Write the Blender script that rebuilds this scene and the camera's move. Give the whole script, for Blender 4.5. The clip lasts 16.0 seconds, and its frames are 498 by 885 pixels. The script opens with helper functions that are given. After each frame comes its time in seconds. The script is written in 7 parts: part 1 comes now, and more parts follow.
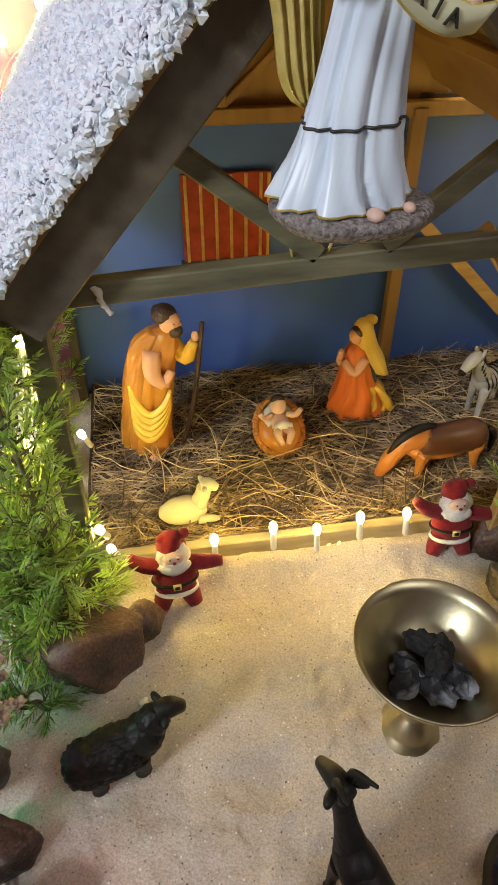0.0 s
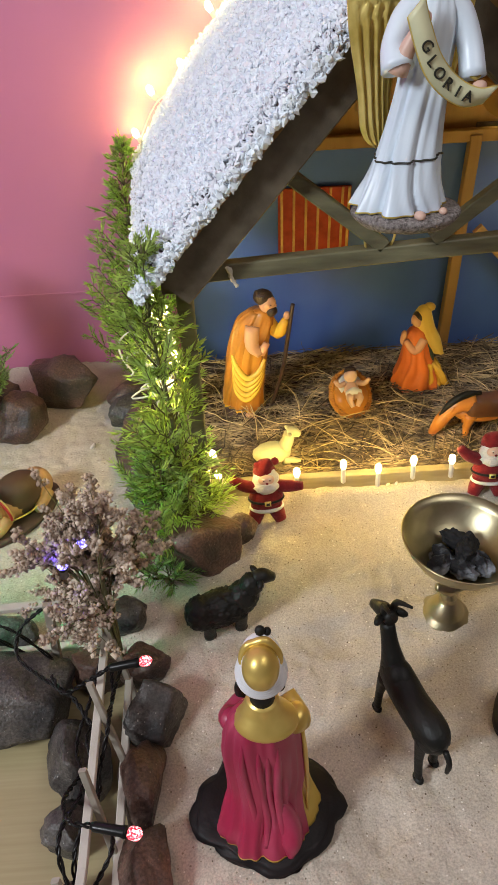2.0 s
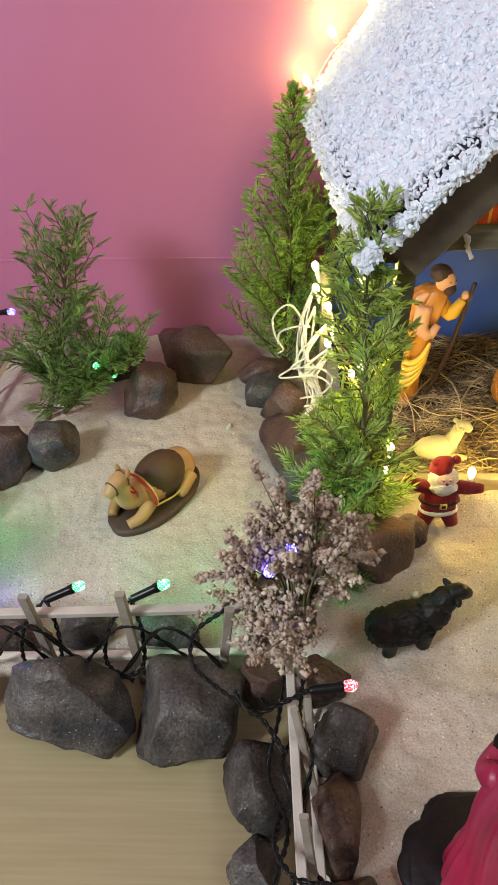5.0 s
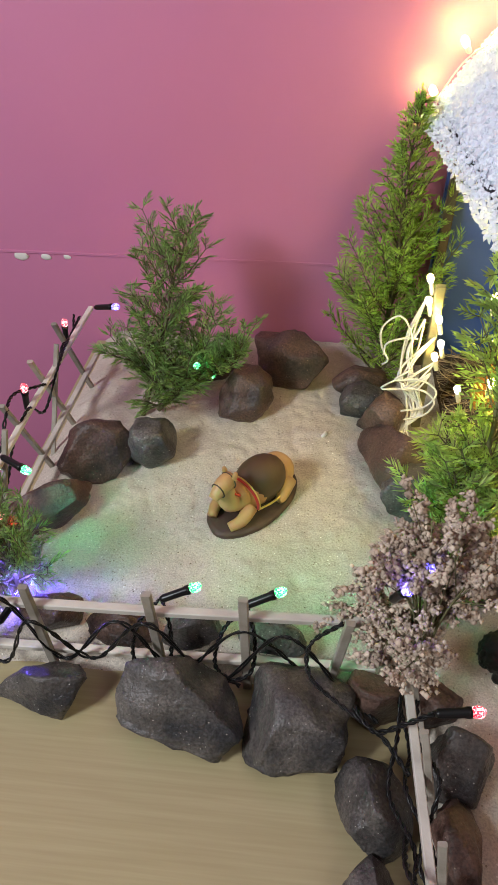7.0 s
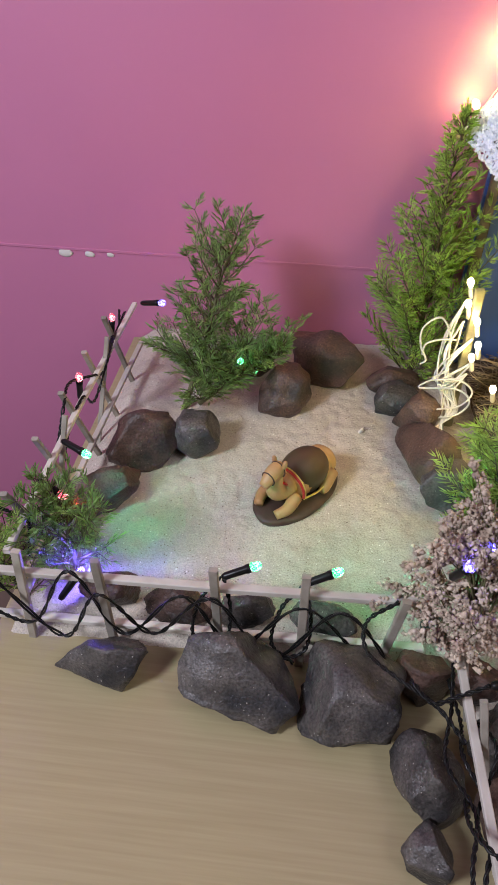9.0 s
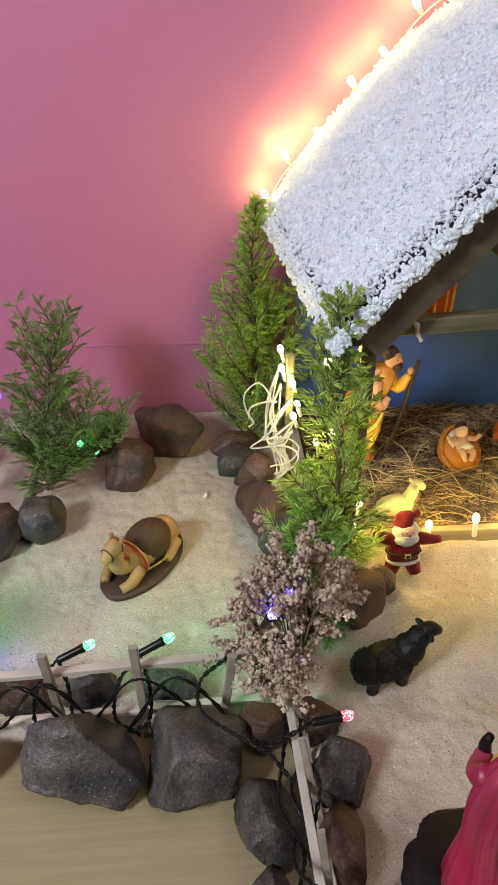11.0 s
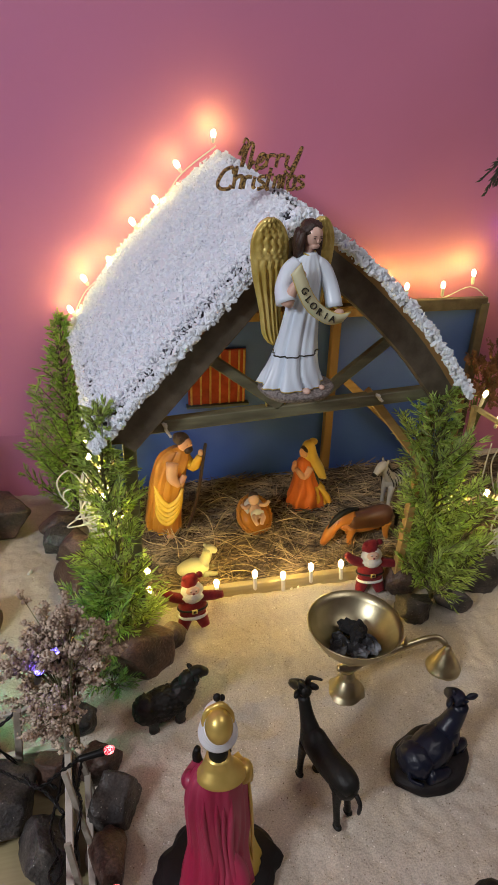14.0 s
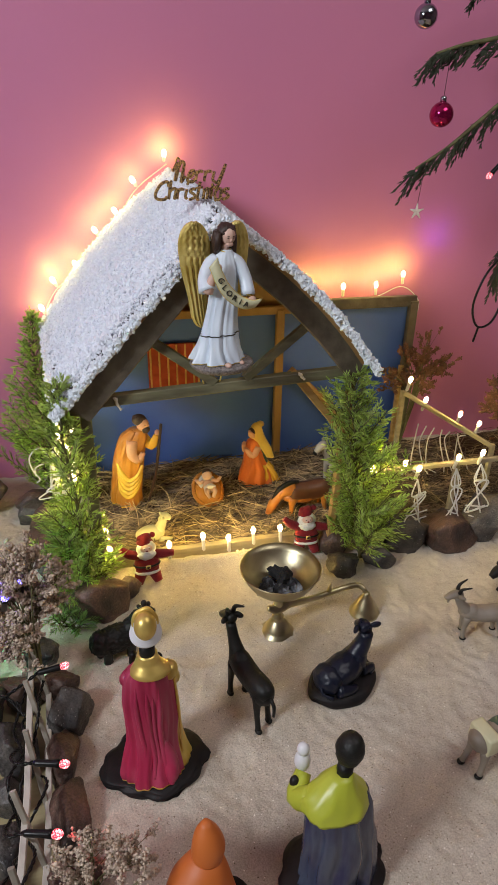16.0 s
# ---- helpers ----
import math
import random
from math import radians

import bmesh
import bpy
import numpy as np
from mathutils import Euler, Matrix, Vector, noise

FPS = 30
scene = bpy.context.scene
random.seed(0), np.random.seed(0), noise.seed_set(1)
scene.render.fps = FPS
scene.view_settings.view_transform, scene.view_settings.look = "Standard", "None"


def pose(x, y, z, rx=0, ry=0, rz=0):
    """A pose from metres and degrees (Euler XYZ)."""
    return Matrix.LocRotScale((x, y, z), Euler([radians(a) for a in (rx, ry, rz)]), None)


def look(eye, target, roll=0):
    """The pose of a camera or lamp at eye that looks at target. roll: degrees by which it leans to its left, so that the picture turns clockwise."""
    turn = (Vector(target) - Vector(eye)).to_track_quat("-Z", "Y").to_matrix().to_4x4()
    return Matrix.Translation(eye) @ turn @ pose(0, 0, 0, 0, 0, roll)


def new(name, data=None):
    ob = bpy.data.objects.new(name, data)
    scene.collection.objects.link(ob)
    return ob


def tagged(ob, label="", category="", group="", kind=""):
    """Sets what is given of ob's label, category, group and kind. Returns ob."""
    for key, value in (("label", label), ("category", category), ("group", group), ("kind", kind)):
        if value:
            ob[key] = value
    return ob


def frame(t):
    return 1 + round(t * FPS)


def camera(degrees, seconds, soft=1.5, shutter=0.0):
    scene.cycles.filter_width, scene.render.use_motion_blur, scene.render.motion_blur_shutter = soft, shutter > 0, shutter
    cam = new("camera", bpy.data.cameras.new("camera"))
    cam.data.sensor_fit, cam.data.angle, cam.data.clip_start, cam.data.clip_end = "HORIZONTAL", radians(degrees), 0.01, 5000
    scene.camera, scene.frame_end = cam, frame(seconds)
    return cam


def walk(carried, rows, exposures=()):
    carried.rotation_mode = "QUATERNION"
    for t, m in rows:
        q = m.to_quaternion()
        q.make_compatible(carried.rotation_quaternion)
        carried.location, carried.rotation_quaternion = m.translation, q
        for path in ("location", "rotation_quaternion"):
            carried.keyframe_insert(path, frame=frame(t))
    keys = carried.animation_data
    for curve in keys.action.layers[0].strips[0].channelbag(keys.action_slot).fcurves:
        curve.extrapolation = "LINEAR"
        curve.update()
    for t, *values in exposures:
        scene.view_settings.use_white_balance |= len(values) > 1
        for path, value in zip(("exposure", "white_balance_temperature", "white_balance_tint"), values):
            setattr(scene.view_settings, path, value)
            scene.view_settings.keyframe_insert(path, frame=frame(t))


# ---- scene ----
cam = camera(42.1, 16.0, soft=1.1)
PATH = [
    (0, (0.091, 0.057, 0.522), (0.34, 1.558, -0.775), 0.2),
    (0.5, (0.085, -0.036, 0.549), (0.3, 1.496, -0.718), 1.7),
    (1, (0.083, -0.115, 0.578), (0.174, 1.433, -0.685), 0.5),
    (1.5, (0.077, -0.143, 0.584), (0.096, 1.4, -0.688), -1.6),
    (2, (0.052, -0.121, 0.583), (0.096, 1.426, -0.684), -2.7),
    (2.5, (0.017, -0.088, 0.566), (0.049, 1.443, -0.721), -3.2),
    (3, (-0.019, -0.072, 0.561), (-0.051, 1.445, -0.743), -2.8),
    (3.5, (-0.045, -0.071, 0.55), (-0.107, 1.432, -0.769), -2.9),
    (3.7, (-0.05, -0.07, 0.545), (-0.118, 1.426, -0.781), -3.0),
    (5.8, (-0.135, -0.042, 0.55), (-0.209, 1.465, -0.763), -0.1),
    (6, (-0.144, -0.043, 0.551), (-0.249, 1.462, -0.762), -0.5),
    (6.5, (-0.168, -0.046, 0.548), (-0.313, 1.451, -0.769), -0.2),
    (7, (-0.18, -0.047, 0.549), (-0.337, 1.453, -0.765), -0.2),
    (7.5, (-0.205, -0.054, 0.547), (-0.367, 1.435, -0.778), 0.1),
    (8, (-0.228, -0.068, 0.55), (-0.403, 1.424, -0.77), 0.2),
    (8.2, (-0.238, -0.074, 0.55), (-0.405, 1.421, -0.768), 0.7),
    (10.3, (-0.219, -0.115, 0.566), (-0.287, 1.488, -0.629), 0.8),
    (10.5, (-0.193, -0.12, 0.57), (-0.206, 1.498, -0.606), 0.1),
    (11, (-0.147, -0.114, 0.584), (-0.012, 1.529, -0.548), 0.4),
    (11.5, (-0.118, -0.117, 0.612), (0.066, 1.549, -0.48), 0.4),
    (12, (-0.086, -0.136, 0.636), (0.161, 1.552, -0.407), 0.2),
    (12.5, (-0.061, -0.152, 0.649), (0.239, 1.544, -0.367), 1.0),
    (13, (-0.043, -0.176, 0.665), (0.308, 1.523, -0.33), 1.4),
    (13.5, (-0.018, -0.208, 0.676), (0.388, 1.487, -0.303), 1.3),
    (14, (-0.009, -0.249, 0.688), (0.411, 1.45, -0.28), 1.7),
    (14.5, (-0.003, -0.294, 0.702), (0.412, 1.426, -0.231), 1.2),
    (15, (0.005, -0.33, 0.706), (0.418, 1.397, -0.216), 0.3),
    (15.5, (0.022, -0.367, 0.7), (0.453, 1.352, -0.226), 0.4),
    (16, (0.034, -0.412, 0.701), (0.473, 1.304, -0.226), 1.3),
]
walk(cam, [(t, look(eye, target, roll)) for t, eye, target, roll in PATH],
     exposures=[(0.0, -0.05, 6500, 11), (1.5, 0.05, 6500, 10), (6.5, 0.05, 6500, 10), (7.5, 0.04, 6250, 14), (8.2, 0.02, 6050, 20), (10.4, 0.0, 6250, 16), (11.0, -0.08, 6500, 11), (11.5, -0.26, 6600, 12), (12.5, -0.44, 6600, 13), (13.5, -0.46, 6600, 14), (15.0, -0.32, 6500, 13), (16.0, -0.16, 6500, 12)])

# ---- light ----
world = bpy.data.worlds.new("room_air")
scene.world = world
world.use_nodes = True
world.node_tree.nodes["Background"].inputs[0].default_value = (0.8, 0.85, 1.0, 1)
world.node_tree.nodes["Background"].inputs[1].default_value = 0.01


def area_lamp(name, eye, target, sx, sy, power, colour):
    d = bpy.data.lights.new(name, "AREA")
    d.shape, d.size, d.size_y, d.energy, d.color = "RECTANGLE", sx, sy, power, colour
    ob = new(name, d)
    ob.matrix_world = look(eye, target)
    return ob


area_lamp("tube_lamp", (0.90, -0.45, 1.85), (0.3, 0.3, 0.0), 0.9, 0.55, 8.5, (1.0, 0.97, 0.93))
area_lamp("tube_lamp", (-1.45, -0.70, 1.40), (-0.1, 0.6, 0.2), 0.40, 0.40, 33.0, (0.90, 0.95, 1.0))


def glow(name, at, power, colour, radius=0.004):
    d = bpy.data.lights.new(name, "POINT")
    d.energy, d.color, d.shadow_soft_size = power, colour, radius
    ob = new(name, d)
    ob.location = at
    return ob


def beam_lamp(name, at, aim, power, colour):
    """The wide soft cone that a small clear LED throws forwards."""
    d = bpy.data.lights.new(name, "SPOT")
    d.energy, d.color, d.shadow_soft_size, d.spot_size, d.spot_blend = power, colour, 0.005, math.radians(150), 1.0
    ob = new(name, d)
    ob.matrix_world = look(at, at + aim)
    return ob


# ---- materials ----
def mat(name, c1, c2=None, rough=0.6, metal=0.0, scale=40.0, bump=0.0, bscale=200.0, detail=6.0, stretch=(1, 1, 1), spec=0.5, random_obj=0.0, sub=0.0, sheen=0.0, contrast=(0.35, 0.65), fine=0.0, fscale=600.0, bdist=0.002):
    """A noise-varied surface: c1 to c2 over coarse noise, relief from fine noise."""
    m = bpy.data.materials.new(name)
    m.use_nodes = True
    nt = m.node_tree
    b = nt.nodes["Principled BSDF"]
    b.inputs["Roughness"].default_value = rough
    b.inputs["Metallic"].default_value = metal
    b.inputs["Specular IOR Level"].default_value = spec
    if sub:
        b.inputs["Subsurface Weight"].default_value = sub
        b.inputs["Subsurface Radius"].default_value = (0.01, 0.008, 0.006)
    if sheen:
        b.inputs["Sheen Weight"].default_value = sheen
    tc = nt.nodes.new("ShaderNodeTexCoord")
    mp = nt.nodes.new("ShaderNodeMapping")
    mp.inputs["Scale"].default_value = stretch
    nt.links.new(tc.outputs["Object"], mp.inputs["Vector"])
    n1 = nt.nodes.new("ShaderNodeTexNoise")
    n1.inputs["Scale"].default_value, n1.inputs["Detail"].default_value = scale, detail
    nt.links.new(mp.outputs[0], n1.inputs["Vector"])
    ramp = nt.nodes.new("ShaderNodeValToRGB")
    c2 = c2 or tuple(v * 0.8 for v in c1)
    ramp.color_ramp.elements[0].position, ramp.color_ramp.elements[1].position = contrast
    ramp.color_ramp.elements[0].color = (*c1, 1)
    ramp.color_ramp.elements[1].color = (*c2, 1)
    nt.links.new(n1.outputs["Fac"], ramp.inputs[0])
    out = ramp.outputs[0]
    if fine:
        n3 = nt.nodes.new("ShaderNodeTexNoise")
        n3.inputs["Scale"].default_value, n3.inputs["Detail"].default_value = fscale, 2
        nt.links.new(tc.outputs["Object"], n3.inputs["Vector"])
        fr = nt.nodes.new("ShaderNodeMapRange")
        fr.inputs["From Min"].default_value, fr.inputs["From Max"].default_value = 0.3, 0.7
        fr.inputs["To Min"].default_value, fr.inputs["To Max"].default_value = 1 - fine, 1 + fine
        nt.links.new(n3.outputs["Fac"], fr.inputs[0])
        fh = nt.nodes.new("ShaderNodeHueSaturation")
        nt.links.new(fr.outputs[0], fh.inputs["Value"])
        nt.links.new(out, fh.inputs["Color"])
        out = fh.outputs[0]
    if random_obj:
        info = nt.nodes.new("ShaderNodeObjectInfo")
        hsv = nt.nodes.new("ShaderNodeHueSaturation")
        mr = nt.nodes.new("ShaderNodeMapRange")
        mr.inputs["To Min"].default_value, mr.inputs["To Max"].default_value = 1 - random_obj, 1 + random_obj
        nt.links.new(info.outputs["Random"], mr.inputs[0])
        nt.links.new(mr.outputs[0], hsv.inputs["Value"])
        nt.links.new(out, hsv.inputs["Color"])
        out = hsv.outputs[0]
    nt.links.new(out, b.inputs["Base Color"])
    if bump:
        n2 = nt.nodes.new("ShaderNodeTexNoise")
        n2.inputs["Scale"].default_value, n2.inputs["Detail"].default_value = bscale, 5
        nt.links.new(mp.outputs[0], n2.inputs["Vector"])
        bp = nt.nodes.new("ShaderNodeBump")
        bp.inputs["Strength"].default_value, bp.inputs["Distance"].default_value = bump, bdist
        nt.links.new(n2.outputs["Fac"], bp.inputs["Height"])
        nt.links.new(bp.outputs[0], b.inputs["Normal"])
    return m


def island(m, amount):
    """Varies a material's value from loose piece to loose piece."""
    nt = m.node_tree
    b = nt.nodes["Principled BSDF"]
    src = b.inputs["Base Color"].links[0].from_socket
    g = nt.nodes.new("ShaderNodeNewGeometry")
    hsv = nt.nodes.new("ShaderNodeHueSaturation")
    mr = nt.nodes.new("ShaderNodeMapRange")
    mr.inputs["To Min"].default_value, mr.inputs["To Max"].default_value = 1 - amount, 1 + amount
    nt.links.new(g.outputs["Random Per Island"], mr.inputs[0])
    nt.links.new(mr.outputs[0], hsv.inputs["Value"])
    nt.links.new(src, hsv.inputs["Color"])
    nt.links.new(hsv.outputs[0], b.inputs["Base Color"])
    return m


def glowing(name, colour, strength):
    m = bpy.data.materials.new(name)
    m.use_nodes = True
    b = m.node_tree.nodes["Principled BSDF"]
    b.inputs["Base Color"].default_value = (*colour, 1)
    b.inputs["Emission Color"].default_value = (*colour, 1)
    b.inputs["Emission Strength"].default_value = strength
    b.inputs["Roughness"].default_value = 0.25
    return m


def speckle(m, colour, scale, size):
    """Scattered dark grains over a material."""
    nt = m.node_tree
    b = nt.nodes["Principled BSDF"]
    src = b.inputs["Base Color"].links[0].from_socket
    tc = nt.nodes.new("ShaderNodeTexCoord")
    vo = nt.nodes.new("ShaderNodeTexVoronoi")
    vo.inputs["Scale"].default_value = scale
    nt.links.new(tc.outputs["Object"], vo.inputs["Vector"])
    lt = nt.nodes.new("ShaderNodeMath")
    lt.operation = "LESS_THAN"
    lt.inputs[1].default_value = size
    nt.links.new(vo.outputs["Distance"], lt.inputs[0])
    wn = nt.nodes.new("ShaderNodeTexWhiteNoise")
    nt.links.new(vo.outputs["Color"], wn.inputs["Vector"])
    pick = nt.nodes.new("ShaderNodeMath")
    pick.operation = "GREATER_THAN"
    pick.inputs[1].default_value = 0.80
    nt.links.new(wn.outputs["Value"], pick.inputs[0])
    mul = nt.nodes.new("ShaderNodeMath")
    mul.operation = "MULTIPLY"
    nt.links.new(lt.outputs[0], mul.inputs[0])
    nt.links.new(pick.outputs[0], mul.inputs[1])
    mix = nt.nodes.new("ShaderNodeMix")
    mix.data_type = "RGBA"
    nt.links.new(mul.outputs[0], mix.inputs["Factor"])
    nt.links.new(src, mix.inputs["A"])
    mix.inputs["B"].default_value = (*colour, 1)
    nt.links.new(mix.outputs["Result"], b.inputs["Base Color"])
    return m


PINK = mat("pink_wall_paint", (0.61, 0.212, 0.362), (0.54, 0.182, 0.322), 0.55, scale=2.2, bump=0.12, bscale=55, contrast=(0.2, 0.8))
CEIL = mat("ceiling_white", (0.62, 0.61, 0.60), (0.56, 0.55, 0.54), 0.9)
ROOM = mat("dull_room_paint", (0.24, 0.17, 0.18), (0.20, 0.14, 0.15), 0.9, scale=3)
TILE = mat("brown_floor_tile", (0.20, 0.15, 0.11), (0.16, 0.12, 0.09), 0.5, scale=4)
TABLE = mat("laminate_wood", (0.42, 0.355, 0.198), (0.35, 0.288, 0.152), 0.42, scale=22, stretch=(0.5, 15, 1), contrast=(0.25, 0.8), bump=0.03, bscale=300)
SAND = mat("sand", (0.58, 0.52, 0.435), (0.48, 0.425, 0.35), 0.95, scale=9, bump=0.55, bscale=300, spec=0.2, detail=14, fine=0.20, fscale=600, bdist=0.0024)
speckle(SAND, (0.15, 0.11, 0.08), 120, 0.10)
speckle(SAND, (0.30, 0.25, 0.19), 260, 0.22)
speckle(SAND, (0.82, 0.78, 0.70), 200, 0.16)
STONE_G = mat("grey_stone", (0.120, 0.106, 0.094), (0.024, 0.024, 0.026), 0.42, scale=26, bump=0.6, bscale=260, bdist=0.003, fine=0.45, fscale=420, random_obj=0.25, detail=10)
STONE_B = mat("brown_stone", (0.150, 0.084, 0.060), (0.036, 0.027, 0.024), 0.45, scale=20, bump=0.6, bscale=260, bdist=0.003, fine=0.38, fscale=420, random_obj=0.25, detail=10)
speckle(STONE_G, (0.34, 0.32, 0.29), 260, 0.16)
speckle(STONE_B, (0.28, 0.20, 0.15), 260, 0.14)
WOOD_D = mat("grey_weathered_wood", (0.135, 0.110, 0.075), (0.075, 0.060, 0.040), 0.55, scale=30, stretch=(1.5, 1.5, 1.5), bump=0.25, bscale=160)
WOOD_T = mat("olive_weathered_wood", (0.21, 0.20, 0.115), (0.12, 0.11, 0.065), 0.55, scale=30, stretch=(0.6, 3, 3), bump=0.3, bscale=160)
WOOD_Y = mat("yellow_bare_wood", (0.52, 0.33, 0.12), (0.38, 0.22, 0.07), 0.55, scale=35, stretch=(0.5, 3, 3), bump=0.2, bscale=160)
WOOD_IN = mat("amber_plywood", (0.36, 0.21, 0.07), (0.26, 0.14, 0.045), 0.55, scale=12, stretch=(3, 1, 0.5), bump=0.1)
WOOD_W = mat("pale_stick_wood", (0.64, 0.60, 0.53), (0.52, 0.48, 0.41), 0.65, scale=30, stretch=(1, 1, 1), bump=0.3, bscale=200, random_obj=0.15)
PICK = mat("grey_stick_wood", (0.40, 0.36, 0.30), (0.26, 0.23, 0.18), 0.7, scale=40, bump=0.4, bscale=200, random_obj=0.2)
BLUE = mat("blue_painted_board", (0.060, 0.135, 0.47), (0.044, 0.100, 0.37), 0.5, scale=7, bump=0.05, bscale=90, contrast=(0.3, 0.7))
SLATE = mat("dark_teal_board", (0.06, 0.085, 0.095), (0.04, 0.06, 0.07), 0.5, scale=9, bump=0.05, bscale=90)
RED_C = mat("red_cloth", (0.42, 0.055, 0.03), (0.30, 0.035, 0.02), 0.8, scale=60, bump=0.2, bscale=700)
GOLD_STRIPE = mat("gold_stripe", (0.62, 0.36, 0.10), (0.45, 0.24, 0.06), 0.5, scale=90)
SNOW = island(mat("foam_snow", (0.87, 0.93, 0.98), (0.81, 0.88, 0.96), 0.75, scale=80, bump=0.3, bscale=500, sub=0.0), 0.07)
BLACKNET = mat("black_backing", (0.012, 0.013, 0.018), (0.02, 0.02, 0.025), 0.7)
# hay under the loose straws; shade between straws is put into its dark colour
HAYMAT = mat("shaded_hay", (0.10, 0.062, 0.033), (0.035, 0.02, 0.011), 0.9, scale=60, stretch=(1, 5, 1), bump=1.0, bscale=180)
LONG_STRAW = island(mat("pale_long_straw", (0.56, 0.43, 0.22), (0.34, 0.25, 0.12), 0.5, scale=30), 0.5)
STRAW = island(mat("dry_straw", (0.36, 0.265, 0.15), (0.10, 0.07, 0.042), 0.6, scale=30), 0.75)
LEAF = island(mat("green_needles", (0.58, 0.70, 0.22), (0.40, 0.56, 0.15), 0.42, scale=25), 0.35)
LEAF_Y = island(mat("yellow_green_needles", (0.52, 0.72, 0.16), (0.36, 0.58, 0.12), 0.42, scale=25), 0.35)
LEAF_D = island(mat("dull_green_needles", (0.40, 0.58, 0.20), (0.26, 0.43, 0.13), 0.42, scale=25), 0.35)


def translucent(m, amount):
    """Lets light through thin leaves."""
    nt = m.node_tree
    b = nt.nodes["Principled BSDF"]
    tr = nt.nodes.new("ShaderNodeBsdfTranslucent")
    nt.links.new(b.inputs["Base Color"].links[0].from_socket, tr.inputs["Color"])
    mix = nt.nodes.new("ShaderNodeMixShader")
    mix.inputs[0].default_value = amount
    nt.links.new(b.outputs[0], mix.inputs[1])
    nt.links.new(tr.outputs[0], mix.inputs[2])
    nt.links.new(mix.outputs[0], nt.nodes["Material Output"].inputs["Surface"])


for leaf in (LEAF, LEAF_Y, LEAF_D):
    translucent(leaf, 0.6)
TWIG = mat("twig_bark", (0.17, 0.17, 0.07), (0.10, 0.09, 0.04), 0.8, scale=60)
DRY = island(mat("dried_flower", (0.62, 0.51, 0.40), (0.36, 0.27, 0.20), 0.9, scale=60), 0.35)
DRY_B = island(mat("brown_dried_flower", (0.24, 0.11, 0.06), (0.13, 0.06, 0.035), 0.9, scale=60), 0.35)
FIR = island(mat("fir_green", (0.060, 0.075, 0.040), (0.026, 0.038, 0.022), 0.6, scale=25), 0.3)
CABLE_B = mat("black_cable", (0.006, 0.006, 0.006), (0.010, 0.010, 0.010), 0.3, spec=0.3)
CABLE_W = mat("white_cable", (0.75, 0.75, 0.72), (0.68, 0.68, 0.66), 0.35)
BRASS = mat("aged_brass", (0.58, 0.52, 0.34), (0.40, 0.35, 0.21), 0.36, 1.0, scale=25, bump=0.05, bscale=300)
GOLDLEAF = mat("gold_paint", (0.82, 0.66, 0.22), (0.58, 0.43, 0.10), 0.30, 0.35, scale=50, bump=0.35, bscale=300)
GILT = mat("smooth_gilt_paint", (0.80, 0.60, 0.18), (0.66, 0.47, 0.12), 0.36, 0.6, scale=40)
GLITTER = mat("gold_glitter", (0.55, 0.36, 0.12), (0.10, 0.06, 0.03), 0.35, 0.7, scale=500, bump=1.0, bscale=900, contrast=(0.45, 0.55))
COAL = mat("charcoal", (0.007, 0.007, 0.008), (0.014, 0.014, 0.016), 0.85, scale=60, bump=0.9, bscale=150)
ASH = mat("grey_ash", (0.012, 0.012, 0.014), (0.24, 0.26, 0.29), 0.95, scale=45, contrast=(0.48, 0.66), bump=0.9, bscale=250)
BLACKP = mat("black_paint", (0.006, 0.007, 0.006), (0.014, 0.014, 0.012), 0.5, scale=50, bump=0.35, bscale=220, spec=0.3)
NAVYP = mat("navy_black_paint", (0.006, 0.008, 0.018), (0.010, 0.013, 0.027), 0.36, scale=40, bump=0.25, bscale=180, spec=0.35)
DARKBASE = mat("dark_earth_base", (0.008, 0.007, 0.008), (0.016, 0.013, 0.013), 0.55, scale=50, bump=0.4, bscale=140, spec=0.25)
BROWNB = mat("brown_base", (0.09, 0.05, 0.03), (0.05, 0.028, 0.018), 0.55, scale=40, bump=0.3, bscale=150)
SKIN = mat("painted_skin", (0.68, 0.38, 0.24), (0.60, 0.31, 0.18), 0.4, scale=30)
PALE = mat("pale_painted_skin", (0.72, 0.50, 0.41), (0.64, 0.41, 0.32), 0.4, scale=30)
HAIR = mat("dark_brown_paint", (0.05, 0.025, 0.014), (0.03, 0.015, 0.01), 0.45, scale=60, bump=0.5, bscale=300, stretch=(3, 3, 0.6))
ORANGE = mat("amber_robe_paint", (0.56, 0.245, 0.036), (0.38, 0.14, 0.022), 0.28, scale=14)
YELLOW = mat("golden_cloak_paint", (0.80, 0.54, 0.08), (0.66, 0.36, 0.04), 0.24, scale=14)
RUST = mat("orange_dress_paint", (0.70, 0.18, 0.035), (0.55, 0.13, 0.03), 0.35, scale=14)
VEIL = mat("pale_yellow_paint", (0.75, 0.55, 0.12), (0.65, 0.42, 0.07), 0.32, scale=16)
TEALP = mat("teal_paint", (0.04, 0.09, 0.07), (0.03, 0.06, 0.05), 0.4)
WHITEP = mat("white_paint", (0.78, 0.79, 0.80), (0.70, 0.72, 0.75), 0.4, scale=12)
WHITEBLUE = mat("bluish_white_paint", (0.74, 0.83, 0.92), (0.62, 0.73, 0.86), 0.35, scale=10)
MAGENTA = mat("crimson_cape_paint", (0.36, 0.020, 0.068), (0.47, 0.075, 0.14), 0.42, scale=26, stretch=(2, 2, 0.35), contrast=(0.42, 0.8))
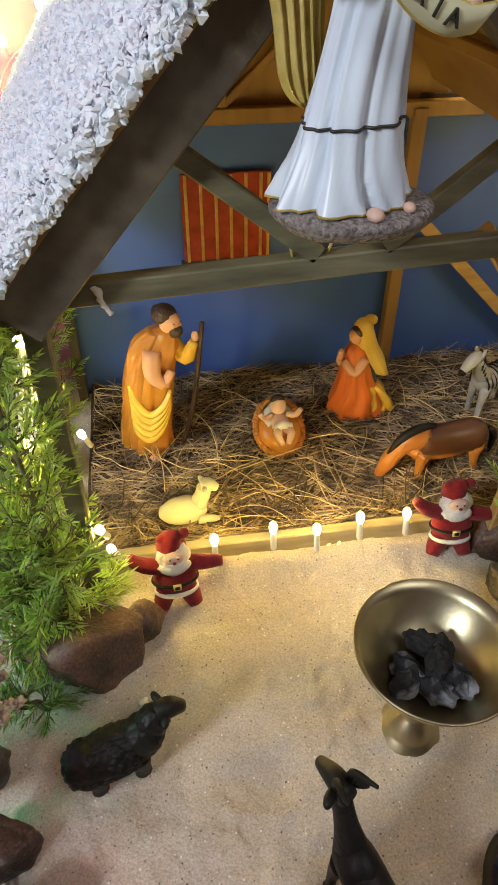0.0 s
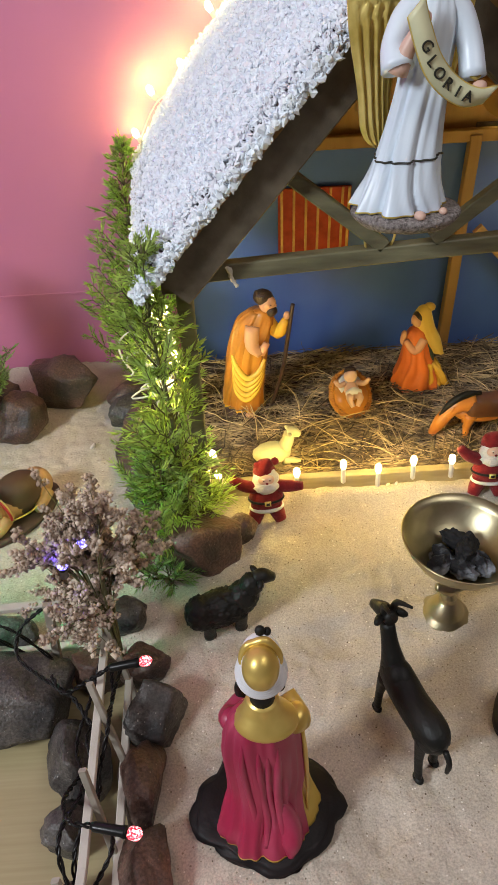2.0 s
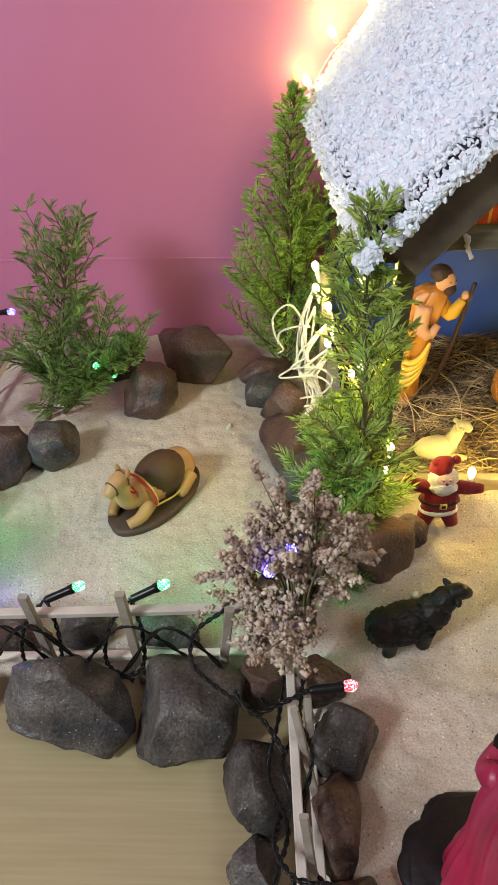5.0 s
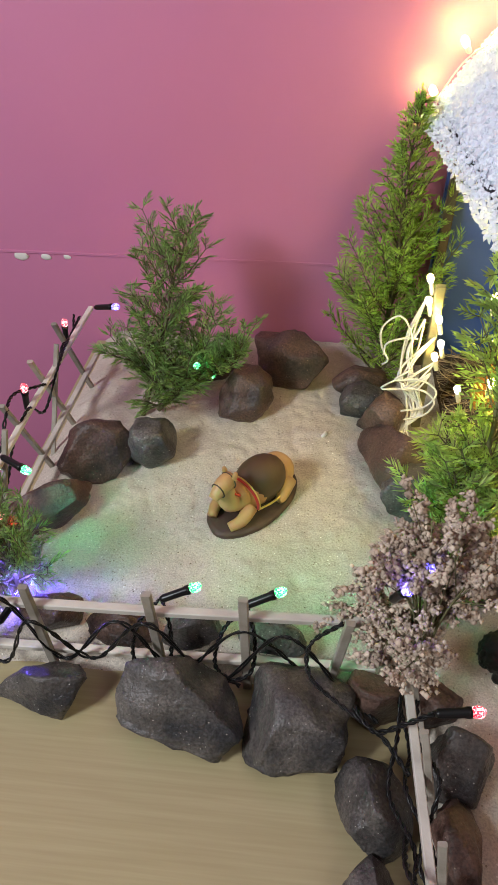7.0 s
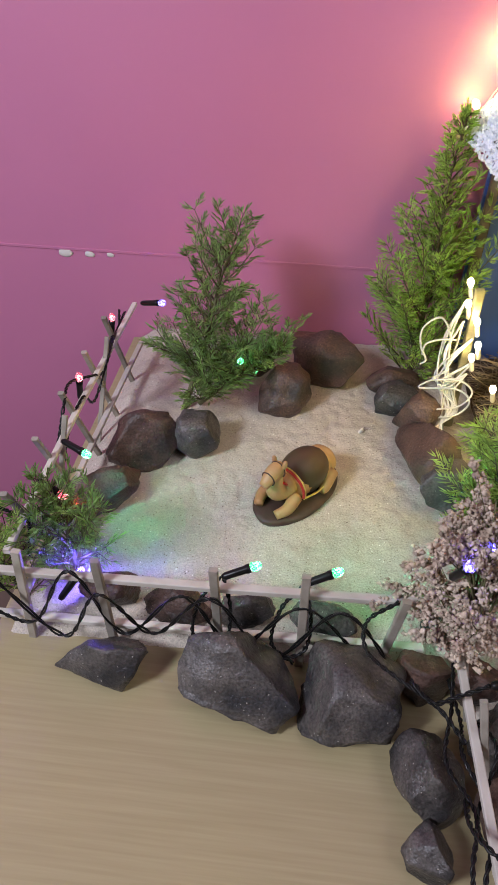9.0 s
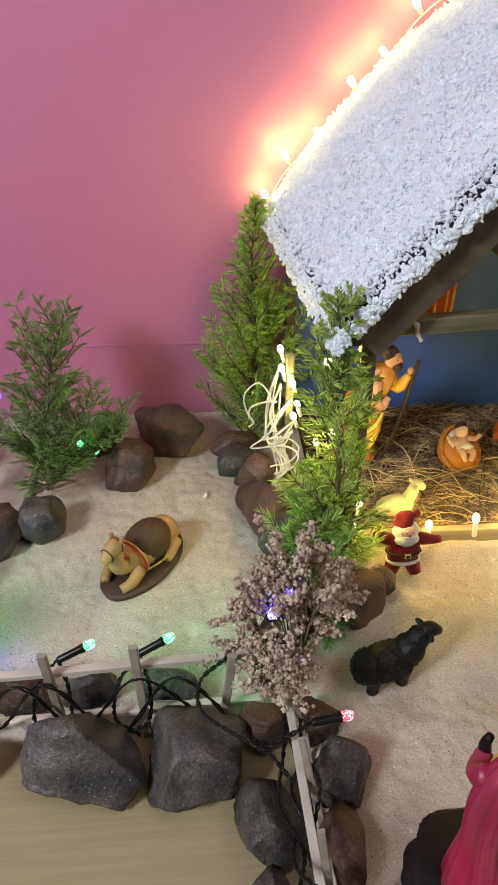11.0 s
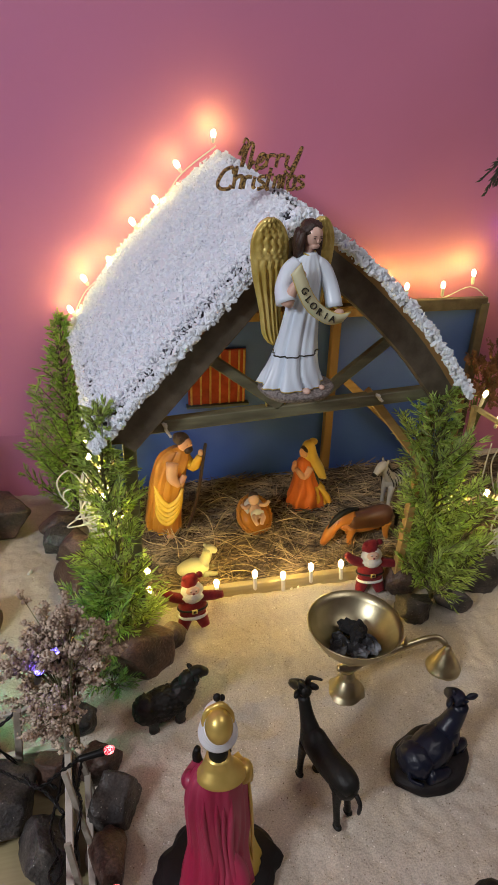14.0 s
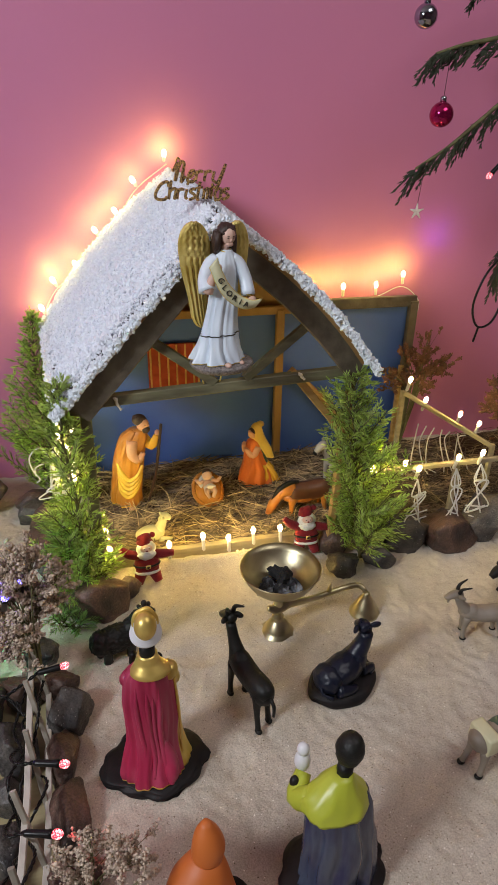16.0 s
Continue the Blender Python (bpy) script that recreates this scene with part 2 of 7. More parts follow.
CREAM = mat("cream_paint", (0.70, 0.68, 0.44), (0.55, 0.56, 0.36), 0.45, scale=20)
GREYST = mat("speckled_grey_cloud", (0.33, 0.295, 0.28), (0.085, 0.07, 0.065), 0.75, scale=420, bump=1.0, bscale=420, contrast=(0.34, 0.68))
GREYWHITE = mat("dusty_white_paint", (0.40, 0.39, 0.37), (0.30, 0.29, 0.27), 0.5, scale=30)
LETTER = mat("dark_letter_paint", (0.03, 0.03, 0.02), (0.02, 0.02, 0.015), 0.5)
FELT = mat("red_felt", (0.23, 0.006, 0.012), (0.16, 0.004, 0.008), 0.95, scale=150, bump=0.6, bscale=900, sheen=0.12)
FUR = mat("white_felt", (0.82, 0.80, 0.79), (0.72, 0.70, 0.69), 0.95, scale=150, bump=1.0, bscale=700)
HORSE = mat("chestnut_paint", (0.50, 0.20, 0.035), (0.30, 0.10, 0.02), 0.3, scale=18)
HORSE_D = mat("dark_chestnut_paint", (0.12, 0.045, 0.02), (0.06, 0.025, 0.015), 0.32, scale=18)
CAMEL = mat("camel_tan_paint", (0.56, 0.34, 0.14), (0.42, 0.23, 0.08), 0.45, scale=25, bump=0.2, bscale=200)
SADDLE = mat("brown_saddle_paint", (0.085, 0.048, 0.022), (0.062, 0.034, 0.016), 0.5, scale=25)
REDTRIM = mat("red_trim_paint", (0.50, 0.03, 0.02), (0.40, 0.02, 0.02), 0.4)
GREYGOAT = mat("grey_goat_paint", (0.30, 0.26, 0.21), (0.20, 0.17, 0.13), 0.5, scale=25, bump=0.2)
LIME = mat("lime_paint", (0.55, 0.58, 0.06), (0.40, 0.46, 0.04), 0.35, scale=15)
INDIGO = mat("indigo_cape_paint", (0.022, 0.022, 0.070), (0.07, 0.085, 0.13), 0.20, scale=22, stretch=(3, 3, 0.6))
TERRA = mat("orange_clay", (0.60, 0.16, 0.03), (0.50, 0.12, 0.02), 0.5, scale=12)
BALL_M = mat("magenta_bauble", (0.40, 0.015, 0.10), (0.38, 0.015, 0.10), 0.12, 0.8)
BALL_S = mat("silver_bauble", (0.35, 0.38, 0.42), (0.33, 0.36, 0.40), 0.08, 1.0)
SILL_WOOD = mat("pale_grey_wood", (0.40, 0.34, 0.21), (0.29, 0.24, 0.14), 0.6, scale=35, stretch=(0.5, 3, 3), bump=0.2, bscale=160)
CHIP = mat("white_chip", (0.75, 0.72, 0.66), (0.7, 0.66, 0.6), 0.7)
WARM = glowing("warm_bulb_glass", (1.0, 0.80, 0.42), 22)
SOCKET = mat("clear_socket", (0.78, 0.76, 0.68), (0.7, 0.68, 0.6), 0.3)


def faceted(m, core):
    """Cut facets in a lit bulb: some throw the whitish core, others the tint."""
    nt = m.node_tree
    b = nt.nodes["Principled BSDF"]
    tc = nt.nodes.new("ShaderNodeTexCoord")
    vo = nt.nodes.new("ShaderNodeTexVoronoi")
    vo.inputs["Scale"].default_value = 800
    nt.links.new(tc.outputs["Object"], vo.inputs["Vector"])
    wn = nt.nodes.new("ShaderNodeTexWhiteNoise")
    nt.links.new(vo.outputs["Color"], wn.inputs["Vector"])
    up = nt.nodes.new("ShaderNodeMath")
    up.operation = "POWER"
    up.inputs[1].default_value = 2.5
    nt.links.new(wn.outputs["Value"], up.inputs[0])
    mix = nt.nodes.new("ShaderNodeMix")
    mix.data_type = "RGBA"
    nt.links.new(up.outputs[0], mix.inputs["Factor"])
    mix.inputs["A"].default_value = b.inputs["Emission Color"].default_value[:]
    mix.inputs["B"].default_value = (*core, 1)
    nt.links.new(mix.outputs["Result"], b.inputs["Emission Color"])
    gain = nt.nodes.new("ShaderNodeMath")
    gain.operation = "MULTIPLY_ADD"
    gain.inputs[1].default_value = b.inputs["Emission Strength"].default_value * 1.2
    gain.inputs[2].default_value = b.inputs["Emission Strength"].default_value * 0.22
    nt.links.new(wn.outputs["Value"], gain.inputs[0])
    nt.links.new(gain.outputs[0], b.inputs["Emission Strength"])


LED_R, LED_G, LED_B = glowing("red_led", (1.0, 0.02, 0.05), 2.6), glowing("green_led", (0.03, 1.0, 0.20), 2.4), glowing("blue_led", (0.10, 0.07, 1.0), 3.5)
faceted(LED_R, (1.0, 0.62, 0.62))
faceted(LED_G, (0.60, 1.0, 0.85))
faceted(LED_B, (0.55, 0.50, 1.0))


# ---- mesh helpers ----
def link(name, bm, mats, smooth=True):
    me = bpy.data.meshes.new(name)
    bmesh.ops.recalc_face_normals(bm, faces=bm.faces[:])
    bm.to_mesh(me)
    bm.free()
    for m in mats if isinstance(mats, (list, tuple)) else [mats]:
        me.materials.append(m)
    if smooth:
        me.polygons.foreach_set("use_smooth", [True] * len(me.polygons))
    return new(name, me)


def thing(name, label, category, at=(0, 0, 0), group="", kind=""):
    ob = new(name)
    ob.location = at
    ob.empty_display_size = 0.01
    return tagged(ob, label, category, group, kind)


def part(name, bm, mats, parent, label="", smooth=True):
    ob = link(name, bm, mats, smooth)
    ob.parent = parent
    return tagged(ob, label) if label else ob


def single(name, bm, mats, label, category, m=None, group="", kind="", smooth=True):
    ob = link(name, bm, mats, smooth)
    if m is not None:
        ob.matrix_basis = m
    return tagged(ob, label, category, group, kind)


def figure(name, bm, mats, parts, label, category, m, group=""):
    """A figurine whose painted parts are meshes of their own under one empty."""
    fig = thing(name, label, category, group=group)
    fig.matrix_basis = m
    for k, (word, colour) in enumerate(zip(parts, mats)):
        piece = bm.copy()
        bmesh.ops.delete(piece, geom=[f for f in piece.faces if f.material_index != k], context="FACES")
        for f in piece.faces:
            f.material_index = 0
        part(word, piece, colour, fig)
    bm.free()
    return fig


def box(bm, c, size, rot=(0, 0, 0), mi=0, bevel=0.0):
    m = pose(*c, *rot) @ Matrix.Diagonal((*size, 1))
    r = bmesh.ops.create_cube(bm, size=1.0, matrix=m)
    fs = {f for v in r["verts"] for f in v.link_faces}
    for f in fs:
        f.material_index = mi
    if bevel:
        es = list({e for f in fs for e in f.edges})
        r2 = bmesh.ops.bevel(bm, geom=es, offset=bevel, segments=2, profile=0.6, affect="EDGES")
        for f in r2["faces"]:
            f.material_index = mi
    return bm


def beam(bm, a, b, w, h, mi=0, bevel=0.0012, up=(0, -1, 0)):
    """A squared bar from a to b; w lies along `up`'s side, h across."""
    a, b = Vector(a), Vector(b)
    d = (b - a).normalized()
    s = d.cross(Vector(up)).normalized()
    u = s.cross(d).normalized()
    rings = []
    k = bevel
    for p in (a, b):
        ring = []
        for x, y in ((-w / 2 + k, -h / 2), (w / 2 - k, -h / 2), (w / 2, -h / 2 + k), (w / 2, h / 2 - k), (w / 2 - k, h / 2), (-w / 2 + k, h / 2), (-w / 2, h / 2 - k), (-w / 2, -h / 2 + k)):
            ring.append(bm.verts.new(p + s * x + u * y))
        rings.append(ring)
    for i in range(8):
        j = (i + 1) % 8
        bm.faces.new((rings[0][i], rings[0][j], rings[1][j], rings[1][i])).material_index = mi
    bm.faces.new(rings[0][::-1]).material_index = mi
    bm.faces.new(rings[1]).material_index = mi
    return bm


def ball(bm, c, r, rot=(0, 0, 0), mi=0, sub=2, bumpy=0.0, seed=0.0, freq=30.0):
    r = (r, r, r) if isinstance(r, (int, float)) else r
    res = bmesh.ops.create_icosphere(bm, subdivisions=sub, radius=1.0)
    m = pose(*c, *rot) @ Matrix.Diagonal((*r, 1))
    for v in res["verts"]:
        n = v.co.copy()
        if bumpy:
            v.co = v.co * (1 + bumpy * noise.noise(n * freq * max(r) + Vector((seed, seed * 1.7, seed * 0.3))))
        v.co = m @ v.co
    for f in {f for v in res["verts"] for f in v.link_faces}:
        f.material_index = mi
    return bm


def spline(pts, n):
    """Catmull-Rom through rows of numbers, n rows out."""
    p = np.array(pts, float)
    p = np.vstack([2 * p[0] - p[1], p, 2 * p[-1] - p[-2]])
    out = []
    for u in np.linspace(0, len(pts) - 1 - 1e-6, n):
        i, t = int(u), u - int(u)
        a, b, c, d = p[i], p[i + 1], p[i + 2], p[i + 3]
        out.append(0.5 * (2 * b + (c - a) * t + (2 * a - 5 * b + 4 * c - d) * t ** 2 + (3 * b - a - 3 * c + d) * t ** 3))
    return np.array(out)


def loft(bm, rings, mi=0, seg=32, n=None, folds=0, amp=0.0, twist=0.0, phase=0.0, cap=True, fade=0.0, hem=None, cord=None):
    """Stacked ellipses (x, y, z, rx, ry) smoothed into one skin; folds ripple it more towards the first ring."""
    rows = spline(rings, n or max(8, len(rings) * 4))
    made = []
    for k, (x, y, z, rx, ry) in enumerate(rows):
        f = 1 - k / (len(rows) - 1)
        a = amp * (fade + (1 - fade) * f)
        ring = []
        for i in range(seg):
            th = 2 * math.pi * i / seg
            wv = th + 0.32 * noise.noise(Vector((1.6 * math.cos(th), 1.6 * math.sin(th), 2.6 * f + phase + 7 * rx))) if folds else th
            g = 1 + a * (math.sin(folds * wv + phase + twist * f) * 0.7 + 0.5 * math.sin((folds * 2 + 1) * wv + phase * 2 - twist * 2 * f)) if folds else 1
            ring.append(bm.verts.new((x + max(rx, 1e-4) * g * math.cos(th), y + max(ry, 1e-4) * g * math.sin(th), z)))
        made.append(ring)
    for a, b in zip(made, made[1:]):
        for i in range(seg):
            j = (i + 1) % seg
            bm.faces.new((a[i], a[j], b[j], b[i])).material_index = hem if hem is not None and a is made[0] else mi
    if cap:
        bm.faces.new(made[0][::-1]).material_index = mi
        bm.faces.new(made[-1]).material_index = mi
    if cord:
        # a thin cord laid round the folds at one height
        ring = min(made, key=lambda r: abs(r[0].co.z - cord[0]))
        c = sum((v.co for v in ring), Vector()) / seg
        pts = [c + (v.co - c) * 1.02 + Vector((0, 0, 0.0012 * math.sin(9 * k / seg))) for k, v in enumerate(ring)]
        tube(bm, pts + pts[:1], cord[1], cord[2], seg=5, n=seg * 2)
    return bm


def tube(bm, pts, radii, mi=0, seg=8, n=None, flat=1.0):
    """A round bar along a smoothed path, with its radius from end to end."""
    radii = radii if isinstance(radii, (list, tuple)) else [radii] * len(pts)
    rows = spline([(*p, r) for p, r in zip(pts, radii)], n or max(4, (len(pts) - 1) * 4 + 1)) if len(pts) > 2 or n else np.array([(*p, r) for p, r in zip(pts, radii)])
    made = []
    side = None
    for k in range(len(rows)):
        p = Vector(rows[k][:3])
        d = Vector(rows[min(k + 1, len(rows) - 1)][:3]) - Vector(rows[max(k - 1, 0)][:3])
        d.normalize()
        if side is None:
            side = d.orthogonal().normalized()
        side = (side - d * side.dot(d)).normalized()
        up = d.cross(side)
        r = max(rows[k][3], 1e-5)
        made.append([bm.verts.new(p + side * r * math.cos(2 * math.pi * i / seg) + up * r * flat * math.sin(2 * math.pi * i / seg)) for i in range(seg)])
    for a, b in zip(made, made[1:]):
        for i in range(seg):
            j = (i + 1) % seg
            bm.faces.new((a[i], a[j], b[j], b[i])).material_index = mi
    bm.faces.new(made[0][::-1]).material_index = mi
    bm.faces.new(made[-1]).material_index = mi
    return bm


def lathe(bm, prof, mi=0, seg=40, c=(0, 0, 0)):
    rings = [[bm.verts.new((c[0] + r * math.cos(2 * math.pi * i / seg), c[1] + r * math.sin(2 * math.pi * i / seg), c[2] + z)) for i in range(seg)] for r, z in prof]
    for a, b in zip(rings, rings[1:]):
        for i in range(seg):
            j = (i + 1) % seg
            bm.faces.new((a[i], a[j], b[j], b[i])).material_index = mi
    bm.faces.new(rings[0][::-1]).material_index = mi
    bm.faces.new(rings[-1]).material_index = mi
    return bm


def from_lists(name, verts, faces, material, smooth=False):
    me = bpy.data.meshes.new(name)
    me.from_pydata([tuple(v) for v in verts], [], faces)
    me.materials.append(material)
    if smooth:
        me.polygons.foreach_set("use_smooth", [True] * len(me.polygons))
    return new(name, me)


def smooth01(x):
    x = max(0.0, min(1.0, x))
    return x * x * (3 - 2 * x)


# ---- room ----
WALL_Y, TABLE_Z = 0.835, -0.018
bm = bmesh.new()
box(bm, (0, WALL_Y + 0.06, 0.62), (4.4, 0.12, 2.76))
single("wall_north", bm, PINK, "pink painted plaster wall behind the crib", "wall", kind="structure", smooth=False)
for nm, c, s in (("wall_south", (0, -2.06, 0.62), (4.4, 0.12, 2.76)), ("wall_west", (-2.14, -0.6125, 0.62), (0.12, 2.775, 2.76)), ("wall_east", (2.14, -0.6125, 0.62), (0.12, 2.775, 2.76))):
    bm = bmesh.new()
    box(bm, c, s)
    single(nm, bm, ROOM, "plain dull pink painted room wall", "wall", kind="structure", smooth=False)
bm = bmesh.new()
box(bm, (0, -0.55, 2.05), (4.4, 3.2, 0.1))
single("ceiling", bm, CEIL, "plain white ceiling", "ceiling", kind="structure", smooth=False)
bm = bmesh.new()
box(bm, (0, -0.55, -0.81), (4.4, 3.2, 0.1))
single("floor", bm, TILE, "plain brown tiled room floor", "floor", kind="structure", smooth=False)

table = thing("table", "pale wood laminate table against the pink wall", "table")
bm = bmesh.new()
box(bm, (0.44, 0.08, TABLE_Z - 0.0125), (1.92, 1.5, 0.025), bevel=0.002)
part("tabletop", bm, TABLE, table, smooth=False)
for x in (-0.46, 1.34):
    for y in (-0.58, 0.74):
        bm = bmesh.new()
        beam(bm, (x, y, -0.76), (x, y, TABLE_Z - 0.025), 0.05, 0.05)
        part("leg", bm, TABLE, table, smooth=False)
bm = bmesh.new()
box(bm, (-0.76, WALL_Y - 0.0008, 0.128), (2.6, 0.0014, 0.004), bevel=0.0004)
single("trim", bm, PINK, "thin painted-over seam running along the wall", "seam", kind="structure", smooth=False)
# chipped paint patches low on the wall
for x, z, w, h in ((-0.617, 0.121, 0.012, 0.007), (-0.578, 0.121, 0.008, 0.005), (-0.545, 0.122, 0.006, 0.004)):
    bm = bmesh.new()
    ball(bm, (0, 0, 0), (w, 0.0012, h), sub=2, bumpy=0.25, freq=150, seed=x)
    single("paint_chip", bm, CHIP, "white patch where paint flaked off the wall", "wall mark", pose(x, WALL_Y - 0.0005, z), group="wall marks")


# ---- sand ----
def sand_height(x, y):
    d = max(min(x + 0.50, y - 0.262 + 0.014 * noise.noise(Vector((x * 9, 0, 3)))), x + 0.055 + 0.015 * noise.noise(Vector((3, y * 9, 0))))
    d = min(d, y + 0.62, 1.15 - x)
    k = smooth01((d + 0.02) / 0.05)
    lump = 0.0050 * noise.noise(Vector((x * 7, y * 7, 0))) + 0.0016 * noise.noise(Vector((x * 24, y * 24, 5))) + 0.0022 * noise.noise(Vector((x * 70, y * 70, 9)))
    ripple = 0.0012 * math.sin(60 * (x + 0.4 * y) + 4 * noise.noise(Vector((x * 6, y * 6, 2)))) * max(0, noise.noise(Vector((x * 5, y * 5, 7))))
    dent = max(0.0, noise.noise(Vector((x * 17, y * 17, 21))) - 0.28)
    scuff = max(0.0, noise.noise(Vector((x * 55, y * 40, 31))) - 0.32) * smooth01(0.5 + 2.5 * noise.noise(Vector((x * 8, y * 8, 12))))
    lump += 0.0016 * noise.noise(Vector((x * 150, y * 150, 4))) - 0.010 * dent - 0.008 * scuff
    rise = 0.022 * math.exp(-((y - 0.468) / 0.02) ** 2) * smooth01((x - 0.06) / 0.05) * smooth01((0.44 - x) / 0.05)
    return TABLE_Z - 0.006 + k * (0.024 + lump + ripple + rise * 0.6)


nx, ny, x0, y0, step = 490, 416, -0.52, -0.62, 0.0035
vs = [(x0 + i * step, y0 + j * step, sand_height(x0 + i * step, y0 + j * step)) for j in range(ny) for i in range(nx)]
fs = [(j * nx + i, j * nx + i + 1, (j + 1) * nx + i + 1, (j + 1) * nx + i) for j in range(ny - 1) for i in range(nx - 1)]
sand = from_lists("ground", vs, fs, SAND, True)
tagged(sand, "pale beige sand spread over the table top", "sand", kind="structure")
for x, y, r in ((-0.149, 0.601, 0.005), (0.049, 0.341, 0.005), (0.245, 0.478, 0.003), (0.255, 0.476, 0.003), (0.01, 0.14, 0.002)):
    bm = bmesh.new()
    ball(bm, (0, 0, 0), (r, r * 0.6, r * 0.6), sub=2, bumpy=0.5, freq=200, seed=x * 9)
    single("chip", bm, CHIP, "small white plaster chip lying on the sand", "chip", pose(x, y, sand_height(x, y) + r * 0.3, 10, 20, x * 900), group="chips on the sand")


# ---- rocks ----
def rock(x, y, w, d, h, turn, brown, seed, z=None):
    rnd = random.Random(seed)
    bm = bmesh.new()
    bmesh.ops.create_icosphere(bm, subdivisions=4, radius=1.0)
    # a few large broken faces and many small chips
    cuts = [(Vector((rnd.gauss(0, 1), rnd.gauss(0, 1), rnd.gauss(0, 0.9))).normalized(), rnd.uniform(0.50, 0.78)) for _ in range(7)]
    cuts += [(Vector((rnd.gauss(0, 1), rnd.gauss(0, 1), rnd.gauss(0.2, 0.8))).normalized(), rnd.uniform(0.78, 0.92)) for _ in range(9)]
    off = Vector((seed * 3.1, seed * 1.7, seed))
    for v in bm.verts:
        c = v.co * (1 + 0.22 * noise.noise(v.co * 1.1 + off))
        for nrm, lim in cuts:
            g = c.dot(nrm)
            if g > lim:
                c -= nrm * (g - lim) * 0.94
        ridge = 1 - abs(noise.noise(v.co * 2.6 + off * 2))
        c *= 1.08 + 0.10 * noise.noise(v.co * 2.2 + off) + 0.07 * (ridge - 0.8) + 0.045 * noise.noise(v.co * 6 + off) + 0.022 * noise.noise(v.co * 15 + off)
        v.co = (c.x * w * 0.58, c.y * d * 0.58, c.z * h * 0.62)
    zz = (sand_height(x, y) if z is None else z) + h * 0.40
    colour = "brown" if brown else "grey"
    return single("rock", bm, STONE_B if brown else STONE_G, f"rough {colour} stone resting at the edge of the sand" if z is None else f"rough {colour} stone lying on the table by the fence", "rock", pose(x, y, zz, 0, 0, turn), group="rocks round the sand")


FRONT_ROCKS = [
    (-0.396, 0.228, 0.088, 0.040, 0.045, 8, 0), (-0.272, 0.218, 0.122, 0.072, 0.066, -14, 0), (-0.166, 0.214, 0.102, 0.084, 0.062, 12, 0),
    (-0.105, 0.156, 0.050, 0.062, 0.058, 5, 0), (-0.107, 0.100, 0.036, 0.040, 0.038, 30, 0), (-0.109, 0.04, 0.045, 0.055, 0.042, 10, 0), (-0.110, -0.03, 0.05, 0.06, 0.04, -20, 1),
    (-0.099, 0.246, 0.044, 0.040, 0.050, 0, 1), (-0.106, -0.11, 0.05, 0.07, 0.045, -20, 0),
]
for i, (x, y, w, d, h, a, b) in enumerate(FRONT_ROCKS):
    rock(x, y, w, d, h, a, b, 11 + i, TABLE_Z)
INNER_ROCKS = [
    (-0.052, 0.244, 0.042, 0.036, 0.042, 20, 1), (-0.037, 0.190, 0.064, 0.050, 0.046, -20, 0), (-0.045, 0.128, 0.038, 0.072, 0.040, 4, 1),
    (-0.040, 0.055, 0.042, 0.066, 0.040, -10, 1), (-0.034, -0.02, 0.05, 0.06, 0.04, 20, 1), (-0.078, 0.300, 0.045, 0.04, 0.035, 0, 0),
    (-0.405, 0.292, 0.06, 0.030, 0.040, 5, 1), (-0.335, 0.288, 0.060, 0.028, 0.036, 5, 1), (-0.265, 0.290, 0.055, 0.028, 0.034, 10, 0), (-0.195, 0.288, 0.060, 0.028, 0.036, -15, 0),
]
for i, (x, y, w, d, h, a, b) in enumerate(INNER_ROCKS):
    rock(x, y, w, d, h, a, b, 31 + i)
BACK_ROCKS = [
    (-0.455, 0.432, 0.095, 0.055, 0.050, 25, 1), (-0.420, 0.522, 0.094, 0.058, 0.060, 38, 1), (-0.360, 0.540, 0.064, 0.054, 0.060, 8, 0),
    (-0.263, 0.652, 0.078, 0.062, 0.062, 22, 1), (-0.207, 0.722, 0.108, 0.072, 0.070, -6, 1), (-0.105, 0.718, 0.074, 0.044, 0.036, -4, 1),
    (-0.098, 0.662, 0.060, 0.050, 0.046, 25, 0), (-0.077, 0.612, 0.058, 0.056, 0.058, 15, 1), (-0.050, 0.482, 0.062, 0.060, 0.056, -10, 0),
    (0.007, 0.388, 0.096, 0.072, 0.062, 5, 1), (0.052, 0.412, 0.034, 0.034, 0.030, 5, 1), (-0.32, 0.73, 0.08, 0.06, 0.05, 5, 1), (-0.076, 0.540, 0.066, 0.088, 0.066, 20, 1),
]
for i, (x, y, w, d, h, a, b) in enumerate(BACK_ROCKS):
    rock(x, y, w, d, h, a, b, 51 + i)
RIGHT_ROCKS = [
    (0.415, 0.40, 0.055, 0.045, 0.035, 5, 0), (0.475, 0.398, 0.05, 0.04, 0.035, -10, 0), (0.545, 0.445, 0.085, 0.07, 0.055, 5, 0),
    (0.625, 0.435, 0.10, 0.075, 0.06, -8, 1), (0.715, 0.455, 0.10, 0.08, 0.07, 12, 0), (0.41, 0.455, 0.05, 0.05, 0.04, 30, 1), (0.81, 0.45, 0.10, 0.09, 0.07, 5, 0),
]
for i, (x, y, w, d, h, a, b) in enumerate(RIGHT_ROCKS):
    rock(x, y, w, d, h, a, b, 71 + i)


# ---- stable ----
FRONT, BACK = 0.44, 0.79
APEX = Vector((0.206, 0, 0.563))
EAVE_L, EAVE_R = Vector((-0.006, 0, 0.331)), Vector((0.422, 0, 0.360))
stable = thing("stable", "wooden crib stable with blue boards and a snowy roof", "stable", (0, 0, 0))
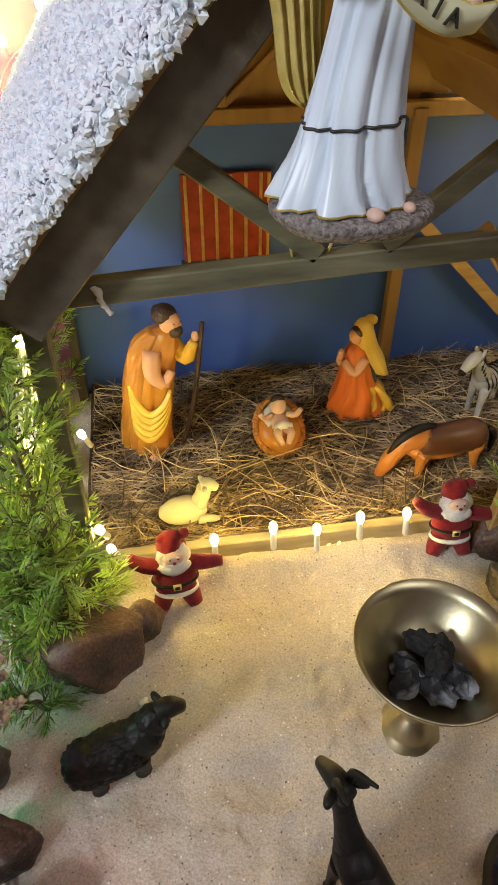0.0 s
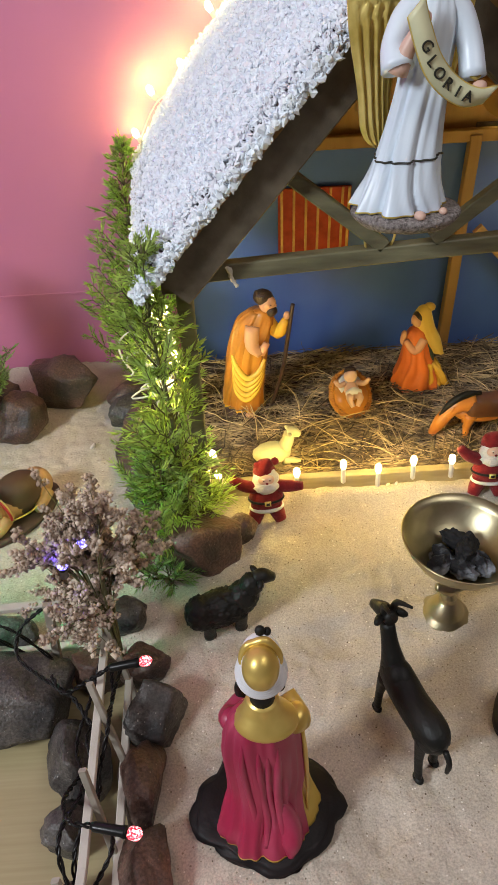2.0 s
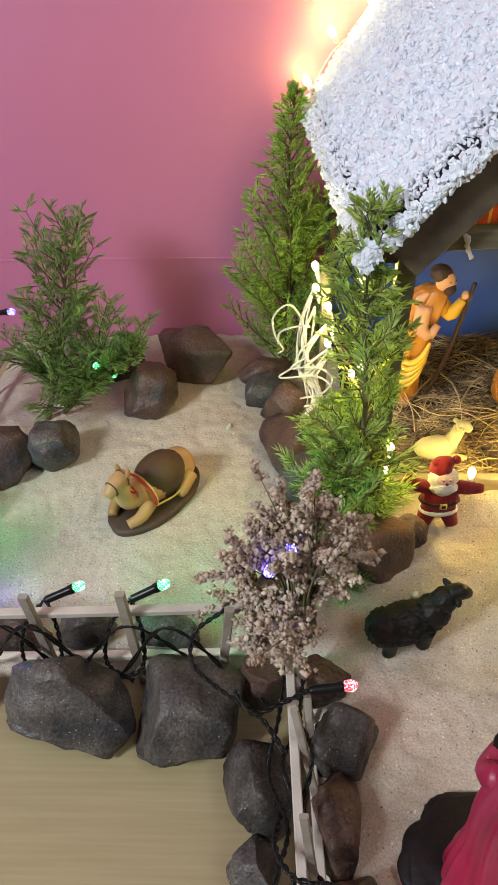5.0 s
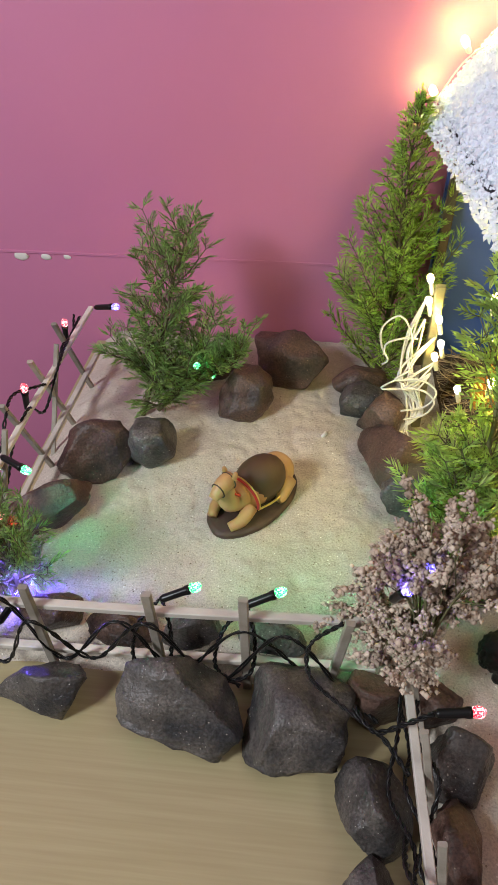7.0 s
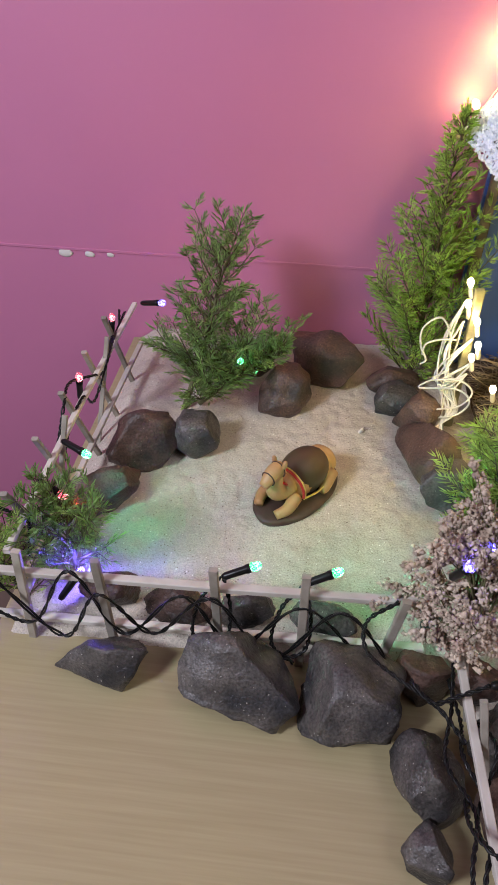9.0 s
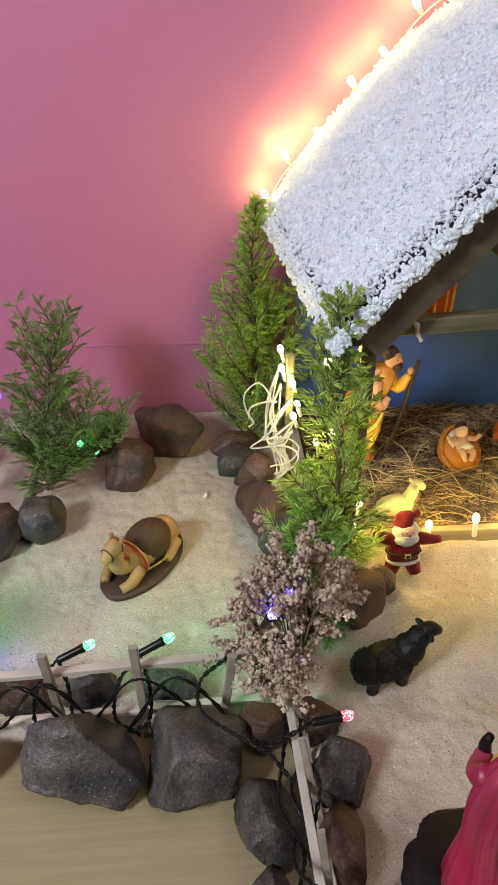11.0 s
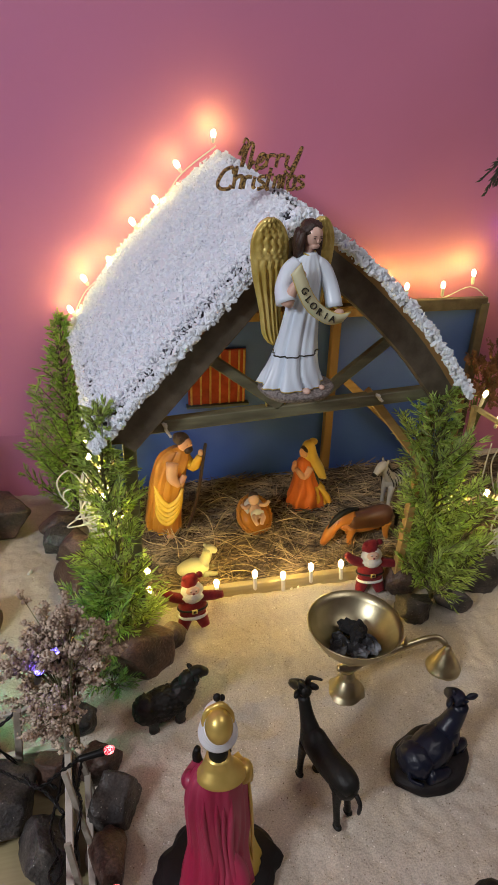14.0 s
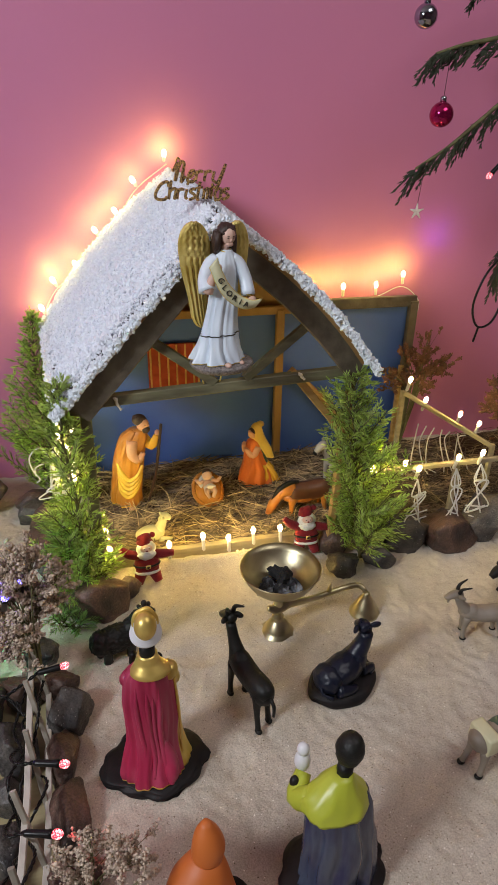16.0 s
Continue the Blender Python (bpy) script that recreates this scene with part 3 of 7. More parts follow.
# back wall boards: blue lower, dark teal corner behind the window, amber gable
bm = bmesh.new()
box(bm, (0.195, BACK + 0.006, 0.165), (0.43, 0.006, 0.345))
part("back_board", bm, BLUE, stable, "blue painted back board", smooth=False)
bm = bmesh.new()
box(bm, (0.555, BACK + 0.018, 0.165), (0.285, 0.006, 0.345))
part("back_board", bm, BLUE, stable, "blue painted board of the side bay", smooth=False)
bm = bmesh.new()
v = [bm.verts.new(p) for p in ((-0.038, BACK + 0.004, 0.338), (0.452, BACK + 0.004, 0.338), (0.196, BACK + 0.004, 0.588))]
w = [bm.verts.new(p.co + Vector((0, 0.006, 0))) for p in v]
bm.faces.new(v)
bm.faces.new(w[::-1])
for i in range(3):
    bm.faces.new((v[i], v[(i + 1) % 3], w[(i + 1) % 3], w[i]))
part("gable_board", bm, WOOD_IN, stable, "amber plywood gable", smooth=False)


def stick(name, a, b, w, h, material, parent=None, label="", up=(0, -1, 0)):
    bm = bmesh.new()
    beam(bm, a, b, w, h, up=up)
    return part(name, bm, material, parent or stable, label, smooth=False)


stick("rafter", (APEX.x, FRONT - 0.008, APEX.z - 0.018), (EAVE_L.x + 0.012, FRONT - 0.008, EAVE_L.z - 0.014), 0.036, 0.016, WOOD_D)
# the other rafter is one bowed plank
bm = bmesh.new()
foot, head = Vector((EAVE_R.x - 0.010, FRONT - 0.008, EAVE_R.z - 0.012)), Vector((APEX.x, FRONT - 0.008, APEX.z - 0.020))
out = Vector((head.z - foot.z, 0, foot.x - head.x)).normalized()
rings = []
for k in range(13):
    p = foot.lerp(head, k / 12) + out * 0.052 * (k / 12) * (1 - k / 12)
    rings.append([bm.verts.new(p + out * x + Vector((0, y, 0))) for x, y in ((-0.015, -0.008), (0.015, -0.008), (0.0165, -0.0065), (0.0165, 0.008), (-0.0165, 0.008), (-0.0165, -0.0065))])
for r1, r2 in zip(rings, rings[1:]):
    for i in range(6):
        bm.faces.new((r1[i], r1[(i + 1) % 6], r2[(i + 1) % 6], r2[i]))
bm.faces.new(rings[0][::-1])
bm.faces.new(rings[-1])
bmesh.ops.recalc_face_normals(bm, faces=bm.faces)
part("rafter", bm, WOOD_D, stable, smooth=False)
stick("tie_beam", (0.010, FRONT + 0.008, 0.324), (0.43, FRONT + 0.008, 0.345), 0.016, 0.014, WOOD_T)
stick("brace", (0.085, FRONT + 0.006, 0.430), (0.200, FRONT + 0.006, 0.342), 0.013, 0.010, WOOD_T)
stick("brace", (0.355, FRONT + 0.006, 0.435), (0.245, FRONT + 0.006, 0.345), 0.013, 0.010, WOOD_T)
stick("post", (0.012, FRONT + 0.002, -0.012), (0.014, FRONT + 0.002, 0.318), 0.016, 0.014, WOOD_T)
stick("post", (0.402, FRONT + 0.012, -0.012), (0.416, FRONT + 0.012, 0.335), 0.012, 0.012, WOOD_Y)
stick("knee_brace", (0.405, FRONT + 0.014, 0.242), (0.318, FRONT + 0.014, 0.348), 0.012, 0.009, WOOD_Y, label="pale yellow diagonal brace")
stick("post", (-0.012, BACK - 0.008, -0.012), (-0.012, BACK - 0.008, 0.335), 0.012, 0.012, WOOD_D)
stick("post", (0.400, BACK - 0.008, -0.012), (0.397, BACK - 0.008, 0.345), 0.016, 0.014, WOOD_IN)
stick("back_tie", (-0.01, BACK - 0.006, 0.344), (0.47, BACK - 0.006, 0.344), 0.016, 0.012, WOOD_IN)
stick("king_post", (0.182, BACK - 0.006, 0.352), (0.182, BACK - 0.006, 0.52), 0.009, 0.008, WOOD_IN)
stick("strut", (0.180, BACK - 0.004, 0.354), (0.110, BACK - 0.004, 0.415), 0.008, 0.007, WOOD_IN)
stick("strut", (0.184, BACK - 0.004, 0.354), (0.27, BACK - 0.004, 0.43), 0.008, 0.007, WOOD_IN)
stick("diagonal_brace", (0.425, BACK - 0.004, 0.215), (0.62, BACK - 0.004, 0.03), 0.016, 0.008, WOOD_Y, label="pale yellow diagonal brace")
stick("purlin", (0.10, FRONT, 0.430), (0.10, BACK, 0.430), 0.010, 0.010, WOOD_IN, up=(0, 0, 1))
stick("purlin", (0.35, FRONT, 0.432), (0.35, BACK, 0.432), 0.010, 0.010, WOOD_IN, up=(0, 0, 1))
stick("sill", (0.02, 0.487, 0.010), (0.425, 0.482, 0.014), 0.030, 0.011, SILL_WOOD, label="pale wooden sill half buried in sand")
stick("side_rail", (0.0, FRONT, 0.315), (-0.005, BACK, 0.330), 0.014, 0.012, WOOD_D, up=(0, 0, 1))
stick("shed_top_beam", (0.40, BACK + 0.008, 0.346), (0.695, BACK + 0.008, 0.345), 0.022, 0.012, WOOD_D)
stick("shed_post", (0.690, BACK + 0.006, -0.012), (0.690, BACK + 0.006, 0.345), 0.018, 0.014, WOOD_D)
stick("shed_post", (0.672, BACK - 0.012, -0.012), (0.672, BACK - 0.012, 0.21), 0.010, 0.010, WOOD_Y)
# window shutter of red cloth with gold slats
shutter = thing("shutter", "red striped window blind on the blue back board", "window blind")
bm = bmesh.new()
box(bm, (0.185, BACK - 0.003, 0.236), (0.102, 0.005, 0.100))
part("cloth", bm, RED_C, shutter, smooth=False)
for x in (0.139, 0.156, 0.173, 0.190, 0.207, 0.224, 0.233):
    bm = bmesh.new()
    box(bm, (x, BACK - 0.007, 0.236), (0.0035, 0.003, 0.100), (0, 0, 0), bevel=0.0008)
    part("slat", bm, GOLD_STRIPE, shutter, "gold slat", smooth=False)
bm = bmesh.new()
box(bm, (0.186, BACK - 0.007, 0.184), (0.112, 0.014, 0.004))
part("ledge", bm, SLATE, shutter, "dark ledge", smooth=False)


# roof: boards, black backing, foam snow
def slope(a, b, u, v, lift=0.0):
    """A point on a roof slope: u from eave to apex, v from front to back; the ridge climbs towards the back."""
    a = a + (Vector((-0.028, 0, 0.008)) if a.x < 0.2 else Vector((-0.01, 0, 0.012))) * v
    b = b + Vector((-0.012, 0, 0.019)) * v
    p = a.lerp(b, u)
    n = Vector((-(b - a).z, 0, (b - a).x)).normalized()
    if n.z < 0:
        n = -n
    bow = 0.066 * u * (1 - u) * (smooth01(v) if a.x < 0.2 else 0.9) if 0 < u < 1 else 0
    return Vector((p.x, 0.420 + v * 0.390, p.z)) + n * (lift + bow)


for e in (EAVE_L, EAVE_R):
    bm = bmesh.new()
    sheets = []
    for lift in (-0.002, 0.006):
        sheets.append([[bm.verts.new(slope(e, APEX, i / 8, 0.01 + 0.98 * j / 6, lift)) for i in range(9)] for j in range(7)])
    for rows in sheets:
        for p, q in zip(rows, rows[1:]):
            for i in range(8):
                bm.faces.new((p[i], p[i + 1], q[i + 1], q[i]))
    low, top = sheets
    for i in range(8):
        bm.faces.new((low[0][i], low[0][i + 1], top[0][i + 1], top[0][i]))
        bm.faces.new((low[6][i], low[6][i + 1], top[6][i + 1], top[6][i]))
    for j in range(6):
        bm.faces.new((low[j][0], low[j + 1][0], top[j + 1][0], top[j][0]))
        bm.faces.new((low[j][8], low[j + 1][8], top[j + 1][8], top[j][8]))
    part("roof_board", bm, WOOD_IN, stable, "amber board under the snow", smooth=False)
    bm = bmesh.new()
    nu, nv = 40, 50
    grid = []
    for j in range(nv):
        for i in range(nu):
            u, v = -0.03 + 1.05 * i / (nu - 1), -0.015 + 1.03 * j / (nv - 1)
            p = slope(e, APEX, u, v, 0.010)
            grid.append(bm.verts.new(p + Vector((0, 0, 0.004 * noise.noise(p * 40)))))
    for j in range(nv - 1):
        for i in range(nu - 1):
            bm.faces.new((grid[j * nu + i], grid[j * nu + i + 1], grid[(j + 1) * nu + i + 1], grid[(j + 1) * nu + i]))
    part("snow_backing", bm, BLACKNET, stable, "black netting under the snow")
    bm = bmesh.new()
    nu, nv = 110, 130
    grid = []
    for j in range(nv):
        for i in range(nu):
            u, v = -0.02 + 1.03 * i / (nu - 1), 0.045 + 0.965 * j / (nv - 1)
            edge = smooth01(min((v - 0.045) / 0.05, (u + 0.02) / 0.04))
            p = slope(e, APEX, u, v, 0.006 + 0.008 * edge)
            k = 0.0018 * noise.noise(p * 260) + 0.0016 * noise.noise(p * 110) + 0.0012 * noise.noise(p * 500)
            grid.append(bm.verts.new(p + Vector((0, 0, k))))
    for j in range(nv - 1):
        for i in range(nu - 1):
            bm.faces.new((grid[j * nu + i], grid[j * nu + i + 1], grid[(j + 1) * nu + i + 1], grid[(j + 1) * nu + i]))
    part("snow_sheet", bm, SNOW, stable, "white foam snow sheet")
rnd = random.Random(4)
ico = bmesh.new()
bmesh.ops.create_icosphere(ico, subdivisions=1, radius=1.0)
ICO_V, ICO_F = [v.co.copy() for v in ico.verts], [[v.index for v in f.verts] for f in ico.faces]
ico.free()
for e, count in ((EAVE_L, 19000), (EAVE_R, 12500)):
    vs, fs = [], []
    for k in range(count):
        u, v = rnd.uniform(-0.05, 1.03), rnd.uniform(-0.025, 1.02)
        if rnd.random() < 0.18:
            v = rnd.uniform(-0.030, 0.0)
        if rnd.random() < 0.06:
            u = rnd.uniform(-0.075, -0.02)
        if v < 0.035 and noise.noise(Vector((u * 30, v * 90, e.x * 5))) > 0.05 and v > -0.024:
            continue
        lift = rnd.uniform(0.011, 0.0165) - (0.009 * rnd.random() if v < 0 else 0)
        c = slope(e, APEX, u, v, lift)
        r = rnd.uniform(0.0010, 0.0030) * (1.25 if v < 0.0 else 1.0)
        sc = Vector((r * rnd.uniform(0.7, 1.3), r * rnd.uniform(0.7, 1.3), r * rnd.uniform(0.35, 0.9)))
        q = Euler((rnd.uniform(0, 6), rnd.uniform(0, 6), rnd.uniform(0, 6))).to_matrix()
        o = len(vs)
        for p in ICO_V:
            d = p * (1 + 0.5 * rnd.uniform(-1, 1))
            vs.append(c + q @ Vector((d.x * sc.x, d.y * sc.y, d.z * sc.z)))
        fs.extend([[i + o for i in f] for f in ICO_F])
    ob = from_lists("foam_snow", vs, fs, SNOW, False)
    ob.parent = stable
    tagged(ob, "white crumbly foam snow", kind="stuff")


# ---- hay ----
def hay_height(x, y):
    return 0.010 + 0.012 * smooth01((y - 0.49) / 0.12) + 0.006 * noise.noise(Vector((x * 14, y * 14, 1))) + 0.004 * noise.noise(Vector((x * 40, y * 40, 4)))


nx, ny = 156, 56
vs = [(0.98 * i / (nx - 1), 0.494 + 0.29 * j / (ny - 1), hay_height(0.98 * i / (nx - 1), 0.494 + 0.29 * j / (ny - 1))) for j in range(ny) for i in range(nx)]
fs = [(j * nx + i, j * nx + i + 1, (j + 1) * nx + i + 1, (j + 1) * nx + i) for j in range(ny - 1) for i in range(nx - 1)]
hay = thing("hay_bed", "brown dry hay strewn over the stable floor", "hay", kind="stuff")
# sheet below the straws, coloured dark for the shaded gaps
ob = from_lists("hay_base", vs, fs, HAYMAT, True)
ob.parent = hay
rnd = random.Random(8)
vs, fs = [], []
for k in range(5200):
    x, y = rnd.uniform(0.015, 0.66), rnd.uniform(0.50, 0.775)
    if rnd.random() < 0.14:
        x = rnd.uniform(0.60, 0.96)
    if rnd.random() < 0.35:
        y = rnd.uniform(0.498, 0.60)
    a = rnd.gauss(0.1, 0.7) if rnd.random() < 0.7 else rnd.uniform(0, 6.3)
    ln, r = rnd.uniform(0.03, 0.15), rnd.uniform(0.0003, 0.0008)
    p = Vector((x, y, hay_height(x, y) + rnd.uniform(0.0, 0.009)))
    d = Vector((math.cos(a), math.sin(a), rnd.uniform(-0.05, 0.22 if rnd.random() < 0.15 else 0.08)))
    bend = Vector((rnd.uniform(-1, 1), rnd.uniform(-1, 1), rnd.uniform(-0.5, 0.15))) * ln * 0.25
    o = len(vs)
    for s in (-0.5, -0.17, 0.17, 0.5):
        c = p + d * ln * s + bend * (0.25 - s * s) * 2
        c.x, c.y = max(0.004, min(0.975, c.x)), max(0.497, min(0.783, c.y))
        c.z = max(c.z, hay_height(c.x, c.y))
        n = Vector((-d.y, d.x, 0))
        vs += [c + n * r, c - n * r, c + Vector((0, 0, r * 1.5))]
    for s in range(3):
        b = o + s * 3
        fs += [(b, b + 1, b + 4, b + 3), (b + 1, b + 2, b + 5, b + 4), (b + 2, b, b + 3, b + 5)]
ob = from_lists("straw", vs, fs, STRAW)
ob.parent = hay
tagged(ob, "thin loose straws", kind="stuff")

# long pale straws that curl over the rest
vs, fs = [], []
for k in range(170):
    x, y = rnd.uniform(0.03, 0.46), rnd.uniform(0.505, 0.72)
    if k % 3 == 0:
        y = rnd.uniform(0.503, 0.545)
    a, turn = rnd.uniform(0, 6.3), rnd.gauss(0, 1.3)
    ln, r, up = rnd.uniform(0.05, 0.13), rnd.uniform(0.0004, 0.0007), rnd.uniform(0.002, 0.014)
    p, o = Vector((x, y, 0)), len(vs)
    for s in range(10):
        c = Vector((max(0.006, min(0.90, p.x)), max(0.499, min(0.78, p.y)), 0))
        c.z = hay_height(c.x, c.y) + 0.005 + up * math.sin(math.pi * s / 9)
        n = Vector((-math.sin(a), math.cos(a), 0))
        vs += [c + n * r, c - n * r, c + Vector((0, 0, r * 1.6))]
        p += Vector((math.cos(a), math.sin(a), 0)) * ln / 9
        a += turn / 9
    for s in range(9):
        b = o + s * 3
        fs += [(b, b + 1, b + 4, b + 3), (b + 1, b + 2, b + 5, b + 4), (b + 2, b, b + 3, b + 5)]
ob = from_lists("long_straw", vs, fs, LONG_STRAW)
ob.parent = hay
tagged(ob, "long pale curling straws", kind="stuff")


# ---- fences ----
def rail(bm, pts, w=0.006):
    for a, b in zip(pts, pts[1:]):
        beam(bm, a, b, w, w * 0.8, bevel=0.0008, up=(0, 0, 1))


def picket(fence, a, b, w=0.0065):
    bm = bmesh.new()
    beam(bm, a, b, w, w * 0.7, bevel=0.0008)
    part("picket", bm, PICK, fence, "grey weathered stick", smooth=False)


front_fence = thing("fence", "pale stick fence along the front of the sand", "fence", group="stick fences")
for z0, z1 in ((0.074, 0.084), (0.006, 0.014)):
    bm = bmesh.new()
    rail(bm, [(-0.53, 0.262, z0), (-0.30, 0.264, (z0 + z1) / 2), (-0.10, 0.268, z1)], 0.008)
    part("rail", bm, WOOD_W, front_fence, smooth=False)
for x0, x1, z1 in ((-0.479, -0.470, 0.112), (-0.396, -0.400, 0.110), (-0.291, -0.296, 0.114), (-0.214, -0.217, 0.118), (-0.142, -0.130, 0.098)):
    picket(front_fence, (x0, 0.256, TABLE_Z), (x1, 0.256, z1), 0.008)
side_fence = thing("fence", "pale stick fence beside the path of sand", "fence", group="stick fences")
for x, z in ((-0.082, 0.060), (-0.066, 0.012)):
    bm = bmesh.new()
    rail(bm, [(x, 0.262, z), (x + 0.006, 0.05, z), (x, -0.30, z)], 0.007)
    part("rail", bm, WOOD_W, side_fence, smooth=False)
for k, y in enumerate((0.235, 0.155, 0.085, 0.015, -0.06, -0.135)):
    picket(side_fence, (-0.060 + 0.004 * (k % 2), y - 0.018, TABLE_Z + 0.004), (-0.084 + 0.004 * (k % 3), y + 0.018, 0.098), 0.006)
far_fence = thing("fence", "crossed stick fence at the far edge of the sand", "fence", group="stick fences")
for z, x in ((0.085, -0.492), (0.02, -0.488)):
    bm = bmesh.new()
    rail(bm, [(x, 0.275, z), (x, 0.50, z + 0.004), (x + 0.006, 0.74, z + 0.008)], 0.007)
    part("rail", bm, WOOD_W, far_fence, smooth=False)
for k, y in enumerate((0.33, 0.41, 0.49, 0.575, 0.66)):
    picket(far_fence, (-0.484, y + 0.03, TABLE_Z), (-0.500, y - 0.02, 0.125), 0.007)
    if k % 2:
        picket(far_fence, (-0.498, y - 0.03, TABLE_Z), (-0.486, y + 0.03, 0.118), 0.006)


# ---- plants ----
def needles(verts, faces, p, d, length, width, rnd):
    """One slim three-sided needle."""
    s = d.orthogonal().normalized()
    u = d.cross(s)
    o = len(verts)
    b = p + d * length * 0.35
    verts += [p, b + s * width, b - s * width * 0.5 + u * width * 0.8, b - s * width * 0.5 - u * width * 0.8, p + d * length]
    faces += [(o, o + 1, o + 2), (o, o + 2, o + 3), (o, o + 3, o + 1), (o + 4, o + 2, o + 1), (o + 4, o + 3, o + 2), (o + 4, o + 1, o + 3)]


def conifer(label, base, top, width, limbs, material, seed, low=0.05, twig_n=5, needle=0.012, droop=0.2, thick=0.00105, profile=0.8):
    """A small cypress: a stem, rising limbs, side twigs and needles on all of them."""
    rnd = random.Random(seed)
    tree = thing("cypress", label, "tree", base, group="little cypresses")
    base, top = Vector(base), Vector(top)
    axis = top - base
    h = axis.length
    stem = [axis * s + Vector((rnd.uniform(-1, 1), rnd.uniform(-1, 1), 0)) * 0.006 * math.sin(math.pi * s) for s in (0, 0.25, 0.5, 0.75, 1.0)]
    bm = bmesh.new()
    tube(bm, stem, [0.004, 0.0035, 0.0025, 0.0016, 0.0008], seg=6)
    rows = spline(stem, 41)
    verts, faces = [], []
    for k in range(limbs):
        s = low + (1 - low) * (k + rnd.random()) / limbs
        root = Vector(rows[int(s * 40)])
        reach = width * 0.5 * ((1 - s) ** profile + 0.03) * rnd.uniform(0.40, 1.12)
        a = k * 2.4 + rnd.uniform(-0.6, 0.6)
        out = Vector((math.cos(a), math.sin(a), 0))
        rise = rnd.uniform(0.7, 2.4) * reach
        pts = [root, root + out * reach * 0.5 + Vector((0, 0, rise * 0.35)), root + out * reach + Vector((0, 0, rise * (1 - droop)))]
        tube(bm, pts, [0.0012, 0.0009, 0.0005], seg=4, n=5)
        nlimb = max(4, int(reach / 0.0066))
        limb = spline(pts, nlimb)
        flat = Vector((rnd.gauss(0, 0.5), rnd.gauss(0, 0.5), 1)).normalized()
        for t in range(1, nlimb):
            p = Vector(limb[t])
            d = (p - Vector(limb[t - 1])).normalized()
            for sgn in (-1, 1):
                side = d.cross(flat).normalized() * sgn
                tw = (d * rnd.uniform(0.8, 1.2) + side + flat * rnd.gauss(0.1, 0.35)).normalized()
                tl = rnd.uniform(0.55, 1.15) * needle * (2.3 - 1.0 * t / nlimb) * (0.55 + 0.45 * (1 - s))
                tube(bm, [p, p + tw * tl], [0.0005, 0.0003], seg=3)
                for j in range(twig_n):
                    f = (j + 1) / twig_n
                    for e in (-1, 1):
                        w2 = (tw.cross(flat).normalized() * e + flat * rnd.gauss(0, 0.45)).normalized()
                        nd = (tw * rnd.uniform(0.9, 1.5) + w2 * (0.75 if f < 0.95 else 0.2)).normalized()
                        needles(verts, faces, p + tw * tl * f, nd, needle * (1 - 0.4 * s * s) * rnd.uniform(0.55, 1.15) * (1.2 - 0.4 * f), thick * rnd.uniform(0.65, 1.05), rnd)
    part("trunk", bm, TWIG, tree, "thin brown stem")
    ob = from_lists("crown", verts, faces, material, False)
    ob.parent = tree
    tagged(ob, "fine green needles", kind="stuff")
    return tree


conifer("leafy green cypress sprig standing by the stable post", (-0.006, 0.412, 0.004), (-0.018, 0.424, 0.364), 0.108, 66, LEAF, 3, low=0.0, profile=0.45, needle=0.0150, thick=0.0013)
conifer("low spreading green sprig at the foot of the stable post", (-0.022, 0.408, 0.0), (-0.034, 0.398, 0.130), 0.112, 28, LEAF, 19, low=0.0, profile=0.4, needle=0.0165, thick=0.0013)
conifer("tall yellow-green cypress sprig behind the stable", (-0.076, 0.745, 0.0), (-0.067, 0.770, 0.364), 0.176, 96, LEAF_Y, 5, low=0.0, profile=0.85, needle=0.0128)
conifer("thin dull green cypress sprig before the pink wall", (-0.395, 0.622, 0.0), (-0.330, 0.70, 0.230), 0.128, 42, LEAF_D, 7, low=0.22, profile=0.35, needle=0.0165)
conifer("low spreading green sprig beside a stone", (-0.375, 0.63, 0.005), (-0.262, 0.64, 0.095), 0.140, 54, LEAF_D, 9, low=0.05, profile=0.4, needle=0.014)
conifer("bushy green cypress sprig by the stable corner", (0.455, 0.425, 0.0), (0.408, 0.425, 0.345), 0.160, 88, LEAF, 13, low=0.0, profile=0.5, needle=0.0160, thick=0.0013)
conifer("small green sprig in the fence corner", (-0.452, 0.325, 0.0), (-0.465, 0.335, 0.105), 0.10, 34, LEAF_D, 15, low=0.05, profile=0.4, needle=0.014)
conifer("small green sprig in the fence corner", (-0.50, 0.30, TABLE_Z), (-0.525, 0.29, 0.085), 0.08, 26, LEAF, 16, low=0.05, profile=0.4, needle=0.014)
conifer("small green sprig tucked under the dried flowers", (-0.030, 0.350, 0.0), (-0.052, 0.342, 0.026), 0.05, 10, LEAF_D, 17, low=0.05, profile=0.4, needle=0.014)


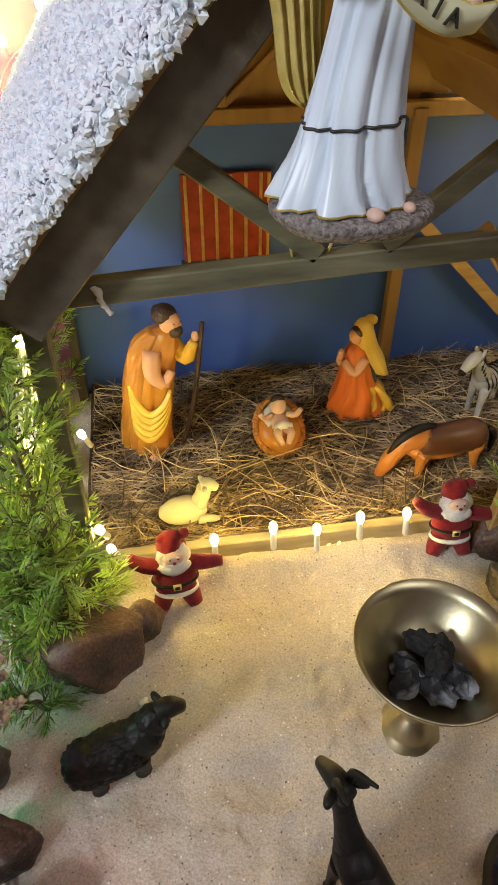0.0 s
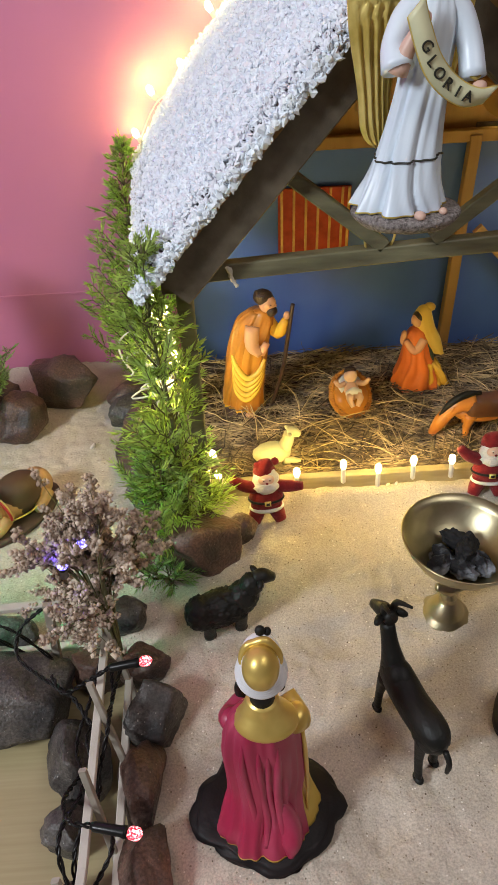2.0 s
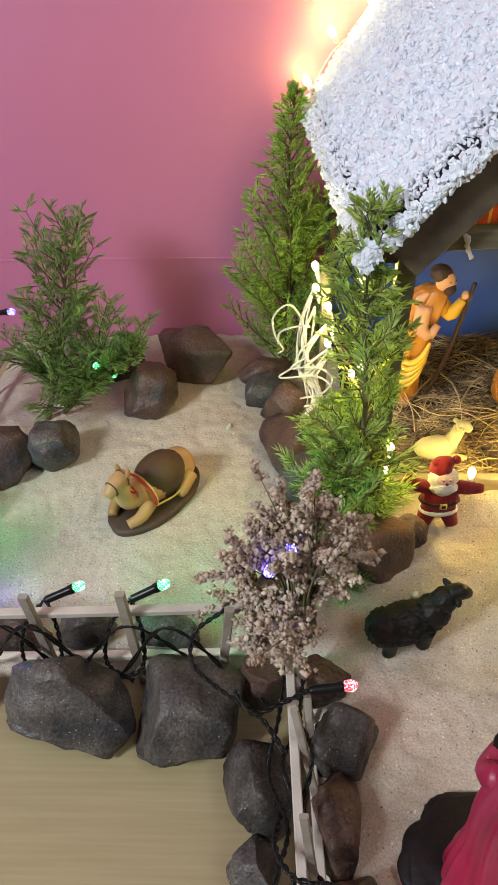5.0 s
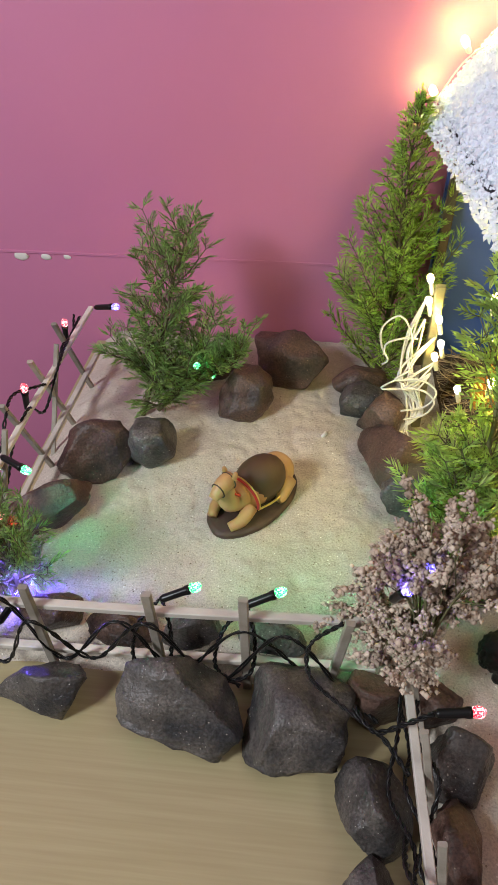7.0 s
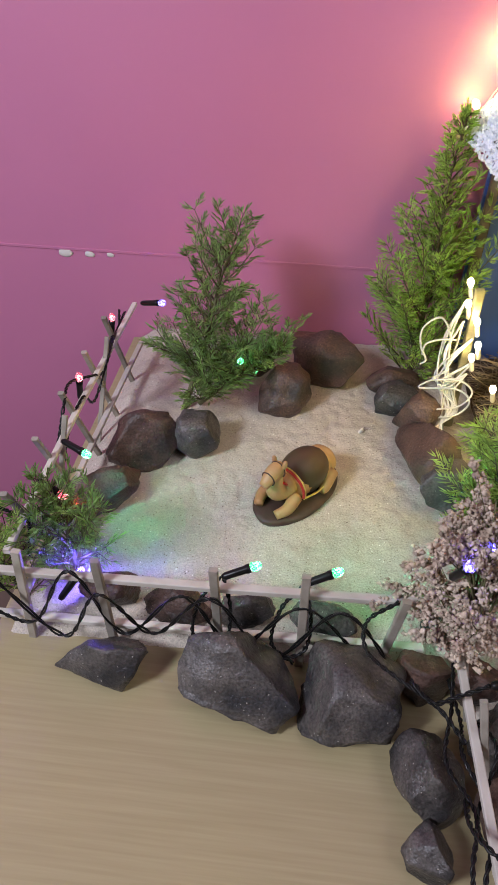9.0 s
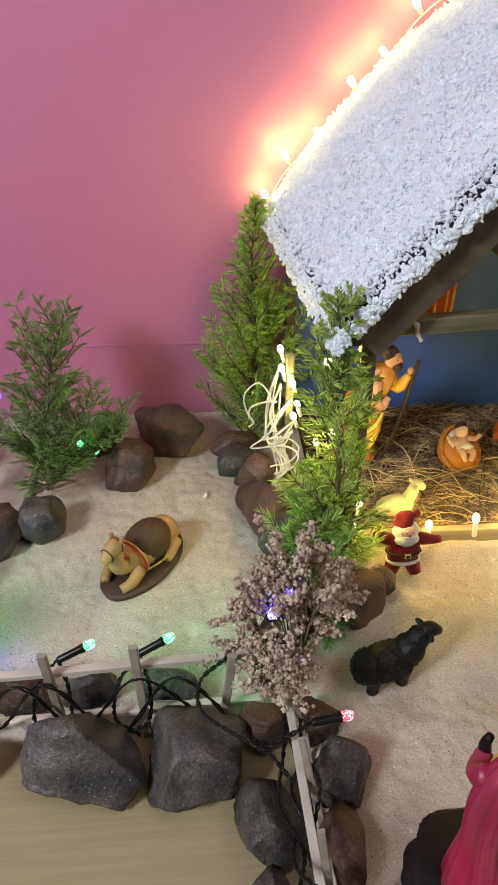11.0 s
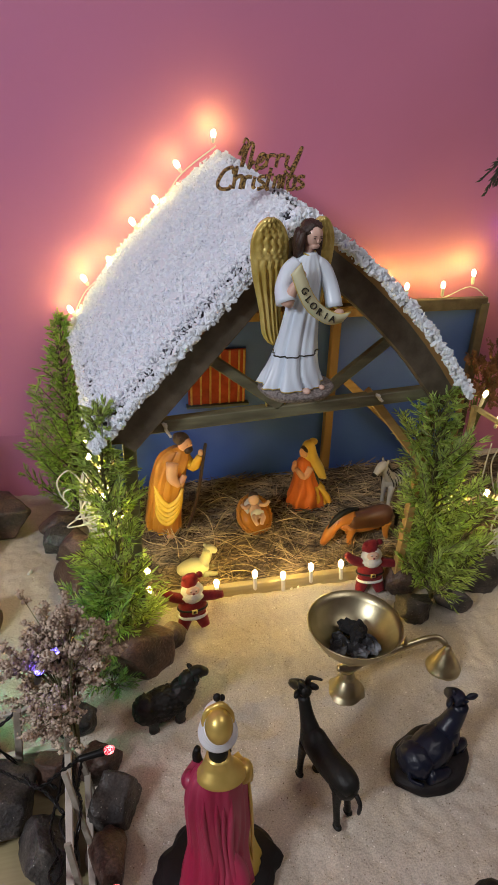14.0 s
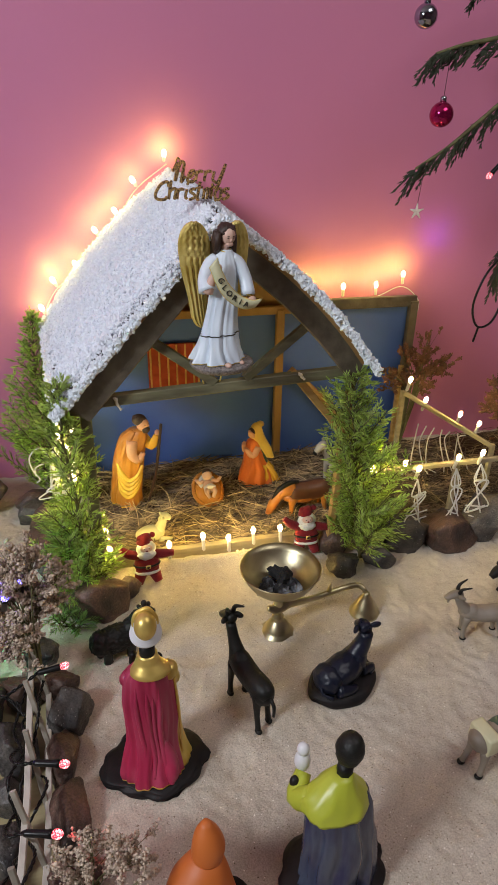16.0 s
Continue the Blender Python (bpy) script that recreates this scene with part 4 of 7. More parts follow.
def dried_bush(label, base, centre, radius, stems, material, seed, size=0.0021):
    """A spray of dry stems that end in crumbly flower heads."""
    rnd = random.Random(seed)
    bush = thing("dried_flowers", label, "dried flowers", base, group="dried flower sprays")
    base = Vector(base)
    c = Vector(centre) - base
    bm = bmesh.new()
    vs, fs = [], []
    lobes = []
    for k in range(15):
        d = Vector((rnd.gauss(0, 1), rnd.gauss(0, 1), rnd.gauss(0.1, 0.9))).normalized() * rnd.uniform(0.45, 1.15)
        lobes.append(Vector((d.x * radius[0], d.y * radius[1], d.z * radius[2])))
    for k in range(stems):
        tip = c + lobes[k % 15] + Vector((rnd.gauss(0, 1), rnd.gauss(0, 1), rnd.gauss(0, 1))) * 0.009
        mid = c * 0.55 + tip * 0.25 + Vector((rnd.uniform(-1, 1), rnd.uniform(-1, 1), 0)) * 0.004
        tube(bm, [(0, 0, 0), mid, tip], [0.0014, 0.0010, 0.0005], seg=4, n=7)
        for j in range(rnd.randint(6, 8)):
            q = tip + Vector((rnd.gauss(0, 1), rnd.gauss(0, 1), rnd.gauss(0, 1))) * 0.012
            root = mid.lerp(tip, rnd.uniform(0.5, 0.8))
            tube(bm, [root, q], [0.0005, 0.0003], seg=3)
            way = (q - root).normalized()
            for b in range(36):
                p = q + way * rnd.uniform(-0.013, 0.002) + Vector((rnd.gauss(0, 1), rnd.gauss(0, 1), rnd.gauss(0, 0.8))) * 0.0019
                r = size * rnd.uniform(0.5, 1.2)
                o = len(vs)
                for v in ((1, 0, 0), (-1, 0, 0), (0, 1, 0), (0, -1, 0), (0, 0, 1), (0, 0, -1)):
                    vs.append(p + Vector(v) * r * rnd.uniform(0.5, 1.4))
                fs += [(o, o + 2, o + 4), (o + 2, o + 1, o + 4), (o + 1, o + 3, o + 4), (o + 3, o, o + 4), (o + 2, o, o + 5), (o + 1, o + 2, o + 5), (o + 3, o + 1, o + 5), (o, o + 3, o + 5)]
    tagged(part("stem", bm, TWIG, bush, "thin dry stems"), kind="stuff")
    ob = tagged(from_lists("flower_head", vs, fs, material, True), kind="stuff")
    ob.parent = bush
    return bush


dried_bush("dusty pink dried flower spray at the fence corner", (-0.072, 0.245, 0.0), (-0.078, 0.245, 0.142), (0.054, 0.05, 0.072), 36, DRY, 21, 0.0025)
dried_bush("dusty pink dried flower spray beside the fence", (-0.03, -0.06, 0.0), (-0.012, -0.050, 0.070), (0.045, 0.04, 0.035), 12, DRY, 22)
dried_bush("reddish brown dried spray by the blue shed wall", (0.672, 0.745, 0.02), (0.690, 0.735, 0.215), (0.06, 0.04, 0.075), 26, DRY_B, 23)
dried_bush("brown dried spray beside the pale side rails", (0.88, 0.62, 0.0), (0.865, 0.62, 0.175), (0.07, 0.06, 0.10), 40, DRY_B, 24)


# ---- figurines ----
def ribbon(bm, pts, wide, thick, mi=0, n=18):
    """A thin band along a path; wide is the vector across it."""
    rows = spline(pts, n)
    wide = Vector(wide)
    made = []
    for k, r in enumerate(rows):
        p = Vector(r)
        d = (Vector(rows[min(k + 1, n - 1)]) - Vector(rows[max(k - 1, 0)])).normalized()
        nrm = d.cross(wide).normalized() * thick
        made.append([bm.verts.new(p + wide / 2 + nrm), bm.verts.new(p - wide / 2 + nrm), bm.verts.new(p - wide / 2 - nrm), bm.verts.new(p + wide / 2 - nrm)])
    for a, b in zip(made, made[1:]):
        for i in range(4):
            j = (i + 1) % 4
            bm.faces.new((a[i], a[j], b[j], b[i])).material_index = mi
    bm.faces.new(made[0]).material_index = mi
    bm.faces.new(made[-1][::-1]).material_index = mi


def glyphs(text, size, extrude, bevel=0.0, shear=0.0):
    cu = bpy.data.curves.new("lettering", "FONT")
    cu.body, cu.size, cu.extrude, cu.bevel_depth, cu.shear = text, size, extrude, bevel, shear
    cu.align_x, cu.align_y, cu.resolution_u = "CENTER", "CENTER", 3
    ob = new("lettering", cu)
    me = bpy.data.meshes.new_from_object(ob.evaluated_get(bpy.context.evaluated_depsgraph_get()))
    bpy.data.objects.remove(ob)
    return me


def letter(bm, ch, size, m, mi):
    me = glyphs(ch, size, size * 0.06)
    me.transform(m)
    n = len(bm.faces)
    bm.from_mesh(me)
    bm.faces.ensure_lookup_table()
    for f in bm.faces[n:]:
        f.material_index = mi
    bpy.data.meshes.remove(me)


def wing(bm, side, mi, wide, cx0):
    """A feathered wing: a bowed leaf with scale-like coverts above and long vanes below."""
    nu, nv = 44, 22
    layers = []
    for back in (0, 1):
        rows = []
        for i in range(nu):
            u = i / (nu - 1)
            half = wide * (math.sqrt(max(0.02, 1 - (1 - u / 0.24) ** 2)) if u < 0.24 else 1 - 0.42 * smooth01((u - 0.24) / 0.55))
            half *= math.sqrt(max(0.03, 1 - ((u - 0.86) / 0.14) ** 2)) if u > 0.86 else 1
            cx, cz = cx0 + 0.004 * math.sin(u * 2.4) - 0.011 * u, 0.192 - 0.135 * u
            row = []
            for j in range(nv):
                v = 2 * j / (nv - 1) - 1
                lower = smooth01((u - 0.32) / 0.12)
                relief = 0.0042 * (lower * math.cos(v * 17) + (1 - lower) * math.sin(u * 80) * math.cos(v * 17 + (1.57 if int(u * 20) % 2 else 0)))
                edge = 1 - v * v
                y = 0.019 + 0.010 * u * (1 - u) - 0.004 * edge + (0.0028 if back else -relief * edge)
                row.append(bm.verts.new((side * (cx + half * v), y, cz - 0.006 * abs(v) * lower * (0.5 + 0.5 * math.cos(v * 11)))))
            rows.append(row)
        layers.append(rows)
    for rows in layers:
        for a, b in zip(rows, rows[1:]):
            for j in range(nv - 1):
                bm.faces.new((a[j], a[j + 1], b[j + 1], b[j])).material_index = mi
    f, g = layers
    for i in range(nu - 1):
        bm.faces.new((f[i][0], f[i + 1][0], g[i + 1][0], g[i][0])).material_index = mi
        bm.faces.new((f[i][-1], g[i][-1], g[i + 1][-1], f[i + 1][-1])).material_index = mi
    for j in range(nv - 1):
        bm.faces.new((f[0][j], g[0][j], g[0][j + 1], f[0][j + 1])).material_index = mi
        bm.faces.new((f[-1][j], f[-1][j + 1], g[-1][j + 1], g[-1][j])).material_index = mi


def angel():
    bm = bmesh.new()
    mats = [WHITEBLUE, GOLDLEAF, PALE, HAIR, GREYST, CREAM, LETTER]
    loft(bm, [(0, 0, 0.000, 0.022, 0.018), (0, 0, 0.003, 0.035, 0.029), (0, 0, 0.010, 0.041, 0.034), (0, 0, 0.014, 0.038, 0.031), (0, 0, 0.0155, 0.022, 0.018)], 4, 40, folds=5, amp=0.035)
    loft(bm, [(-0.007, -0.001, 0.0155, 0.0315, 0.0235), (-0.0065, -0.001, 0.024, 0.0290, 0.0215), (-0.005, 0, 0.040, 0.0245, 0.0185), (-0.003, 0, 0.060, 0.0208, 0.0160), (0.000, 0, 0.088, 0.0176, 0.0133), (0.002, 0, 0.112, 0.0162, 0.0125), (0.003, 0, 0.135, 0.0172, 0.0125), (0.003, 0, 0.150, 0.0152, 0.011), (0.004, -0.001, 0.161, 0.007, 0.007)], 0, 72, 52, folds=7, amp=0.20, twist=0.9, fade=0.12, phase=0.9, hem=1, cord=(0.053, 0.0008, 6))
    ball(bm, (0.002, -0.027, 0.0165), (0.0042, 0.0055, 0.0034), mi=2)
    ball(bm, (0.021, -0.021, 0.0165), (0.003, 0.004, 0.0028), mi=2)
    tube(bm, [(0.003, 0, 0.158), (0.004, -0.002, 0.170)], [0.0055, 0.005], 2)
    face = pose(0.0065, -0.004, 0.1775, 14, 0, 10)
    ball(bm, (0.0065, -0.004, 0.1775), (0.0085, 0.0092, 0.0112), (14, 0, 10), 2, 3)
    ball(bm, face @ Vector((0, -0.0092, -0.0018)), (0.0012, 0.0018, 0.0023), (0, 0, 10), 2)
    ball(bm, face @ Vector((0, -0.0058, -0.0082)), (0.0048, 0.0036, 0.0034), (0, 0, 10), 2)
    for x in (-0.0034, 0.0034):
        ball(bm, face @ Vector((x, -0.0084, 0.0008)), (0.0016, 0.0008, 0.0006), (0, 0, 10), 3, 1)
        ball(bm, face @ Vector((x, -0.0084, 0.0030)), (0.0020, 0.0007, 0.0004), (0, 0, 10), 3, 1)
    ball(bm, (0.0050, 0.0010, 0.1828), (0.0112, 0.0116, 0.0106), (0, 0, 0), 3, 4, 0.16, 2, 330)
    # wavy hair that falls to the shoulders
    for k in range(7):
        a = math.radians(25 + 28 * k)
        hx, hy = 0.0045 + 0.0100 * math.cos(a), 0.0010 + 0.0088 * math.sin(a)
        tube(bm, [(hx, hy, 0.183), (hx * 1.15 - 0.001, hy * 1.2, 0.172), (hx * 1.10, hy * 1.35 + 0.001, 0.160), (hx * 1.35, hy * 1.3 + 0.002, 0.149)], [0.0042, 0.0050, 0.0048, 0.0016], 3, seg=9)
    tube(bm, [(-0.0045, -0.0055, 0.182), (-0.0068, -0.0062, 0.172), (-0.0072, -0.0050, 0.163), (-0.0090, -0.003, 0.156)], [0.0032, 0.0044, 0.0040, 0.0012], 3, seg=9)
    tube(bm, [(0.003 + 0.0072 * math.cos(a), -0.001 + 0.0068 * math.sin(a), 0.1600 + 0.0012 * math.cos(2 * a)) for a in np.linspace(0, 6.28, 15)], 0.0009, 1, seg=6, n=40)
    # sleeves and hands
    tube(bm, [(-0.007, -0.001, 0.150), (-0.016, -0.003, 0.143), (-0.023, -0.009, 0.127), (-0.022, -0.018, 0.114)], [0.0080, 0.0082, 0.0085, 0.0108], 0, seg=14)
    tube(bm, [(-0.022, -0.016, 0.112), (-0.016, -0.020, 0.130), (-0.010, -0.022, 0.143)], [0.0075, 0.0048, 0.0030], 2, seg=10)
    ball(bm, (-0.010, -0.0225, 0.142), (0.0048, 0.0035, 0.0062), (0, 20, 0), 2)
    tube(bm, [(0.011, -0.001, 0.150), (0.020, -0.002, 0.143), (0.027, -0.007, 0.125), (0.029, -0.016, 0.106)], [0.0080, 0.0080, 0.0080, 0.0086], 0, seg=14)
    ball(bm, (0.032, -0.021, 0.101), (0.0055, 0.0040, 0.0045), (0, -20, 0), 2)
    tube(bm, [(0.0375 + 0.0, -0.012, 0.112), (0.030, -0.0205, 0.1065), (0.0225, -0.018, 0.110)], 0.0010, 1, seg=6)
    path = [(-0.016, -0.0235, 0.150), (-0.010, -0.0262, 0.133), (-0.001, -0.0255, 0.116), (0.012, -0.0250, 0.103), (0.026, -0.0255, 0.096), (0.040, -0.022, 0.096)]
    ribbon(bm, path, (0.0085, 0.0, 0.0105), 0.0008, 5, 26)
    ribbon(bm, [(p[0], p[1] + 0.0006, p[2]) for p in path], (0.0097, 0.0, 0.0118), 0.0006, 1, 26)
    rows = spline(path, 60)
    for k, ch in enumerate("GLORIA"):
        i = 15 + k * 6
        p, d = Vector(rows[i]), Vector(rows[i + 1]) - Vector(rows[i - 1])
        letter(bm, ch, 0.0102, pose(p.x, p.y - 0.0016, p.z, 90, 0, 0) @ pose(0, 0, 0, 0, 0, math.degrees(math.atan2(d.z, d.x)) * 0.8), 6)
    wing(bm, -1, 1, 0.0195, 0.0295)
    wing(bm, 1, 1, 0.0155, 0.0235)
    return single("angel_statue", bm, mats, "white robed angel statue with gold wings and banner", "angel statue", pose(0.195, 0.370, 0.391, 0, 0, 2) @ Matrix.Diagonal((1.02, 1.02, 0.96, 1)))


angel()
# gilt bracket that carries the angel from the tie beam
bracket = thing("bracket", "small gilt wire bracket under the angel", "bracket", (0.195, 0.415, 0.363))
bm = bmesh.new()
tube(bm, [(0.0, -0.045, 0.028), (0.0, 0.0, 0.012), (0.0, 0.045, -0.010)], 0.0035, seg=8)
part("arm", bm, GOLDLEAF, bracket)
for a in (-0.012, 0.0, 0.013):
    bm = bmesh.new()
    tube(bm, [(a, 0.036, 0.006), (a * 1.1, 0.030, -0.012), (a * 0.8, 0.034, -0.030), (a * 1.4, 0.030, -0.036)], 0.0012, seg=6)
    part("wire", bm, GOLDLEAF, bracket)

for x, z, h in ((0.060, 0.322, 0.020), (0.331, 0.343, 0.010)):
    bm = bmesh.new()
    tube(bm, [(x - 0.006, FRONT - 0.0005, z + h * 0.55), (x - 0.002, FRONT - 0.001, z + h * 0.35), (x - 0.001, FRONT - 0.001, z), (x + 0.004, FRONT - 0.0005, z - h * 0.45)], [0.0014, 0.0024, 0.0016, 0.0020], seg=7, n=18)
    for v in bm.verts:
        v.co += Vector((noise.noise(v.co * 400), 0, noise.noise(v.co * 400 + Vector((5, 0, 0))))) * 0.0016
    single("plaster_drip", bm, CHIP, "white drip of foam snow stuck on the beam", "snow crumb", group="snow crumbs")

sign = thing("sign", "gold glitter greeting sign on the snowy ridge", "sign", (0.182, 0.50, 0.596))
# script strokes on a ten by ten grid: column and row of each turn of the pen
SCRIPT = {"M": "06 18 29 22 39 59 52 63 74", "e": "04 24 36 16 03 12 32 43", "r": "02 06 05 16 36", "y": "06 03 12 32 59 30 10 01",
          "C": "67 59 28 05 03 22 52 63", "h": "02 09 05 16 36 32", "i": "06 03 12", "s": "36 16 05 24 33 12 02", "t": "09 05 02 12", "m": "02 06 05 16 26 22 25 36 46 42", "a": "36 16 04 12 32 36 33 42"}
ADVANCE = {"M": 8, "C": 7, "m": 6, "y": 5, "t": 3, "i": 2}
for word, x, z, ux, uz in (("Merry", -0.030, 0.006, 0.00262, 0.0031), ("Christmas", -0.052, -0.016, 0.00255, 0.0031)):
    for ch in word:
        bm = bmesh.new()
        tube(bm, [(x + (int(p[0]) + 0.25 * int(p[1])) * ux, 0.0015 * math.sin(k), z + int(p[1]) * uz) for k, p in enumerate(SCRIPT[ch].split())], 0.0021, seg=7, n=34)
        if ch == "t":
            tube(bm, [(x - 0.2 * ux, 0, z + 6.5 * uz), (x + 3.5 * ux, 0, z + 6.7 * uz)], 0.0014, seg=6)
        if ch == "i":
            ball(bm, (x + 2 * ux, 0, z + 8.2 * uz), 0.0020, sub=2)
        part("letter", bm, GLITTER, sign)
        x += ADVANCE.get(ch, 4.4) * ux
for p in ([(-0.022, 0.0, 0.036), (-0.019, 0, 0.041), (-0.016, 0, 0.037), (-0.019, 0, 0.034)], [(0.03, 0, -0.008), (0.031, 0.003, -0.050)]):
    bm = bmesh.new()
    tube(bm, p, 0.0013, seg=6)
    part("stem", bm, GLITTER, sign)


def robe_base(bm, mi, rx, ry, h=0.008, folds=5, amp=0.06):
    loft(bm, [(0, 0, 0.0, rx, ry), (0, 0, h * 0.6, rx * 0.99, ry * 0.99), (0, 0, h, rx * 0.9, ry * 0.9)], mi, 40, 8, folds=folds, amp=amp, fade=0.9)


def joseph():
    bm = bmesh.new()
    mats = [ORANGE, YELLOW, SKIN, HAIR, BROWNB]
    robe_base(bm, 4, 0.036, 0.032, 0.012)
    loft(bm, [(-0.004, 0, 0.010, 0.0275, 0.024), (-0.004, 0, 0.040, 0.0245, 0.021), (-0.004, 0, 0.080, 0.0235, 0.020), (0.0, 0, 0.120, 0.0215, 0.018), (0.006, 0, 0.150, 0.0200, 0.0165), (0.012, 0, 0.170, 0.013, 0.011), (0.015, 0, 0.176, 0.006, 0.006)], 0, 48, 36, folds=8, amp=0.17, twist=1.0, fade=0.2, hem=1)
    # cloak down the back, open towards the front
    loft(bm, [(-0.012, 0.003, 0.016, 0.0235, 0.024), (-0.012, 0.003, 0.060, 0.0215, 0.022), (-0.010, 0.003, 0.110, 0.0195, 0.0205), (-0.004, 0.002, 0.150, 0.0180, 0.0185), (0.006, 0.002, 0.172, 0.011, 0.012)], 0, 48, 34, folds=7, amp=0.17, twist=-1.0, fade=0.4)
    # swags of the cloak across the waist
    for k in range(5):
        tube(bm, [(-0.024 + 0.001 * k, -0.010, 0.108 - 0.007 * k), (-0.012, -0.0205, 0.088 - 0.010 * k), (0.003, -0.0245 + 0.0006 * k, 0.076 - 0.010 * k), (0.016, -0.0195, 0.086 - 0.008 * k), (0.022, -0.010, 0.104 - 0.006 * k)], [0.0024, 0.0036, 0.0042, 0.0034, 0.0022], 1, seg=9, n=24)
    tube(bm, [(0.004, -0.016, 0.156), (0.006, -0.0215, 0.130), (0.018, -0.021, 0.118)], [0.0095, 0.0088, 0.0065], 2, seg=12)
    tube(bm, [(0.018, -0.021, 0.118), (0.024, -0.016, 0.134)], [0.0058, 0.0045], 2, seg=10)
    tube(bm, [(0.018, 0.010, 0.156), (0.034, 0.006, 0.140), (0.043, 0.0, 0.165)], [0.0085, 0.0090, 0.0050], 1, seg=12)
    ball(bm, (0.044, 0.0, 0.172), (0.0045, 0.0045, 0.006), mi=2)
    tube(bm, [(0.050, 0.0, 0.190), (0.048, 0.0, 0.140), (0.045, 0.0, 0.080), (0.034, 0.0, 0.012)], [0.0026, 0.0028, 0.0028, 0.0024], 3, seg=7)
    ball(bm, (0.019, -0.003, 0.186), (0.0105, 0.0095, 0.0125), (0, 18, 0), 2, 3)
    ball(bm, (0.0125, 0.000, 0.1930), (0.0130, 0.0122, 0.0112), (0, 12, 0), 3, 3, 0.12, 1, 200)
    ball(bm, (0.0255, -0.006, 0.1785), (0.0075, 0.0085, 0.0072), (0, 20, 0), 3, 2, 0.12, 3, 300)
    ball(bm, (0.0295, -0.0045, 0.1865), (0.0018, 0.0016, 0.0022), mi=2)
    for x, y in ((0.0245, -0.0112), (0.0292, -0.0035)):
        ball(bm, (x, y, 0.1895), (0.0012, 0.0012, 0.0007), mi=3, sub=1)
    ball(bm, (0.012, -0.027, 0.013), (0.009, 0.005, 0.004), mi=2)
    return single("joseph_statue", bm, mats, "bearded shepherd statue in amber robe holding a staff", "statue", pose(0.073, 0.650, 0.014, 0, 5, -17) @ Matrix.Diagonal((1.04, 1.0, 0.965, 1)))


def mary():
    bm = bmesh.new()
    mats = [RUST, VEIL, SKIN, TEALP, BROWNB, YELLOW, HAIR]
    robe_base(bm, 4, 0.047, 0.034, 0.010)
    loft(bm, [(0.000, 0, 0.008, 0.036, 0.026), (-0.002, 0, 0.024, 0.034, 0.025), (-0.004, 0, 0.044, 0.027, 0.022), (-0.008, 0, 0.066, 0.0195, 0.018), (-0.010, 0, 0.086, 0.0175, 0.016), (-0.010, 0, 0.102, 0.0130, 0.012), (-0.010, 0, 0.108, 0.006, 0.006)], 0, 48, 32, folds=8, amp=0.15, twist=1.4, fade=0.3)
    loft(bm, [(0.020, 0.001, 0.014, 0.024, 0.024), (0.016, 0.001, 0.034, 0.020, 0.021), (0.008, 0.001, 0.052, 0.015, 0.018)], 5, 36, 18, folds=6, amp=0.16, twist=1.0, fade=0.5)
    loft(bm, [(0.007, 0.002, 0.050, 0.016, 0.017), (0.003, 0.002, 0.075, 0.013, 0.015), (-0.002, 0.001, 0.095, 0.010, 0.012)], 3, 32, 14, folds=5, amp=0.05)
    loft(bm, [(0.024, 0.001, 0.064, 0.010, 0.017), (0.014, 0.001, 0.082, 0.0145, 0.0165), (0.002, 0.001, 0.104, 0.0145, 0.0150), (-0.004, 0.0, 0.122, 0.0130, 0.0130), (-0.004, 0, 0.135, 0.0085, 0.0090), (-0.003, 0, 0.140, 0.002, 0.002)], 1, 36, 26, folds=5, amp=0.06, twist=0.8, fade=0.3)
    for k in range(4):
        tube(bm, [(0.012, -0.016 + 0.004 * k, 0.052 - 0.004 * k), (0.026, -0.022 + 0.006 * k, 0.034 - 0.003 * k), (0.034, -0.021 + 0.009 * k, 0.018), (0.043, -0.016 + 0.009 * k, 0.011)], [0.0030, 0.0046, 0.0050, 0.0026], 5, seg=9, n=18)
    ball(bm, (0.004, 0.0, 0.136), (0.008, 0.008, 0.006), mi=1)
    ball(bm, (-0.0135, -0.002, 0.119), (0.0085, 0.0085, 0.0105), (0, -22, 0), 2, 3)
    ball(bm, (-0.0115, -0.001, 0.124), (0.0092, 0.0098, 0.0085), (0, -20, 0), 6, 2)
    ball(bm, (-0.0215, -0.003, 0.117), (0.0016, 0.0014, 0.0020), mi=2)
    tube(bm, [(-0.006, -0.014, 0.094), (-0.018, -0.015, 0.078), (-0.030, -0.006, 0.092)], [0.0065, 0.0062, 0.0042], 2, seg=10)
    tube(bm, [(-0.006, 0.014, 0.094), (-0.020, 0.013, 0.078), (-0.030, 0.002, 0.093)], [0.0065, 0.0062, 0.0042], 2, seg=10)
    ball(bm, (-0.0315, -0.002, 0.099), (0.0042, 0.0048, 0.0078), (0, 10, 0), 2)
    return single("mary_statue", bm, mats, "kneeling woman statue in orange dress and yellow veil", "statue", pose(0.330, 0.675, 0.016, 0, 0, 12))


